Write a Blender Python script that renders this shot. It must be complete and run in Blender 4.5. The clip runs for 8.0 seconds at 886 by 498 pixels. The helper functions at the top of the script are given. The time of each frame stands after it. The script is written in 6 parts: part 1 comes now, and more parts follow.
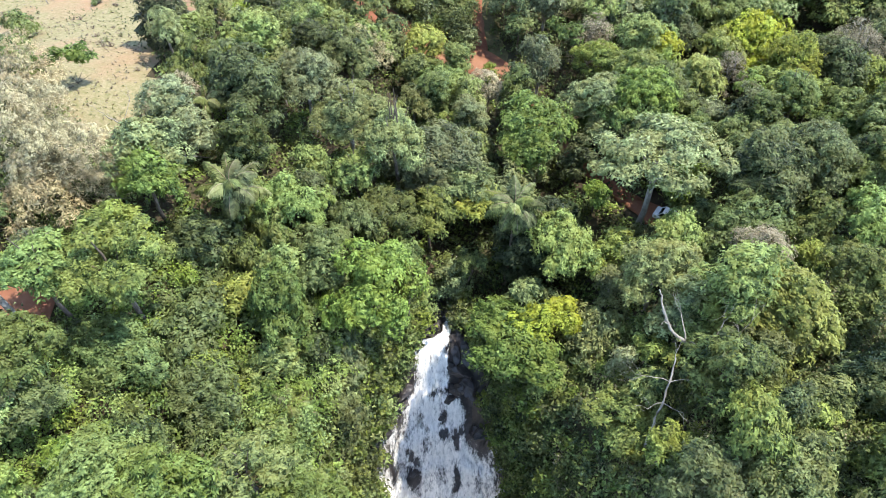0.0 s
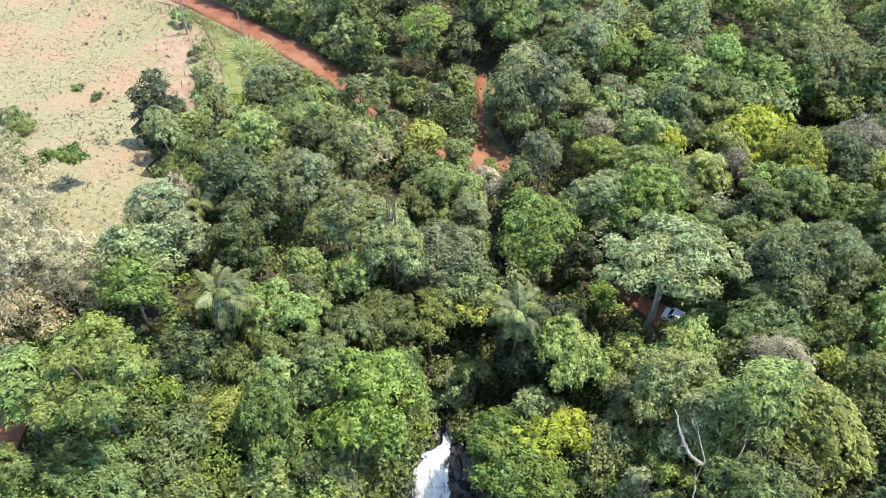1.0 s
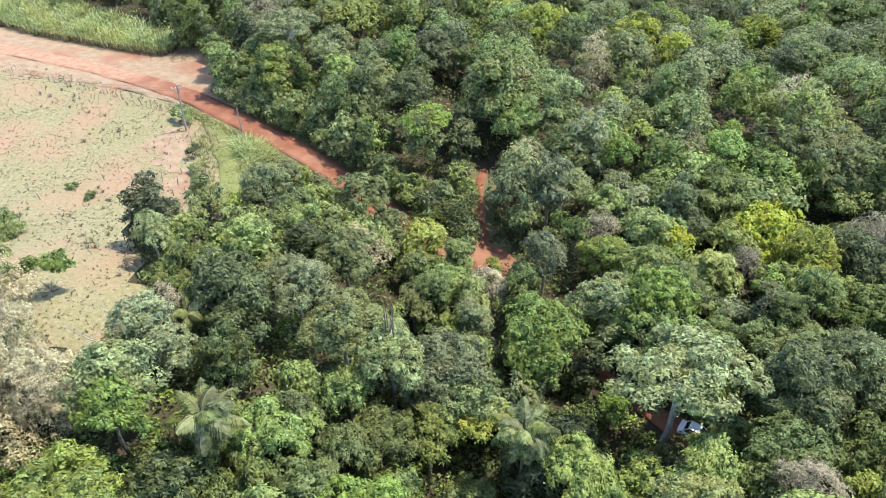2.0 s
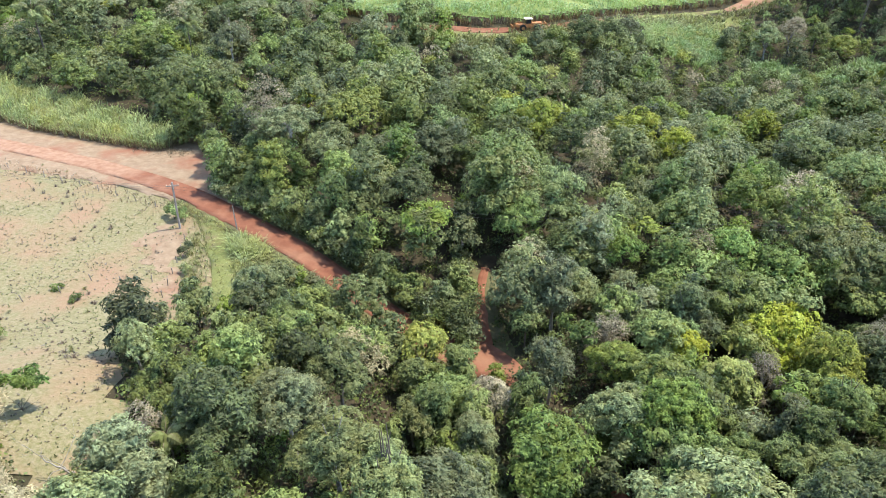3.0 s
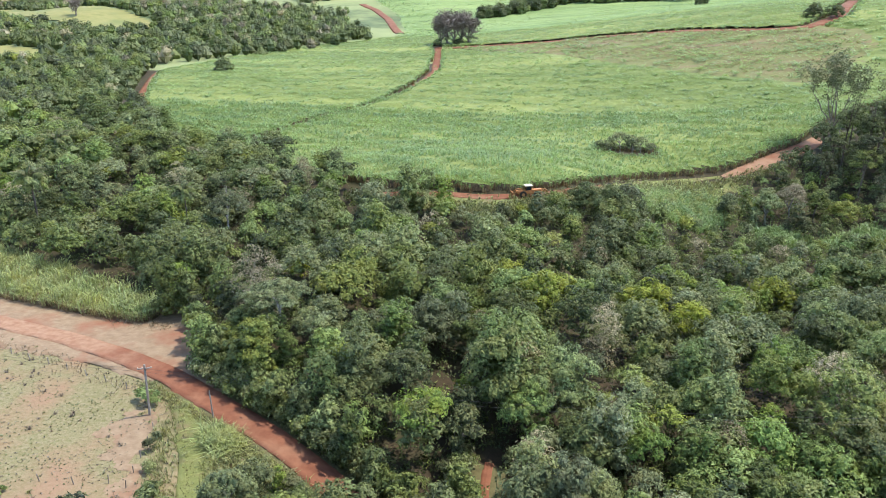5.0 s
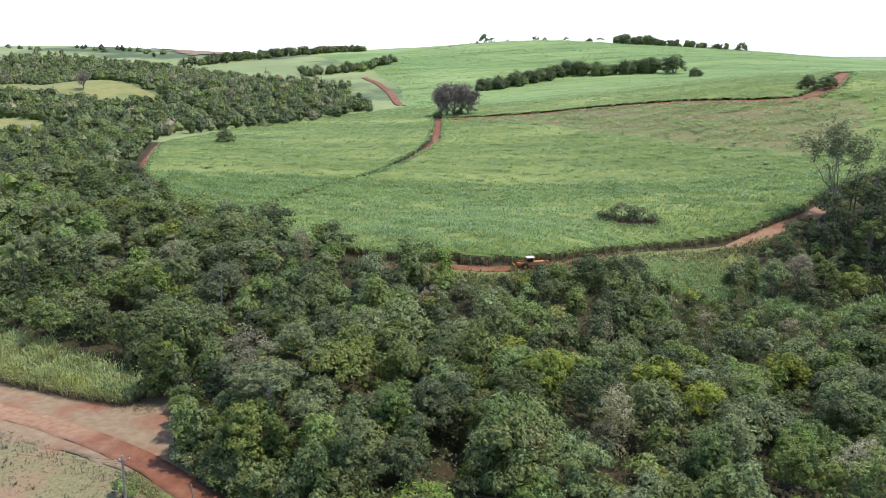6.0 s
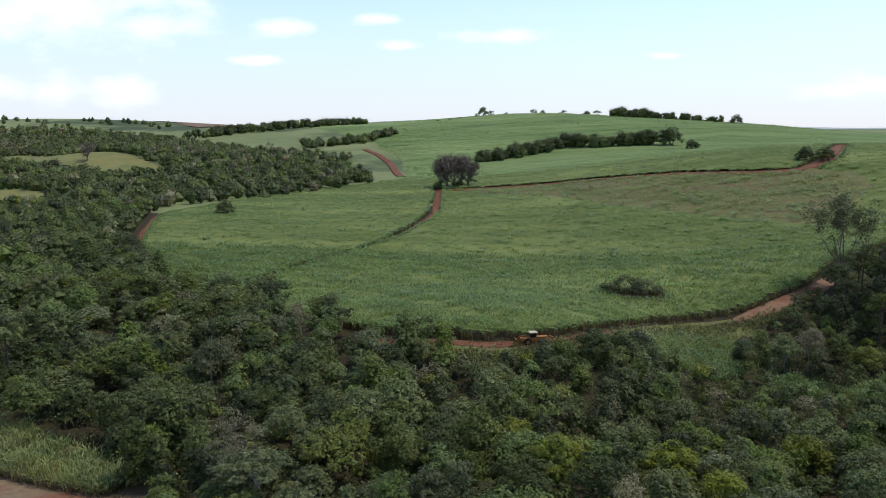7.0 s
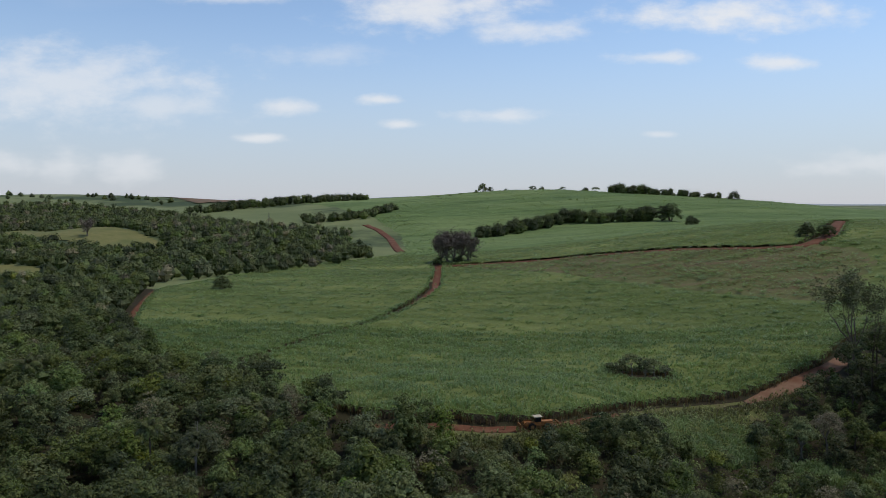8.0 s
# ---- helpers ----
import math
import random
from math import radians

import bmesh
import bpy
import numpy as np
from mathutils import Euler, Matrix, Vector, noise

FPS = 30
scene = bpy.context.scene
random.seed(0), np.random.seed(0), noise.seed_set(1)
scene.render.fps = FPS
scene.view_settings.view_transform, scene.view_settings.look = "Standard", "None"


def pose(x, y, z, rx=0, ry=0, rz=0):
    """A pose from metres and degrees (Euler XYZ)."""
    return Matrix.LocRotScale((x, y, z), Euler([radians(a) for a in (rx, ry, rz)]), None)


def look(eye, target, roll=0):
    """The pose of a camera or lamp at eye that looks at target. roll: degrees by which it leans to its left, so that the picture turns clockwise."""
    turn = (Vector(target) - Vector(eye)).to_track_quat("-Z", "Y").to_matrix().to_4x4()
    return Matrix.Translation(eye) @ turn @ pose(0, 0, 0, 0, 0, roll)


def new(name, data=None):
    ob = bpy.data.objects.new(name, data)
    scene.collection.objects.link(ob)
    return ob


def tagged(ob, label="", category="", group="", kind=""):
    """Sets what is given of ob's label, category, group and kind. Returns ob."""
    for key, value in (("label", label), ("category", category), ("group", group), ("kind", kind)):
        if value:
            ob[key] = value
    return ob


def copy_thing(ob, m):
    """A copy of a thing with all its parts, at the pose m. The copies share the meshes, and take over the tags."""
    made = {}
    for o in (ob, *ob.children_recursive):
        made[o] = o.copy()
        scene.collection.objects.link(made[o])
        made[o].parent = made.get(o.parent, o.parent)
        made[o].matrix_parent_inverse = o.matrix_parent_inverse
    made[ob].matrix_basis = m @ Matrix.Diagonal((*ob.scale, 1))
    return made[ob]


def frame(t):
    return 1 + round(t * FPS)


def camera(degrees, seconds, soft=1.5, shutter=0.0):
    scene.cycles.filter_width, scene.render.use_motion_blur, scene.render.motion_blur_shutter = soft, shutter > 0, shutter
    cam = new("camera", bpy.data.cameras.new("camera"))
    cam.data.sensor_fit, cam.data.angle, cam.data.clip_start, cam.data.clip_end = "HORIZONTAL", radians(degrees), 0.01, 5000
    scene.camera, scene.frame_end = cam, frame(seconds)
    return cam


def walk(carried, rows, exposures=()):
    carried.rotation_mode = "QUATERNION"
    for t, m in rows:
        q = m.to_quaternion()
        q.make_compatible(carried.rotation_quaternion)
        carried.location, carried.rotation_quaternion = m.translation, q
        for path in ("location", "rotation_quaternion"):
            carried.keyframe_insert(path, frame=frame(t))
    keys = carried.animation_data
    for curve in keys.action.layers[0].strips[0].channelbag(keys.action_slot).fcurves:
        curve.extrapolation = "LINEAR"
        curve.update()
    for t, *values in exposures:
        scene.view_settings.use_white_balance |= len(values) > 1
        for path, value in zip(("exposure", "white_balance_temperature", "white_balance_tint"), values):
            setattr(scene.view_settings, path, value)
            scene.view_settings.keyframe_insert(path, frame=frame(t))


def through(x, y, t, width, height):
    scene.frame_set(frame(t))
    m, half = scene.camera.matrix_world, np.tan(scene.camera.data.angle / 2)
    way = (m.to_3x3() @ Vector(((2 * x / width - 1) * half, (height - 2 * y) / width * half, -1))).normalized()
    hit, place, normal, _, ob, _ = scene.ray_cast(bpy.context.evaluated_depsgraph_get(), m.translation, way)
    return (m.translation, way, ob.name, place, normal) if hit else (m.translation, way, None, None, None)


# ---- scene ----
cam = camera(63.81, 8.0, soft=0.9)
# seconds, eye x y z, yaw, pitch, roll
ROWS = [
    (0.0, 0.000, 0.000, 60.000, 0.000, -51.826, -0.265),
    (0.5, 0.012, 2.141, 59.842, 0.031, -48.871, -0.226),
    (1.0, 0.046, 4.346, 59.719, 0.107, -45.869, -0.133),
    (1.5, 0.062, 6.623, 59.619, 0.184, -42.779, 0.003),
    (3.0, -0.045, 13.889, 59.302, 0.154, -33.030, 0.171),
    (3.5, -0.063, 16.315, 59.135, 0.134, -29.747, 0.080),
    (4.0, -0.075, 18.724, 59.018, 0.116, -26.595, 0.004),
    (4.5, -0.025, 21.228, 59.014, 0.111, -23.658, -0.061),
    (6.0, 0.171, 28.810, 58.938, 0.175, -15.432, 0.144),
    (6.5, 0.191, 31.425, 58.985, 0.175, -12.726, 0.178),
    (7.0, 0.196, 34.145, 58.989, 0.165, -9.880, 0.166),
    (7.5, 0.177, 37.003, 59.011, 0.150, -6.903, 0.125),
    (8.0, 0.151, 40.000, 59.061, 0.145, -3.859, 0.083),
]
EXPOSURES = [(0.0, 1.65), (1.5, 1.58), (3.0, 1.41), (3.5, 1.31), (4.5, 1.15), (6.0, 0.64), (6.5, 0.14), (7.0, -0.51), (7.5, -0.95), (8.0, -1.15)]
walk(cam, [(t, pose(x, y, z, 90 + pitch, 0, yaw) @ pose(0, 0, 0, 0, 0, -roll)) for t, x, y, z, yaw, pitch, roll in ROWS], EXPOSURES)

# ---- daylight ----
SUN = Vector((3.6, 1.2, 7.7)).normalized()
sun = new("sun", bpy.data.lights.new("sun", "SUN"))
sun.data.energy, sun.data.angle, sun.data.color = 3.0, radians(0.8), (1.0, 0.95, 0.87)
sun.matrix_basis = look(SUN * 300, (0, 0, 0))


# across, up, half width, half height, thickness
CLOUDS = [(-0.54, 0.165, 0.24, 0.062, 0.62), (-0.40, 0.135, 0.11, 0.032, 0.5), (0.00, 0.265, 0.16, 0.038, 0.85), (0.10, 0.235, 0.10, 0.020, 0.7), (0.40, 0.255, 0.18, 0.030, 0.9),
          (0.29, 0.198, 0.07, 0.010, 0.7), (0.47, 0.190, 0.05, 0.014, 0.8), (-0.085, 0.140, 0.035, 0.008, 0.75), (-0.062, 0.106, 0.035, 0.008, 0.7), (-0.22, 0.130, 0.05, 0.016, 0.7),
          (-0.255, 0.088, 0.04, 0.007, 0.75), (0.085, 0.118, 0.08, 0.011, 0.6), (0.30, 0.092, 0.022, 0.005, 0.5), (-0.61, 0.056, 0.05, 0.020, 0.5), (-0.525, 0.050, 0.045, 0.028, 0.5),
          (-0.45, 0.044, 0.055, 0.026, 0.5), (-0.28, 0.280, 0.11, 0.010, 0.6), (0.60, 0.050, 0.13, 0.022, 0.45), (-0.17, 0.200, 0.10, 0.018, 0.35)]


def build_world():
    w = bpy.data.worlds.new("sky")
    scene.world = w
    w.use_nodes = True
    nt = w.node_tree
    nt.nodes.clear()
    L = nt.links.new
    N = lambda kind, **kw: node(nt, kind, **kw)
    sky = N("ShaderNodeTexSky")
    sky.sky_type, sky.sun_disc = "NISHITA", False
    sky.sun_elevation, sky.sun_rotation = math.asin(SUN.z), math.atan2(SUN.x, SUN.y)
    sky.altitude, sky.air_density, sky.dust_density, sky.ozone_density = 600.0, 1.0, 0.3, 2.0
    co = N("ShaderNodeTexCoord")
    sep = N("ShaderNodeSeparateXYZ")
    L(co.outputs["Generated"], sep.inputs[0])
    up = N("ShaderNodeMath", operation="ADD")
    L(sep.outputs[2], up.inputs[0])
    up.inputs[1].default_value = 0.16
    safe = N("ShaderNodeMath", operation="MAXIMUM")
    L(up.outputs[0], safe.inputs[0])
    safe.inputs[1].default_value = 0.05
    dx, dy = N("ShaderNodeMath", operation="DIVIDE"), N("ShaderNodeMath", operation="DIVIDE")
    L(sep.outputs[0], dx.inputs[0]), L(safe.outputs[0], dx.inputs[1])
    L(sep.outputs[1], dy.inputs[0]), L(safe.outputs[0], dy.inputs[1])
    flat = N("ShaderNodeCombineXYZ")
    L(dx.outputs[0], flat.inputs[0]), L(dy.outputs[0], flat.inputs[1])
    big = N("ShaderNodeTexNoise")
    big.inputs["Scale"].default_value, big.inputs["Detail"].default_value, big.inputs["Roughness"].default_value = 1.15, 8.0, 0.55
    L(flat.outputs[0], big.inputs["Vector"])
    ramp = N("ShaderNodeValToRGB")
    ramp.color_ramp.elements[0].position, ramp.color_ramp.elements[1].position = 0.57, 0.80
    L(big.outputs["Fac"], ramp.inputs[0])
    # broken cumulus ahead: across and up, each as a slope of the line of sight
    ahead = N("ShaderNodeMath", operation="MAXIMUM")
    L(sep.outputs[1], ahead.inputs[0])
    ahead.inputs[1].default_value = 0.02
    sx, sz = N("ShaderNodeMath", operation="DIVIDE"), N("ShaderNodeMath", operation="DIVIDE")
    L(sep.outputs[0], sx.inputs[0]), L(ahead.outputs[0], sx.inputs[1])
    L(sep.outputs[2], sz.inputs[0]), L(ahead.outputs[0], sz.inputs[1])
    slope = N("ShaderNodeCombineXYZ")
    L(sx.outputs[0], slope.inputs[0]), L(sz.outputs[0], slope.inputs[2])
    puff = N("ShaderNodeTexNoise")
    puff.inputs["Scale"].default_value, puff.inputs["Detail"].default_value, puff.inputs["Roughness"].default_value = 13.0, 8.0, 0.6
    squash = N("ShaderNodeMapping")
    squash.inputs["Scale"].default_value = (1.0, 1.0, 2.2)
    L(slope.outputs[0], squash.inputs["Vector"]), L(squash.outputs[0], puff.inputs["Vector"])
    high = N("ShaderNodeMapRange")
    L(sz.outputs[0], high.inputs["Value"])
    high.inputs["From Min"].default_value, high.inputs["From Max"].default_value = 0.26, 0.36
    total = N("ShaderNodeMath", operation="MULTIPLY")
    L(ramp.outputs[0], total.inputs[0]), L(high.outputs[0], total.inputs[1])
    for cx, cz, rx, rz, thick in CLOUDS:
        off, size, far = N("ShaderNodeVectorMath", operation="SUBTRACT"), N("ShaderNodeVectorMath", operation="DIVIDE"), N("ShaderNodeVectorMath", operation="LENGTH")
        L(slope.outputs[0], off.inputs[0]), L(off.outputs[0], size.inputs[0]), L(size.outputs[0], far.inputs[0])
        off.inputs[1].default_value, size.inputs[1].default_value = (cx, 0, cz), (rx, 1, rz)
        edge = N("ShaderNodeMath", operation="MULTIPLY_ADD")
        L(puff.outputs["Fac"], edge.inputs[0])
        edge.inputs[1].default_value = -2.6
        L(far.outputs["Value"], edge.inputs[2])
        fade = N("ShaderNodeMapRange")
        fade.interpolation_type = "SMOOTHSTEP"
        L(edge.outputs[0], fade.inputs["Value"])
        fade.inputs["From Min"].default_value, fade.inputs["From Max"].default_value = -1.35, -0.1
        fade.inputs["To Min"].default_value, fade.inputs["To Max"].default_value = thick, 0.0
        most = N("ShaderNodeMath", operation="MAXIMUM")
        L(total.outputs[0], most.inputs[0]), L(fade.outputs[0], most.inputs[1])
        total = most
    mix = N("ShaderNodeMix", data_type="RGBA")
    L(total.outputs[0], mix.inputs["Factor"])
    rich = N("ShaderNodeHueSaturation")
    rich.inputs["Hue"].default_value, rich.inputs["Saturation"].default_value = 0.500, 0.98
    L(sky.outputs[0], rich.inputs["Color"])
    glow = N("ShaderNodeMapRange")
    L(sep.outputs[2], glow.inputs["Value"])
    glow.inputs["From Min"].default_value, glow.inputs["From Max"].default_value = 0.27, 0.60
    glow.inputs["To Min"].default_value, glow.inputs["To Max"].default_value = 2.15, 0.95
    L(glow.outputs[0], rich.inputs["Value"])
    mix.inputs["B"].default_value = (12.0, 12.2, 12.6, 1)
    low = N("ShaderNodeMapRange")
    L(sep.outputs[2], low.inputs["Value"])
    low.inputs["From Min"].default_value, low.inputs["From Max"].default_value = 0.0, 0.26
    low.inputs["To Min"].default_value, low.inputs["To Max"].default_value = 0.8, 0.0
    low.interpolation_type = "SMOOTHSTEP"
    haze = N("ShaderNodeMix", data_type="RGBA")
    L(low.outputs[0], haze.inputs["Factor"])
    L(rich.outputs[0], haze.inputs["A"])
    L(haze.outputs["Result"], mix.inputs["A"])
    haze.inputs["B"].default_value = (6.5, 7.15, 8.8, 1)
    bg, out = N("ShaderNodeBackground"), N("ShaderNodeOutputWorld")
    bg.inputs["Strength"].default_value = 0.15
    L(mix.outputs["Result"], bg.inputs["Color"])
    L(bg.outputs[0], out.inputs[0])


def node(nt, kind, operation="", data_type=""):
    n = nt.nodes.new(kind)
    if operation:
        n.operation = operation
    if data_type:
        n.data_type = data_type
    return n


build_world()


# ---- materials ----
def material(name, low, high, scale=1.0, rough=0.9, detail=6.0, bump=0.0, spec=0.2, third=None, third_scale=0.1, third_at=(0.5, 0.65), stretch=(1, 1, 1), metal=0.0):
    """Two colours mixed by noise at `scale` per metre, a third in larger patches, and a fine relief."""
    m = bpy.data.materials.new(name)
    m.use_nodes = True
    nt = m.node_tree
    L = nt.links.new
    b = nt.nodes["Principled BSDF"]
    co = node(nt, "ShaderNodeNewGeometry")
    mp = node(nt, "ShaderNodeMapping")
    mp.inputs["Scale"].default_value = stretch
    L(co.outputs["Position"], mp.inputs["Vector"])
    n1 = node(nt, "ShaderNodeTexNoise")
    n1.inputs["Scale"].default_value, n1.inputs["Detail"].default_value, n1.inputs["Roughness"].default_value = scale, detail, 0.65
    L(mp.outputs[0], n1.inputs["Vector"])
    ramp = node(nt, "ShaderNodeValToRGB")
    e = ramp.color_ramp.elements
    e[0].position, e[1].position = 0.32, 0.68
    e[0].color, e[1].color = (*low, 1), (*high, 1)
    L(n1.outputs["Fac"], ramp.inputs[0])
    col = ramp.outputs[0]
    if third:
        n2 = node(nt, "ShaderNodeTexNoise")
        n2.inputs["Scale"].default_value, n2.inputs["Detail"].default_value, n2.inputs["Roughness"].default_value = third_scale, 7.0, 0.6
        L(mp.outputs[0], n2.inputs["Vector"])
        r2 = node(nt, "ShaderNodeValToRGB")
        r2.color_ramp.elements[0].position, r2.color_ramp.elements[1].position = third_at
        L(n2.outputs["Fac"], r2.inputs[0])
        mx = node(nt, "ShaderNodeMix", data_type="RGBA")
        L(r2.outputs[0], mx.inputs["Factor"])
        L(col, mx.inputs["A"])
        mx.inputs["B"].default_value = (*third, 1)
        col = mx.outputs["Result"]
    L(col, b.inputs["Base Color"])
    b.inputs["Roughness"].default_value, b.inputs["Specular IOR Level"].default_value, b.inputs["Metallic"].default_value = rough, spec, metal
    if bump:
        bp = node(nt, "ShaderNodeBump")
        bp.inputs["Strength"].default_value, bp.inputs["Distance"].default_value = 0.6, bump
        L(n1.outputs["Fac"], bp.inputs["Height"])
        L(bp.outputs[0], b.inputs["Normal"])
    return m


def leaf_material(name, dark, light, patch=None, through=0.25, patch_scale=0.4, stretch=(1, 1, 1), relief=0.9, gloss=(0.52, 0.24), vary=1.0):
    """Leaves: each one between two greens, mottled to imitate lit clumps and shaded gaps, whole plants shifted a
    little, light let through.
    """
    # greens spread apart, so the mottling carries painted light and shade
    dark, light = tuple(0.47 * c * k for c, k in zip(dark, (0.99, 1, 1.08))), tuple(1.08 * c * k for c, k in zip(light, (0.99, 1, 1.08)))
    m = bpy.data.materials.new(name)
    m.use_nodes = True
    nt = m.node_tree
    L = nt.links.new
    b, out = nt.nodes["Principled BSDF"], nt.nodes["Material Output"]
    geo, info = node(nt, "ShaderNodeNewGeometry"), node(nt, "ShaderNodeObjectInfo")
    mix = node(nt, "ShaderNodeMix", data_type="RGBA")
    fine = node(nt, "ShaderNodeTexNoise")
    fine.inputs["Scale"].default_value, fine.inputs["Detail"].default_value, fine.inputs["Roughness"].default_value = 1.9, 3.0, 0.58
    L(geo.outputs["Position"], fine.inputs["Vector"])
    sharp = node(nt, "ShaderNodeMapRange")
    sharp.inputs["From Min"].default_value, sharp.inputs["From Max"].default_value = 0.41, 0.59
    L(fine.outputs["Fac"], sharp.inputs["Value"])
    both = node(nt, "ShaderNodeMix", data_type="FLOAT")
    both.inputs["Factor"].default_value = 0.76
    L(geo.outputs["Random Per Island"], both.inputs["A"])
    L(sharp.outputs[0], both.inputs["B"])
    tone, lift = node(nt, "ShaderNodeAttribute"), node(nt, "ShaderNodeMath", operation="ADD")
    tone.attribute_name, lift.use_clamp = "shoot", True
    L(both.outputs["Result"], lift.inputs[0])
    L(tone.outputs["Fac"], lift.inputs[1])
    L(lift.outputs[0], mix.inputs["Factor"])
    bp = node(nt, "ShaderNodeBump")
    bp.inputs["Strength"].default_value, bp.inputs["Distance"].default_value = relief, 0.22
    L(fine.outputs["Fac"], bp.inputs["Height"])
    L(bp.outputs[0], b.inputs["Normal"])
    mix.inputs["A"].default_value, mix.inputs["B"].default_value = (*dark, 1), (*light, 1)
    n1 = node(nt, "ShaderNodeTexNoise")
    n1.inputs["Scale"].default_value, n1.inputs["Detail"].default_value = patch_scale, 3.0
    mp = node(nt, "ShaderNodeMapping")
    mp.inputs["Scale"].default_value = stretch
    L(geo.outputs["Position"], mp.inputs["Vector"])
    L(mp.outputs[0], n1.inputs["Vector"])
    r1 = node(nt, "ShaderNodeMapRange")
    r1.inputs["From Min"].default_value, r1.inputs["From Max"].default_value = 0.42, 0.62
    L(n1.outputs["Fac"], r1.inputs["Value"])
    mx = node(nt, "ShaderNodeMix", data_type="RGBA")
    L(r1.outputs[0], mx.inputs["Factor"])
    L(mix.outputs["Result"], mx.inputs["A"])
    p = patch or tuple(0.5 * (a + c) * k for a, c, k in zip(dark, light, (1.35, 1.12, 0.9)))
    mx2 = node(nt, "ShaderNodeMix", data_type="RGBA")
    mx2.inputs["Factor"].default_value = 0.6
    L(mix.outputs["Result"], mx2.inputs["A"])
    mx2.inputs["B"].default_value = (*p, 1)
    L(mx2.outputs["Result"], mx.inputs["B"])
    hsv = node(nt, "ShaderNodeHueSaturation")
    hue, val, sat = node(nt, "ShaderNodeMapRange"), node(nt, "ShaderNodeMapRange"), node(nt, "ShaderNodeMapRange")
    # each plant its own shift: from the object, and within joined woods from the plant's own number
    own, both_of = node(nt, "ShaderNodeAttribute"), node(nt, "ShaderNodeMath", operation="ADD")
    own.attribute_name = "plant"
    L(info.outputs["Random"], both_of.inputs[0])
    L(own.outputs["Fac"], both_of.inputs[1])
    for times, to in ((1.0, hue), (7.31, val), (3.77, sat)):
        w, w2 = node(nt, "ShaderNodeMath", operation="FRACT"), node(nt, "ShaderNodeMath", operation="MULTIPLY")
        L(both_of.outputs[0], w2.inputs[0])
        w2.inputs[1].default_value = times
        L(w2.outputs[0], w.inputs[0])
        L(w.outputs[0], to.inputs["Value"])
    hue.inputs["To Min"].default_value, hue.inputs["To Max"].default_value = 0.5 - 0.010 * vary, 0.5 + 0.008 * vary
    val.inputs["To Min"].default_value, val.inputs["To Max"].default_value = 1 - 0.40 * vary, 1 + 0.34 * vary
    sat.inputs["To Min"].default_value, sat.inputs["To Max"].default_value = 1 - 0.12 * vary, 1 + 0.12 * vary
    L(sat.outputs[0], hsv.inputs["Saturation"])
    L(hue.outputs[0], hsv.inputs["Hue"])
    L(val.outputs[0], hsv.inputs["Value"])
    L(mx.outputs["Result"], hsv.inputs["Color"])
    L(hsv.outputs[0], b.inputs["Base Color"])
    b.inputs["Roughness"].default_value, b.inputs["Specular IOR Level"].default_value = gloss
    tr, sh = node(nt, "ShaderNodeBsdfTranslucent"), node(nt, "ShaderNodeMixShader")
    L(hsv.outputs[0], tr.inputs["Color"])
    sh.inputs[0].default_value = through
    L(b.outputs[0], sh.inputs[1])
    L(tr.outputs[0], sh.inputs[2])
    L(sh.outputs[0], out.inputs["Surface"])
    return m


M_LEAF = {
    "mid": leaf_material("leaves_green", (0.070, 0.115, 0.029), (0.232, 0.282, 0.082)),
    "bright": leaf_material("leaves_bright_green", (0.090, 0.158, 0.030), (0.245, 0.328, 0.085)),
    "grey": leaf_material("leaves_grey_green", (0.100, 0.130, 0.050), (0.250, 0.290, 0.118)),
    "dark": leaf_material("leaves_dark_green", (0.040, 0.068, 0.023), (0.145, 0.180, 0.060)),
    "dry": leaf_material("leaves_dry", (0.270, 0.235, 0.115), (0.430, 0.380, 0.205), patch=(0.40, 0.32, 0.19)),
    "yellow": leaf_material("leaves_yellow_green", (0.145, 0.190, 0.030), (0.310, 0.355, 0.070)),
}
# some of the blue in these greens stands in for haze
M_CANE = leaf_material("cane_leaves", (0.36, 0.51, 0.188), (0.30, 0.415, 0.15), patch=(0.40, 0.50, 0.16), through=0.5, patch_scale=0.09, stretch=(0.25, 1, 1), relief=0.15, gloss=(0.42, 0.5), vary=0.45)
M_CANE_DRY = leaf_material("cane_stalks", (0.23, 0.165, 0.08), (0.36, 0.27, 0.14), through=0.2)
M_GRASS = leaf_material("grass_blades", (0.15, 0.18, 0.055), (0.34, 0.36, 0.14), patch_scale=0.5)
M_STRAW = leaf_material("dry_straw", (0.22, 0.175, 0.10), (0.38, 0.32, 0.20), patch_scale=0.5)
M_BARK = material("bark", (0.06, 0.045, 0.03), (0.17, 0.14, 0.11), 6.0, bump=0.03, stretch=(1, 1, 0.25))
M_PALE = material("pale_bark", (0.17, 0.15, 0.12), (0.36, 0.33, 0.28), 3.0, bump=0.02, stretch=(1, 1, 0.4))
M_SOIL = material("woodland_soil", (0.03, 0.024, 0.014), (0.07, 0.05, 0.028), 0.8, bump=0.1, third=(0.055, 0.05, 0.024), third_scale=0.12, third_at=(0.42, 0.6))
M_ROAD = material("red_dirt", (0.15, 0.055, 0.030), (0.235, 0.098, 0.054), 0.55, detail=9, bump=0.1, third=(0.28, 0.145, 0.085), third_scale=0.11, third_at=(0.5, 0.72))
M_DUST = material("pale_dirt", (0.255, 0.135, 0.080), (0.335, 0.205, 0.130), 0.35, detail=9, bump=0.08, third=(0.22, 0.092, 0.05), third_scale=0.07, third_at=(0.48, 0.66))
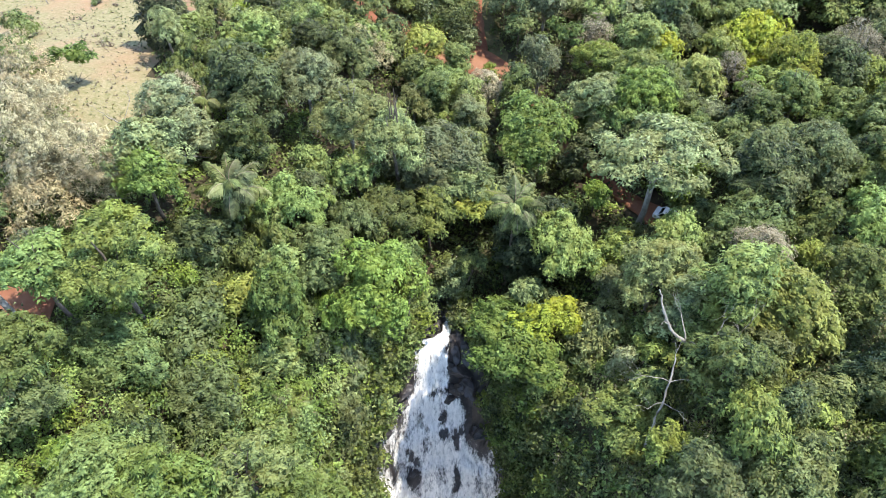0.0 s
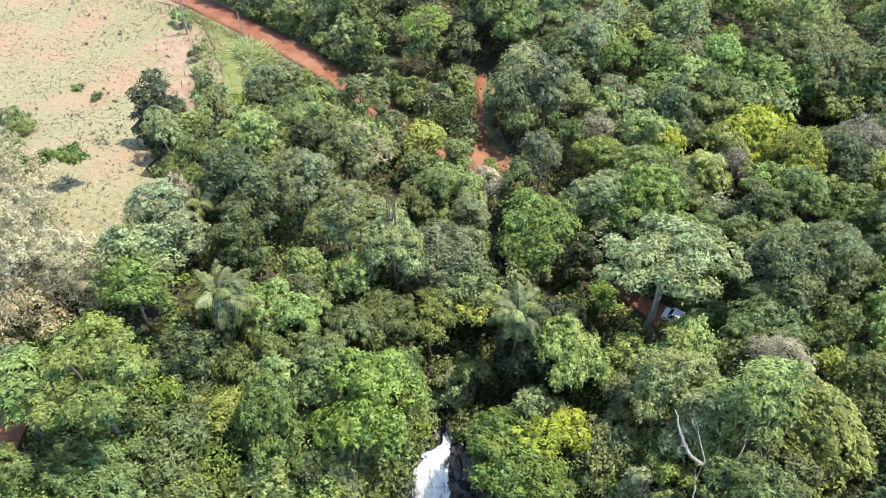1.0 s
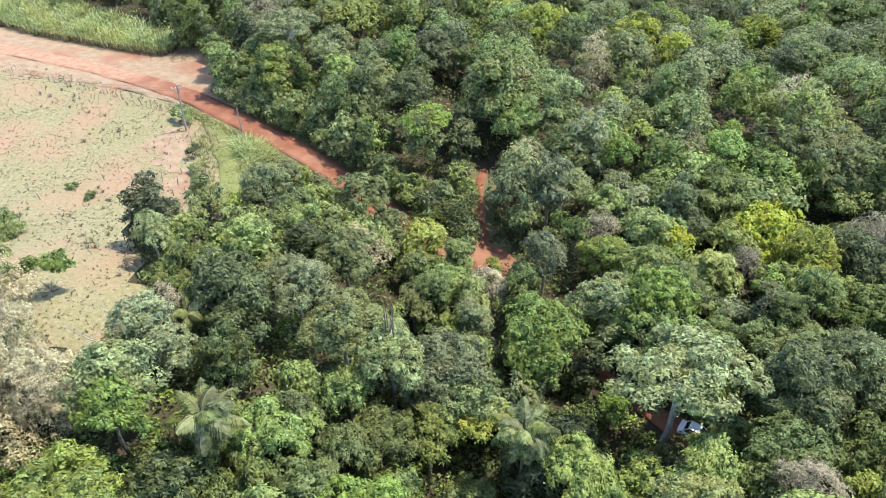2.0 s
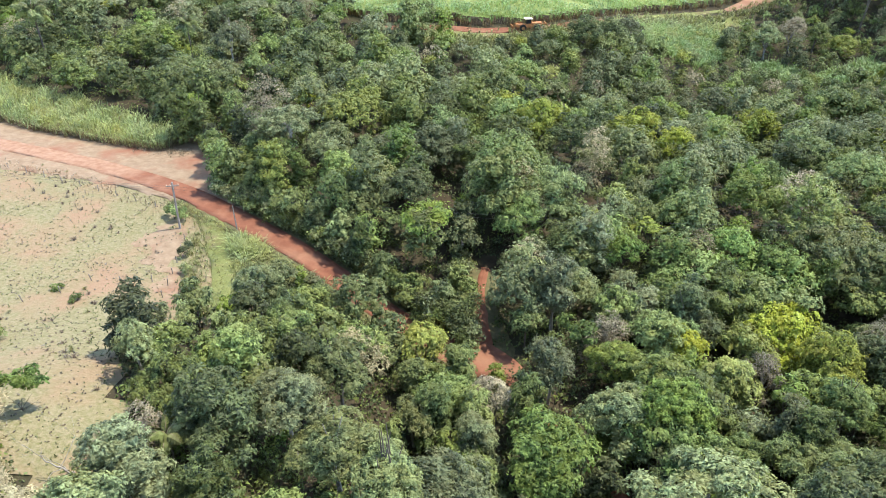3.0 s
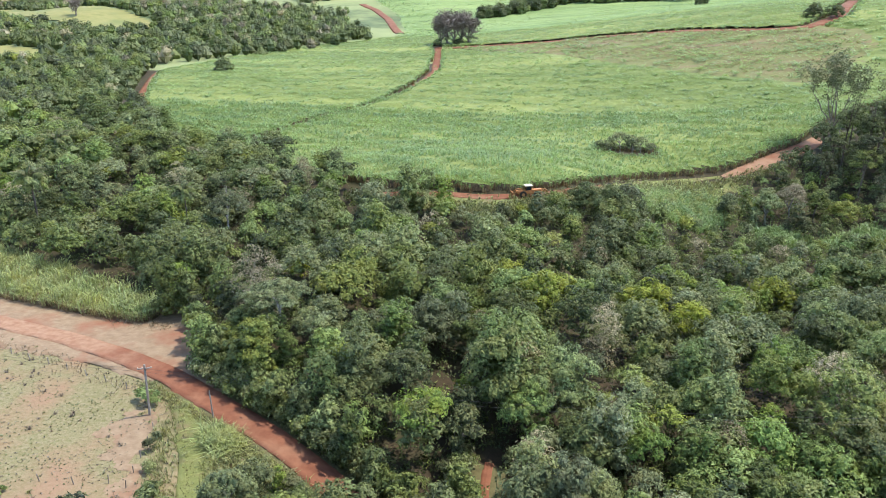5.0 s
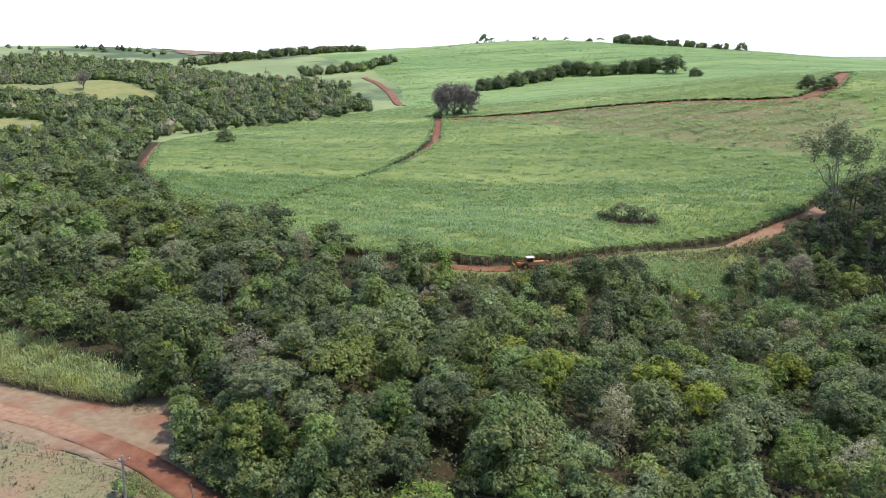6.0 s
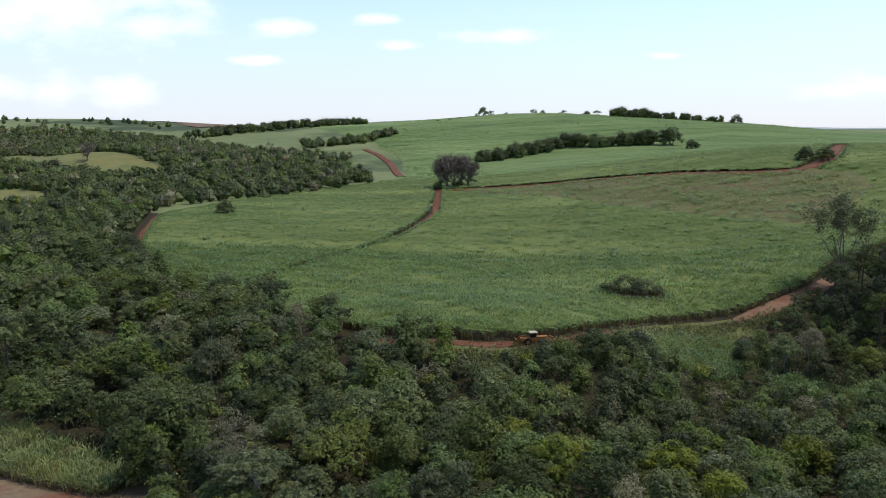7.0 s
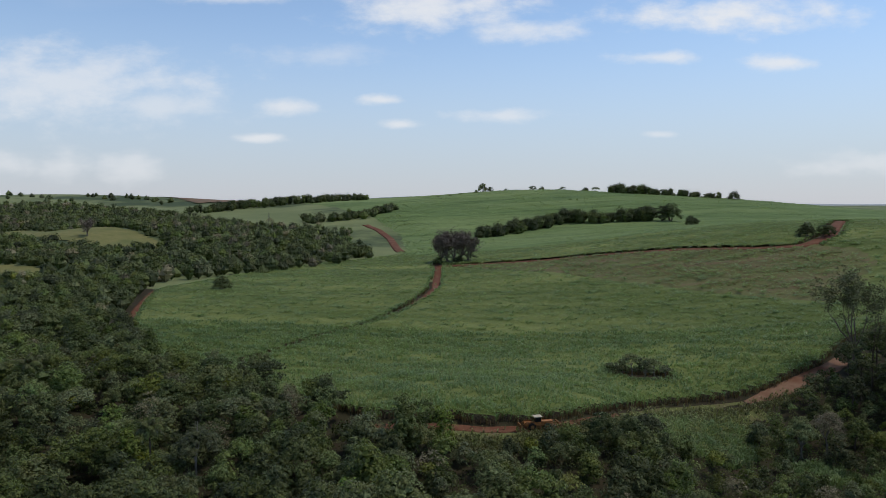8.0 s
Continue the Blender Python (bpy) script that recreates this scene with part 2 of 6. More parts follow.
M_ROADWAY = material("dirt_road", (0.15, 0.055, 0.030), (0.235, 0.098, 0.054), 0.55, detail=9, bump=0.1, third=(0.28, 0.145, 0.085), third_scale=0.11, third_at=(0.5, 0.72))


def bleach(m, low, high, x_pale, x_red):
    """Dry pale dust over a dirt road's open end, giving way to red earth with a ragged edge."""
    nt = m.node_tree
    L = nt.links.new
    b = nt.nodes["Principled BSDF"]
    red = b.inputs["Base Color"].links[0].from_socket
    geo, sep, n1, n2 = node(nt, "ShaderNodeNewGeometry"), node(nt, "ShaderNodeSeparateXYZ"), node(nt, "ShaderNodeTexNoise"), node(nt, "ShaderNodeTexNoise")
    L(geo.outputs["Position"], sep.inputs[0])
    n1.inputs["Scale"].default_value, n1.inputs["Detail"].default_value = 0.16, 8.0
    n2.inputs["Scale"].default_value, n2.inputs["Detail"].default_value = 0.9, 9.0
    L(geo.outputs["Position"], n1.inputs["Vector"])
    L(geo.outputs["Position"], n2.inputs["Vector"])
    push, far = node(nt, "ShaderNodeMath", operation="MULTIPLY_ADD"), node(nt, "ShaderNodeMapRange")
    L(n1.outputs["Fac"], push.inputs[0])
    push.inputs[1].default_value = 34.0
    L(sep.outputs[0], push.inputs[2])
    L(push.outputs[0], far.inputs["Value"])
    far.inputs["From Min"].default_value, far.inputs["From Max"].default_value = x_pale + 17, x_red + 17
    far.interpolation_type = "SMOOTHSTEP"
    ramp = node(nt, "ShaderNodeValToRGB")
    ramp.color_ramp.elements[0].position, ramp.color_ramp.elements[1].position = 0.35, 0.65
    ramp.color_ramp.elements[0].color, ramp.color_ramp.elements[1].color = (*low, 1), (*high, 1)
    L(n2.outputs["Fac"], ramp.inputs[0])
    mix = node(nt, "ShaderNodeMix", data_type="RGBA")
    L(far.outputs[0], mix.inputs["Factor"])
    L(ramp.outputs[0], mix.inputs["A"])
    L(red, mix.inputs["B"])
    L(mix.outputs["Result"], b.inputs["Base Color"])
    return m


bleach(M_ROADWAY, (0.255, 0.135, 0.080), (0.335, 0.205, 0.130), -66, -44)
M_PASTURE = material("dry_pasture", (0.150, 0.146, 0.056), (0.275, 0.226, 0.134), 2.2, detail=10, bump=0.2, third=(0.272, 0.174, 0.105), third_scale=0.09, third_at=(0.45, 0.66))
M_STRAWGROUND = material("straw_ground", (0.21, 0.14, 0.085), (0.30, 0.22, 0.14), 0.7, bump=0.08, third=(0.24, 0.11, 0.065), third_scale=0.09, third_at=(0.5, 0.65))
M_VERGE = material("grassy_track", (0.135, 0.155, 0.046), (0.205, 0.21, 0.072), 0.8, bump=0.06, third=(0.19, 0.145, 0.075), third_scale=0.2)
M_CANE_PALE = leaf_material("pale_cane_leaves", (0.42, 0.49, 0.18), (0.48, 0.55, 0.22), through=0.5, patch_scale=0.2)
M_LITTER = material("leaf_litter", (0.085, 0.075, 0.035), (0.15, 0.135, 0.06), 1.2, bump=0.08, third=(0.12, 0.105, 0.045), third_scale=0.25)
# lighter copy of the canopy material: sunlit far leaf tops put into the colour
M_CANETOP_LIT = material("cane_canopy_lit_far", (0.095, 0.155, 0.048), (0.215, 0.30, 0.10), 0.07, detail=9, bump=2.0, third=(0.26, 0.33, 0.12), third_scale=0.012, third_at=(0.46, 0.66), stretch=(0.16, 1.0, 1))
# sheet under the blades, darkened in colour to imitate shade between them
M_CANETOP_SHADED = material("cane_canopy_gap_shade", (0.075, 0.105, 0.024), (0.155, 0.20, 0.05), 0.45, bump=0.5, third=(0.28, 0.305, 0.095), third_scale=0.02, third_at=(0.45, 0.7), stretch=(0.3, 1.3, 1))
M_THIN = material("thin_crop", (0.145, 0.13, 0.05), (0.19, 0.20, 0.07), 0.3, bump=0.5, third=(0.22, 0.155, 0.085), third_scale=0.04, stretch=(0.3, 1.2, 1))
M_MEADOW = material("yellow_meadow", (0.20, 0.20, 0.065), (0.29, 0.265, 0.10), 0.12, detail=9, bump=0.4, third=(0.17, 0.19, 0.065), third_scale=0.03)
M_FARLAND = material("far_farmland", (0.17, 0.21, 0.085), (0.29, 0.32, 0.14), 0.006, third=(0.08, 0.11, 0.05), third_scale=0.004, third_at=(0.5, 0.58), detail=8)
M_ROCK = material("wet_basalt", (0.014, 0.012, 0.012), (0.06, 0.05, 0.047), 1.2, rough=0.5, bump=0.15, spec=0.5)
M_TWIG = material("dry_twigs", (0.13, 0.105, 0.085), (0.26, 0.215, 0.175), 2.0)
M_PALM = leaf_material("palm_leaves", (0.09, 0.125, 0.035), (0.215, 0.255, 0.085), relief=0.3)
M_DUNG = material("dark_tussock", (0.09, 0.07, 0.05), (0.20, 0.155, 0.11), 5.0)
M_POLE = material("weathered_timber", (0.17, 0.14, 0.11), (0.36, 0.31, 0.26), 4.0, stretch=(1, 1, 0.15), bump=0.01)
M_WHITE = material("cream_paint", (0.62, 0.52, 0.36), (0.74, 0.63, 0.46), 1.5, rough=0.5)
M_WIRE = material("dull_wire", (0.05, 0.05, 0.05), (0.10, 0.10, 0.10), 3.0, rough=0.5, metal=0.8)
M_RUBBER = material("black_rubber", (0.015, 0.014, 0.013), (0.05, 0.035, 0.025), 4.0, rough=0.8)
M_RUST = material("rusty_orange_steel", (0.22, 0.09, 0.035), (0.40, 0.20, 0.07), 3.0, rough=0.7)
M_YELLOW = material("faded_orange_paint", (0.40, 0.14, 0.04), (0.52, 0.22, 0.07), 2.0, rough=0.55, third=(0.26, 0.12, 0.06), third_scale=1.2)
M_GLASS = material("dark_glass", (0.012, 0.014, 0.016), (0.02, 0.022, 0.025), 1.0, rough=0.08, spec=0.6)
M_CARPAINT = material("white_car_paint", (0.72, 0.73, 0.74), (0.80, 0.80, 0.80), 0.7, rough=0.25, spec=0.5)
# pale base colour stands in for distance haze
M_HILL_HAZE = material("hills_painted_haze", (0.46, 0.49, 0.49), (0.52, 0.54, 0.54), 0.003)


def water_material():
    """Falling water: white foam in streaks, with gaps that show the wet rock behind."""
    m = bpy.data.materials.new("white_water")
    m.use_nodes = True
    nt = m.node_tree
    L = nt.links.new
    b, out = nt.nodes["Principled BSDF"], nt.nodes["Material Output"]
    geo, mp = node(nt, "ShaderNodeNewGeometry"), node(nt, "ShaderNodeMapping")
    mp.inputs["Scale"].default_value = (1.0, 0.42, 0.32)
    L(geo.outputs["Position"], mp.inputs["Vector"])
    n1, n2 = node(nt, "ShaderNodeTexNoise"), node(nt, "ShaderNodeTexNoise")
    n1.inputs["Scale"].default_value, n1.inputs["Detail"].default_value, n1.inputs["Roughness"].default_value = 3.4, 9.0, 0.72
    n2.inputs["Scale"].default_value, n2.inputs["Detail"].default_value, n2.inputs["Roughness"].default_value = 0.85, 7.0, 0.65
    L(mp.outputs[0], n1.inputs["Vector"])
    L(mp.outputs[0], n2.inputs["Vector"])
    ramp = node(nt, "ShaderNodeValToRGB")
    ramp.color_ramp.elements[0].position, ramp.color_ramp.elements[1].position = 0.34, 0.60
    ramp.color_ramp.elements[0].color, ramp.color_ramp.elements[1].color = (0.66, 0.63, 0.58, 1), (0.96, 0.92, 0.85, 1)
    L(n1.outputs["Fac"], ramp.inputs[0])
    L(ramp.outputs[0], b.inputs["Base Color"])
    b.inputs["Roughness"].default_value = 0.45
    bp = node(nt, "ShaderNodeBump")
    bp.inputs["Strength"].default_value, bp.inputs["Distance"].default_value = 0.8, 0.25
    L(n1.outputs["Fac"], bp.inputs["Height"])
    L(bp.outputs[0], b.inputs["Normal"])
    add = node(nt, "ShaderNodeMath", "ADD")
    L(n1.outputs["Fac"], add.inputs[0])
    L(n2.outputs["Fac"], add.inputs[1])
    gap = node(nt, "ShaderNodeMapRange")
    gap.inputs["From Min"].default_value, gap.inputs["From Max"].default_value = 0.54, 0.97
    # the water thins out towards its edges
    thin, less = node(nt, "ShaderNodeAttribute"), node(nt, "ShaderNodeMath", "SUBTRACT")
    thin.attribute_name = "thin"
    L(add.outputs[0], less.inputs[0])
    L(thin.outputs["Fac"], less.inputs[1])
    L(less.outputs[0], gap.inputs["Value"])
    tr, sh = node(nt, "ShaderNodeBsdfTransparent"), node(nt, "ShaderNodeMixShader")
    L(gap.outputs[0], sh.inputs[0])
    L(tr.outputs[0], sh.inputs[1])
    L(b.outputs[0], sh.inputs[2])
    L(sh.outputs[0], out.inputs["Surface"])
    return m


M_WATER = water_material()


# ---- lie of the land ----
HILLS_NEAR = [(-45, 60, 22, 8.0), (-20, 52, 22, 5.0), (2, 48, 22, -7.9), (28, 50, 22, -2.6), (-30, 22, 22, 6.6), (0, 18, 22, -9.0),
              (28, 25, 22, 7.5), (5, 90, 22, -4.6), (-60, 150, 22, -1.4), (50, 85, 22, -7.9), (-20, 150, 22, 1.3), (80, 165, 45, -10.8),
              (75, 215, 45, -7.2), (25, 185, 45, -6.3), (-60, 190, 45, -1.9), (120, 240, 45, -12.4), (20, 230, 45, 8.5), (-110, 180, 45, -2.1)]
HILLS_FAR = [(110, 290, 45, 1.4), (-110, 110, 45, 1.5), (60, 300, 130, -5.2), (-130, 400, 150, 4.1), (300, 640, 220, 26.1),
             (-100, 800, 260, -2.9), (100, 1450, 380, 48.0), (450, 1150, 300, 24.0), (750, 1250, 360, 9.0), (380, 1260, 190, 4.0), (-450, 1500, 450, 14.6),
             (-350, 850, 260, 5.0), (-400, 870, 95, 13.0), (-310, 570, 60, 7.0), (-950, 1750, 450, 34.0), (215, 1390, 130, 5.0), (-75, 1440, 110, -8.0), (1050, 1600, 450, 2.0), (600, 500, 300, 28.5), (-500, 250, 350, 7.2)]


def ease(v):
    v = np.clip(v, 0, 1)
    return v * v * (3 - 2 * v)


def land(x, y):
    """Height of the ground."""
    x, y = np.asarray(x, float), np.asarray(y, float)
    z = 56 * ease((np.hypot(x, y - 100) - 300) / 2500) * (1 - 0.55 * ease(x / 2400))
    for cx, cy, r, v in HILLS_NEAR + HILLS_FAR:
        z = z + v * np.exp(-((x - cx) ** 2 + (y - cy) ** 2) / r ** 2)
    wide = 3.5 + np.clip(41 - y, 0, 14) * 0.45
    return z - 22 * ease((41 - y) / 14) * np.exp(-((x - 0.8) / wide) ** 4)


def wave(x, y, s, seed=0):
    """Smooth cheap noise, about -1 to 1, with bumps about s metres wide."""
    r = np.random.default_rng(seed)
    out = 0
    for k in range(6):
        a, p, q = r.uniform(0, 6.28), r.uniform(0, 6.28), r.uniform(0.6, 1.7)
        out = out + np.sin((x * np.cos(a) + y * np.sin(a)) * 3.0 * q / s + p + 1.3 * np.sin((x * np.sin(a) - y * np.cos(a)) * 2.1 / s + p))
    return out / 3.0


def inside(x, y, poly):
    x, y = np.asarray(x, float), np.asarray(y, float)
    hit = np.zeros(x.shape, bool)
    for (x0, y0), (x1, y1) in zip(poly, poly[1:] + poly[:1]):
        if y0 != y1:
            hit ^= ((y0 > y) != (y1 > y)) & (x < (x1 - x0) * (y - y0) / (y1 - y0) + x0)
    return hit


def off_line(x, y, line):
    """Distance from a line of points."""
    x, y = np.asarray(x, float), np.asarray(y, float)
    best = np.full(x.shape, 1e9)
    for (x0, y0), (x1, y1) in zip(line, line[1:]):
        ux, uy = x1 - x0, y1 - y0
        f = np.clip(((x - x0) * ux + (y - y0) * uy) / (ux * ux + uy * uy), 0, 1)
        best = np.minimum(best, np.hypot(x - x0 - f * ux, y - y0 - f * uy))
    return best


# plan of the roads and plots
ROAD = [(-200, 160), (-120, 150), (-86, 141), (-66, 134), (-53, 127), (-43, 120.5), (-33, 112.5), (-24, 105.5), (-15, 98), (-8, 92), (-3.5, 88.5), (1, 85.5), (6, 84)]
LANE = [(5.5, 84.5), (5.3, 93), (5.0, 98), (6.2, 104)]
PATH = [(7, 83), (10, 78), (13, 71), (16, 66), (21, 60), (25, 55), (28, 52)]
FIELD_ROAD = [(-20, 219), (2, 217), (10, 216), (24, 220), (35, 228), (52, 245), (68, 259), (85, 267), (100, 273), (112, 279), (126, 287), (140, 295), (150, 303)]
SPLIT = [(-75, 275), (-66, 296), (-54, 325), (-36, 359), (-25, 390), (-13.5, 436), (-6, 483), (-5, 565), (-6, 640)]
RIGHT_TRACK = [(-5, 618), (38, 611), (78, 601), (121, 595), (175, 571), (216, 538), (247, 528), (281, 558), (338, 649), (360, 690)]
MID_TRACK = [(-45, 772), (-49, 790), (-66, 906), (-88, 991), (-113, 1050)]
LEFT_TRACK = [(-120, 300), (-126.5, 316), (-136, 342), (-151, 388), (-166.5, 440), (-172, 462)]
PASTURE = [(-200, 158), (-120, 149), (-80, 136), (-57, 129), (-46, 121), (-36, 113), (-27, 104), (-26, 94), (-29, 86), (-34, 78), (-34, 68), (-28, 58), (-33, 51), (-42, 57), (-52, 66), (-70, 70), (-200, 60)]
CANE_PATCH = [(-140, 160), (-92, 154), (-84, 150), (-72, 146.5), (-55, 141.5), (-54, 147), (-58, 152), (-84, 167), (-106, 179), (-150, 190)]
YARD = [(-62, 143), (-54, 146), (-44, 133), (-37, 118), (-46, 121), (-56, 130), (-70, 138)]
YARD_GROUND = [(-100, 160), (-75, 150), (-52, 151), (-41, 135), (-34, 116.5), (-45, 119.5), (-56, 128.5), (-72, 136), (-100, 147)]
FIELD = [(-16, 224), (2, 221.5), (10, 220.5), (23, 223), (33, 231), (50, 248.5), (67, 263), (84, 271), (99, 277), (111, 283), (124, 291), (138, 300), (165, 330), (330, 430), (700, 520), (1200, 800), (1500, 1300), (900, 2000),
         (-100, 2000), (-300, 1500), (-120, 1150), (-62, 950), (-45, 790), (-50, 740), (-72, 690), (-111, 651), (-151, 552), (-169, 455), (-148, 388), (-133, 342), (-123, 316), (-89, 273), (-64, 261), (-38, 241)]


THIN = [(10, 612), (38, 608), (78, 598), (121, 592), (174, 568), (215, 535), (247, 525), (262, 505), (250, 465), (219, 430), (188, 399), (149, 436), (112, 482), (84, 532), (40, 575)]
MEADOWS = [[(-575, 1000), (-470, 930), (-360, 860), (-288, 790), (-288, 762), (-345, 758), (-430, 800), (-560, 900)], [(-420, 590), (-335, 565), (-275, 540), (-275, 515), (-345, 520), (-430, 560)], [(-300, 452), (-262, 468), (-236, 430), (-236, 400), (-290, 410)], [(-190, 288), (-160, 288), (-146, 279), (-150, 264), (-185, 262)]]


# ---- mesh helpers ----
def mesh_of(name, verts, faces, mats, index=None, smooth=False):
    """A mesh from arrays; faces is an array of quads or a list of arrays of equal-sided faces."""
    me = bpy.data.meshes.new(name)
    verts = np.asarray(verts, np.float32).reshape(-1, 3)
    blocks = [np.asarray(f, np.int32) for f in (faces if isinstance(faces, list) else [faces])]
    blocks = [f for f in blocks if len(f)]
    loops = np.concatenate([f.ravel() for f in blocks])
    sizes = np.concatenate([np.full(len(f), f.shape[1], np.int32) for f in blocks])
    me.vertices.add(len(verts))
    me.vertices.foreach_set("co", verts.ravel())
    me.loops.add(len(loops))
    me.loops.foreach_set("vertex_index", loops)
    me.polygons.add(len(sizes))
    me.polygons.foreach_set("loop_start", np.concatenate([[0], np.cumsum(sizes)[:-1]]).astype(np.int32))
    me.polygons.foreach_set("loop_total", sizes)
    for m in (mats if isinstance(mats, (list, tuple)) else [mats]):
        me.materials.append(m)
    if index is not None:
        me.polygons.foreach_set("material_index", np.asarray(index, np.int32))
    me.polygons.foreach_set("use_smooth", np.full(len(sizes), smooth, bool))
    me.update()
    me.validate()
    return me


class Heap:
    """Quads and triangles gathered into one mesh."""

    def __init__(self):
        self.v, self.f, self.m, self.t, self.tm, self.n = [], [], [], [], [], 0
        self.plant, self.own, self.shoot = 0.0, [], []

    def add(self, verts, faces, mat=0, own=None, shoot=None):
        verts, faces = np.asarray(verts, float).reshape(-1, 3), np.asarray(faces, int)
        mats = np.full(len(faces), mat) if np.isscalar(mat) else mat
        self.v.append(verts)
        self.own.append(np.full(len(verts), self.plant, np.float32) if own is None else np.asarray(own, np.float32))
        self.shoot.append(np.zeros(len(verts), np.float32) if shoot is None else np.asarray(shoot, np.float32))
        (self.f if faces.shape[1] == 4 else self.t).append(faces + self.n)
        (self.m if faces.shape[1] == 4 else self.tm).append(mats)
        self.n += len(verts)

    def mesh(self, name, mats, smooth=False):
        blocks = [np.concatenate(k) for k in (self.f, self.t) if k]
        me = mesh_of(name, np.concatenate(self.v), blocks, mats, np.concatenate(self.m + self.tm), smooth)
        own = np.concatenate(self.own)
        for name, v in (("plant", own), ("shoot", np.concatenate(self.shoot))):
            if v.any():
                me.attributes.new(name, "FLOAT", "POINT").data.foreach_set("value", v)
        return me


def part(name, me, parent, label=""):
    ob = new(name, me)
    ob.parent = parent
    return tagged(ob, label)


def tube(points, radii, sides=6):
    """A tapered tube along points."""
    P, R = np.asarray(points, float), np.asarray(radii, float)
    d = np.gradient(P, axis=0)
    d /= np.linalg.norm(d, axis=1)[:, None] + 1e-9
    ref = np.where(np.abs(d[:, 2:]) > 0.9, [[1.0, 0, 0]], [[0, 0, 1.0]])
    u = np.cross(d, ref)
    u /= np.linalg.norm(u, axis=1)[:, None] + 1e-9
    w = np.cross(d, u)
    a = np.arange(sides) * 2 * np.pi / sides
    ring = P[:, None] + R[:, None, None] * (np.cos(a)[None, :, None] * u[:, None] + np.sin(a)[None, :, None] * w[:, None])
    n = len(P)
    q = [(i * sides + j, i * sides + (j + 1) % sides, (i + 1) * sides + (j + 1) % sides, (i + 1) * sides + j) for i in range(n - 1) for j in range(sides)]
    return ring.reshape(-1, 3), np.array(q)


def ball(r, centre, radius, squash=0.8, lump=0.18, nu=6, nv=4):
    """A lumpy closed form, the shaded inside of a clump of leaves."""
    u = np.arange(nu) * 2 * np.pi / nu
    v = np.linspace(0.12, np.pi - 0.12, nv)
    k = radius * (1 + r.uniform(-lump, lump, (nv, nu)))
    x = k * np.sin(v)[:, None] * np.cos(u)
    y = k * np.sin(v)[:, None] * np.sin(u)
    z = k * np.cos(v)[:, None] * squash * np.ones(nu)
    P = np.stack([x, y, z], -1).reshape(-1, 3) + centre
    q = [(i * nu + j, (i + 1) * nu + j, (i + 1) * nu + (j + 1) % nu, i * nu + (j + 1) % nu) for i in range(nv - 1) for j in range(nu)]
    return P, np.array(q)


def leaves(r, centres, radii, count, length, width, squash=0.8, droop=0.0, low=-0.45, stray=0.22):
    """Leaf sprays spread over clumps: each one a small pointed blade, tilted its own way."""
    centres, radii = np.asarray(centres, float), np.asarray(radii, float)
    pick = r.choice(len(centres), count, p=radii ** 2 / (radii ** 2).sum())
    d = r.normal(size=(count, 3))
    d /= np.linalg.norm(d, axis=1)[:, None]
    d[:, 2] = np.where(d[:, 2] < low, -d[:, 2], d[:, 2])
    k = radii[pick] * (1 + r.normal(0, stray * 0.5, count) - np.abs(r.normal(0, 0.06, count)))
    c = centres[pick] + d * k[:, None] * [1, 1, squash]
    n = d * 0.55 + r.normal(0, 0.72, (count, 3)) + [0, 0, 0.5]
    n /= np.linalg.norm(n, axis=1)[:, None]
    t = np.cross(n, r.normal(size=(count, 3))) + d * 0.4 + [0, 0, -droop]
    t -= n * (t * n).sum(1)[:, None]
    t /= np.linalg.norm(t, axis=1)[:, None] + 1e-9
    s = np.cross(n, t)
    z = r.uniform(0.65, 1.35, count)[:, None]
    L, W = t * length * z, s * width * z
    fold = n * (width * 0.25) * z
    V = np.stack([c - L * 0.45 + W * 0.5, c - L * 0.45 - W * 0.5, c + L * 0.55 - fold], 1)
    return V.reshape(-1, 3), np.arange(count * 3).reshape(-1, 3)


def unit(v):
    return v / (np.linalg.norm(v, axis=-1, keepdims=True) + 1e-9)


def sprays(r, centres, radii, axes, per, length, width, flat=0.6, droop=0.3, loose=0.36):
    """Leafy shoots: round each axis a dome of leaves that radiate from its middle and hang at the rim."""
    n = len(centres) * per
    c, q, a = np.repeat(centres, per, 0), np.repeat(radii, per), np.repeat(axes, per, 0)
    d = unit(r.normal(size=(n, 3)))
    along = (d * a).sum(1)
    d = unit(d - a * np.minimum(0, 2 * (along + 0.12))[:, None])
    along = (d * a).sum(1)[:, None]
    p = c + (d - a * along * (1 - flat)) * (q * r.uniform(0.45, 1.12, n))[:, None]
    m = unit(a * 0.7 + d * 0.5 + r.normal(0, loose, (n, 3)) + [0, 0, 0.3])
    t = d - a * along * 0.7 + r.normal(0, 0.3, (n, 3)) + [0, 0, -droop]
    t = unit(t - m * (t * m).sum(1)[:, None])
    s = np.cross(m, t)
    z = r.uniform(0.6, 1.4, n)[:, None]
    L, W = t * length * z, s * width * z
    V = np.stack([p - L * 0.4 + W * 0.5, p - L * 0.4 - W * 0.5, p + L * 0.6 - m * (width * 0.3) * z], 1)
    return V.reshape(-1, 3), np.arange(n * 3).reshape(-1, 3)


# ---- ground, roads and plots ----
def steps(lo, hi, fine_lo, fine_hi, fine, grow=1.07):
    mid = list(np.arange(fine_lo, fine_hi + 0.01, fine))
    up, step = [mid[-1]], fine
    while up[-1] < hi:
        step *= grow
        up.append(up[-1] + step)
    down, step = [mid[0]], fine
    while down[-1] > lo:
        step *= grow
        down.append(down[-1] - step)
    return np.array(down[:0:-1] + mid + up[1:])


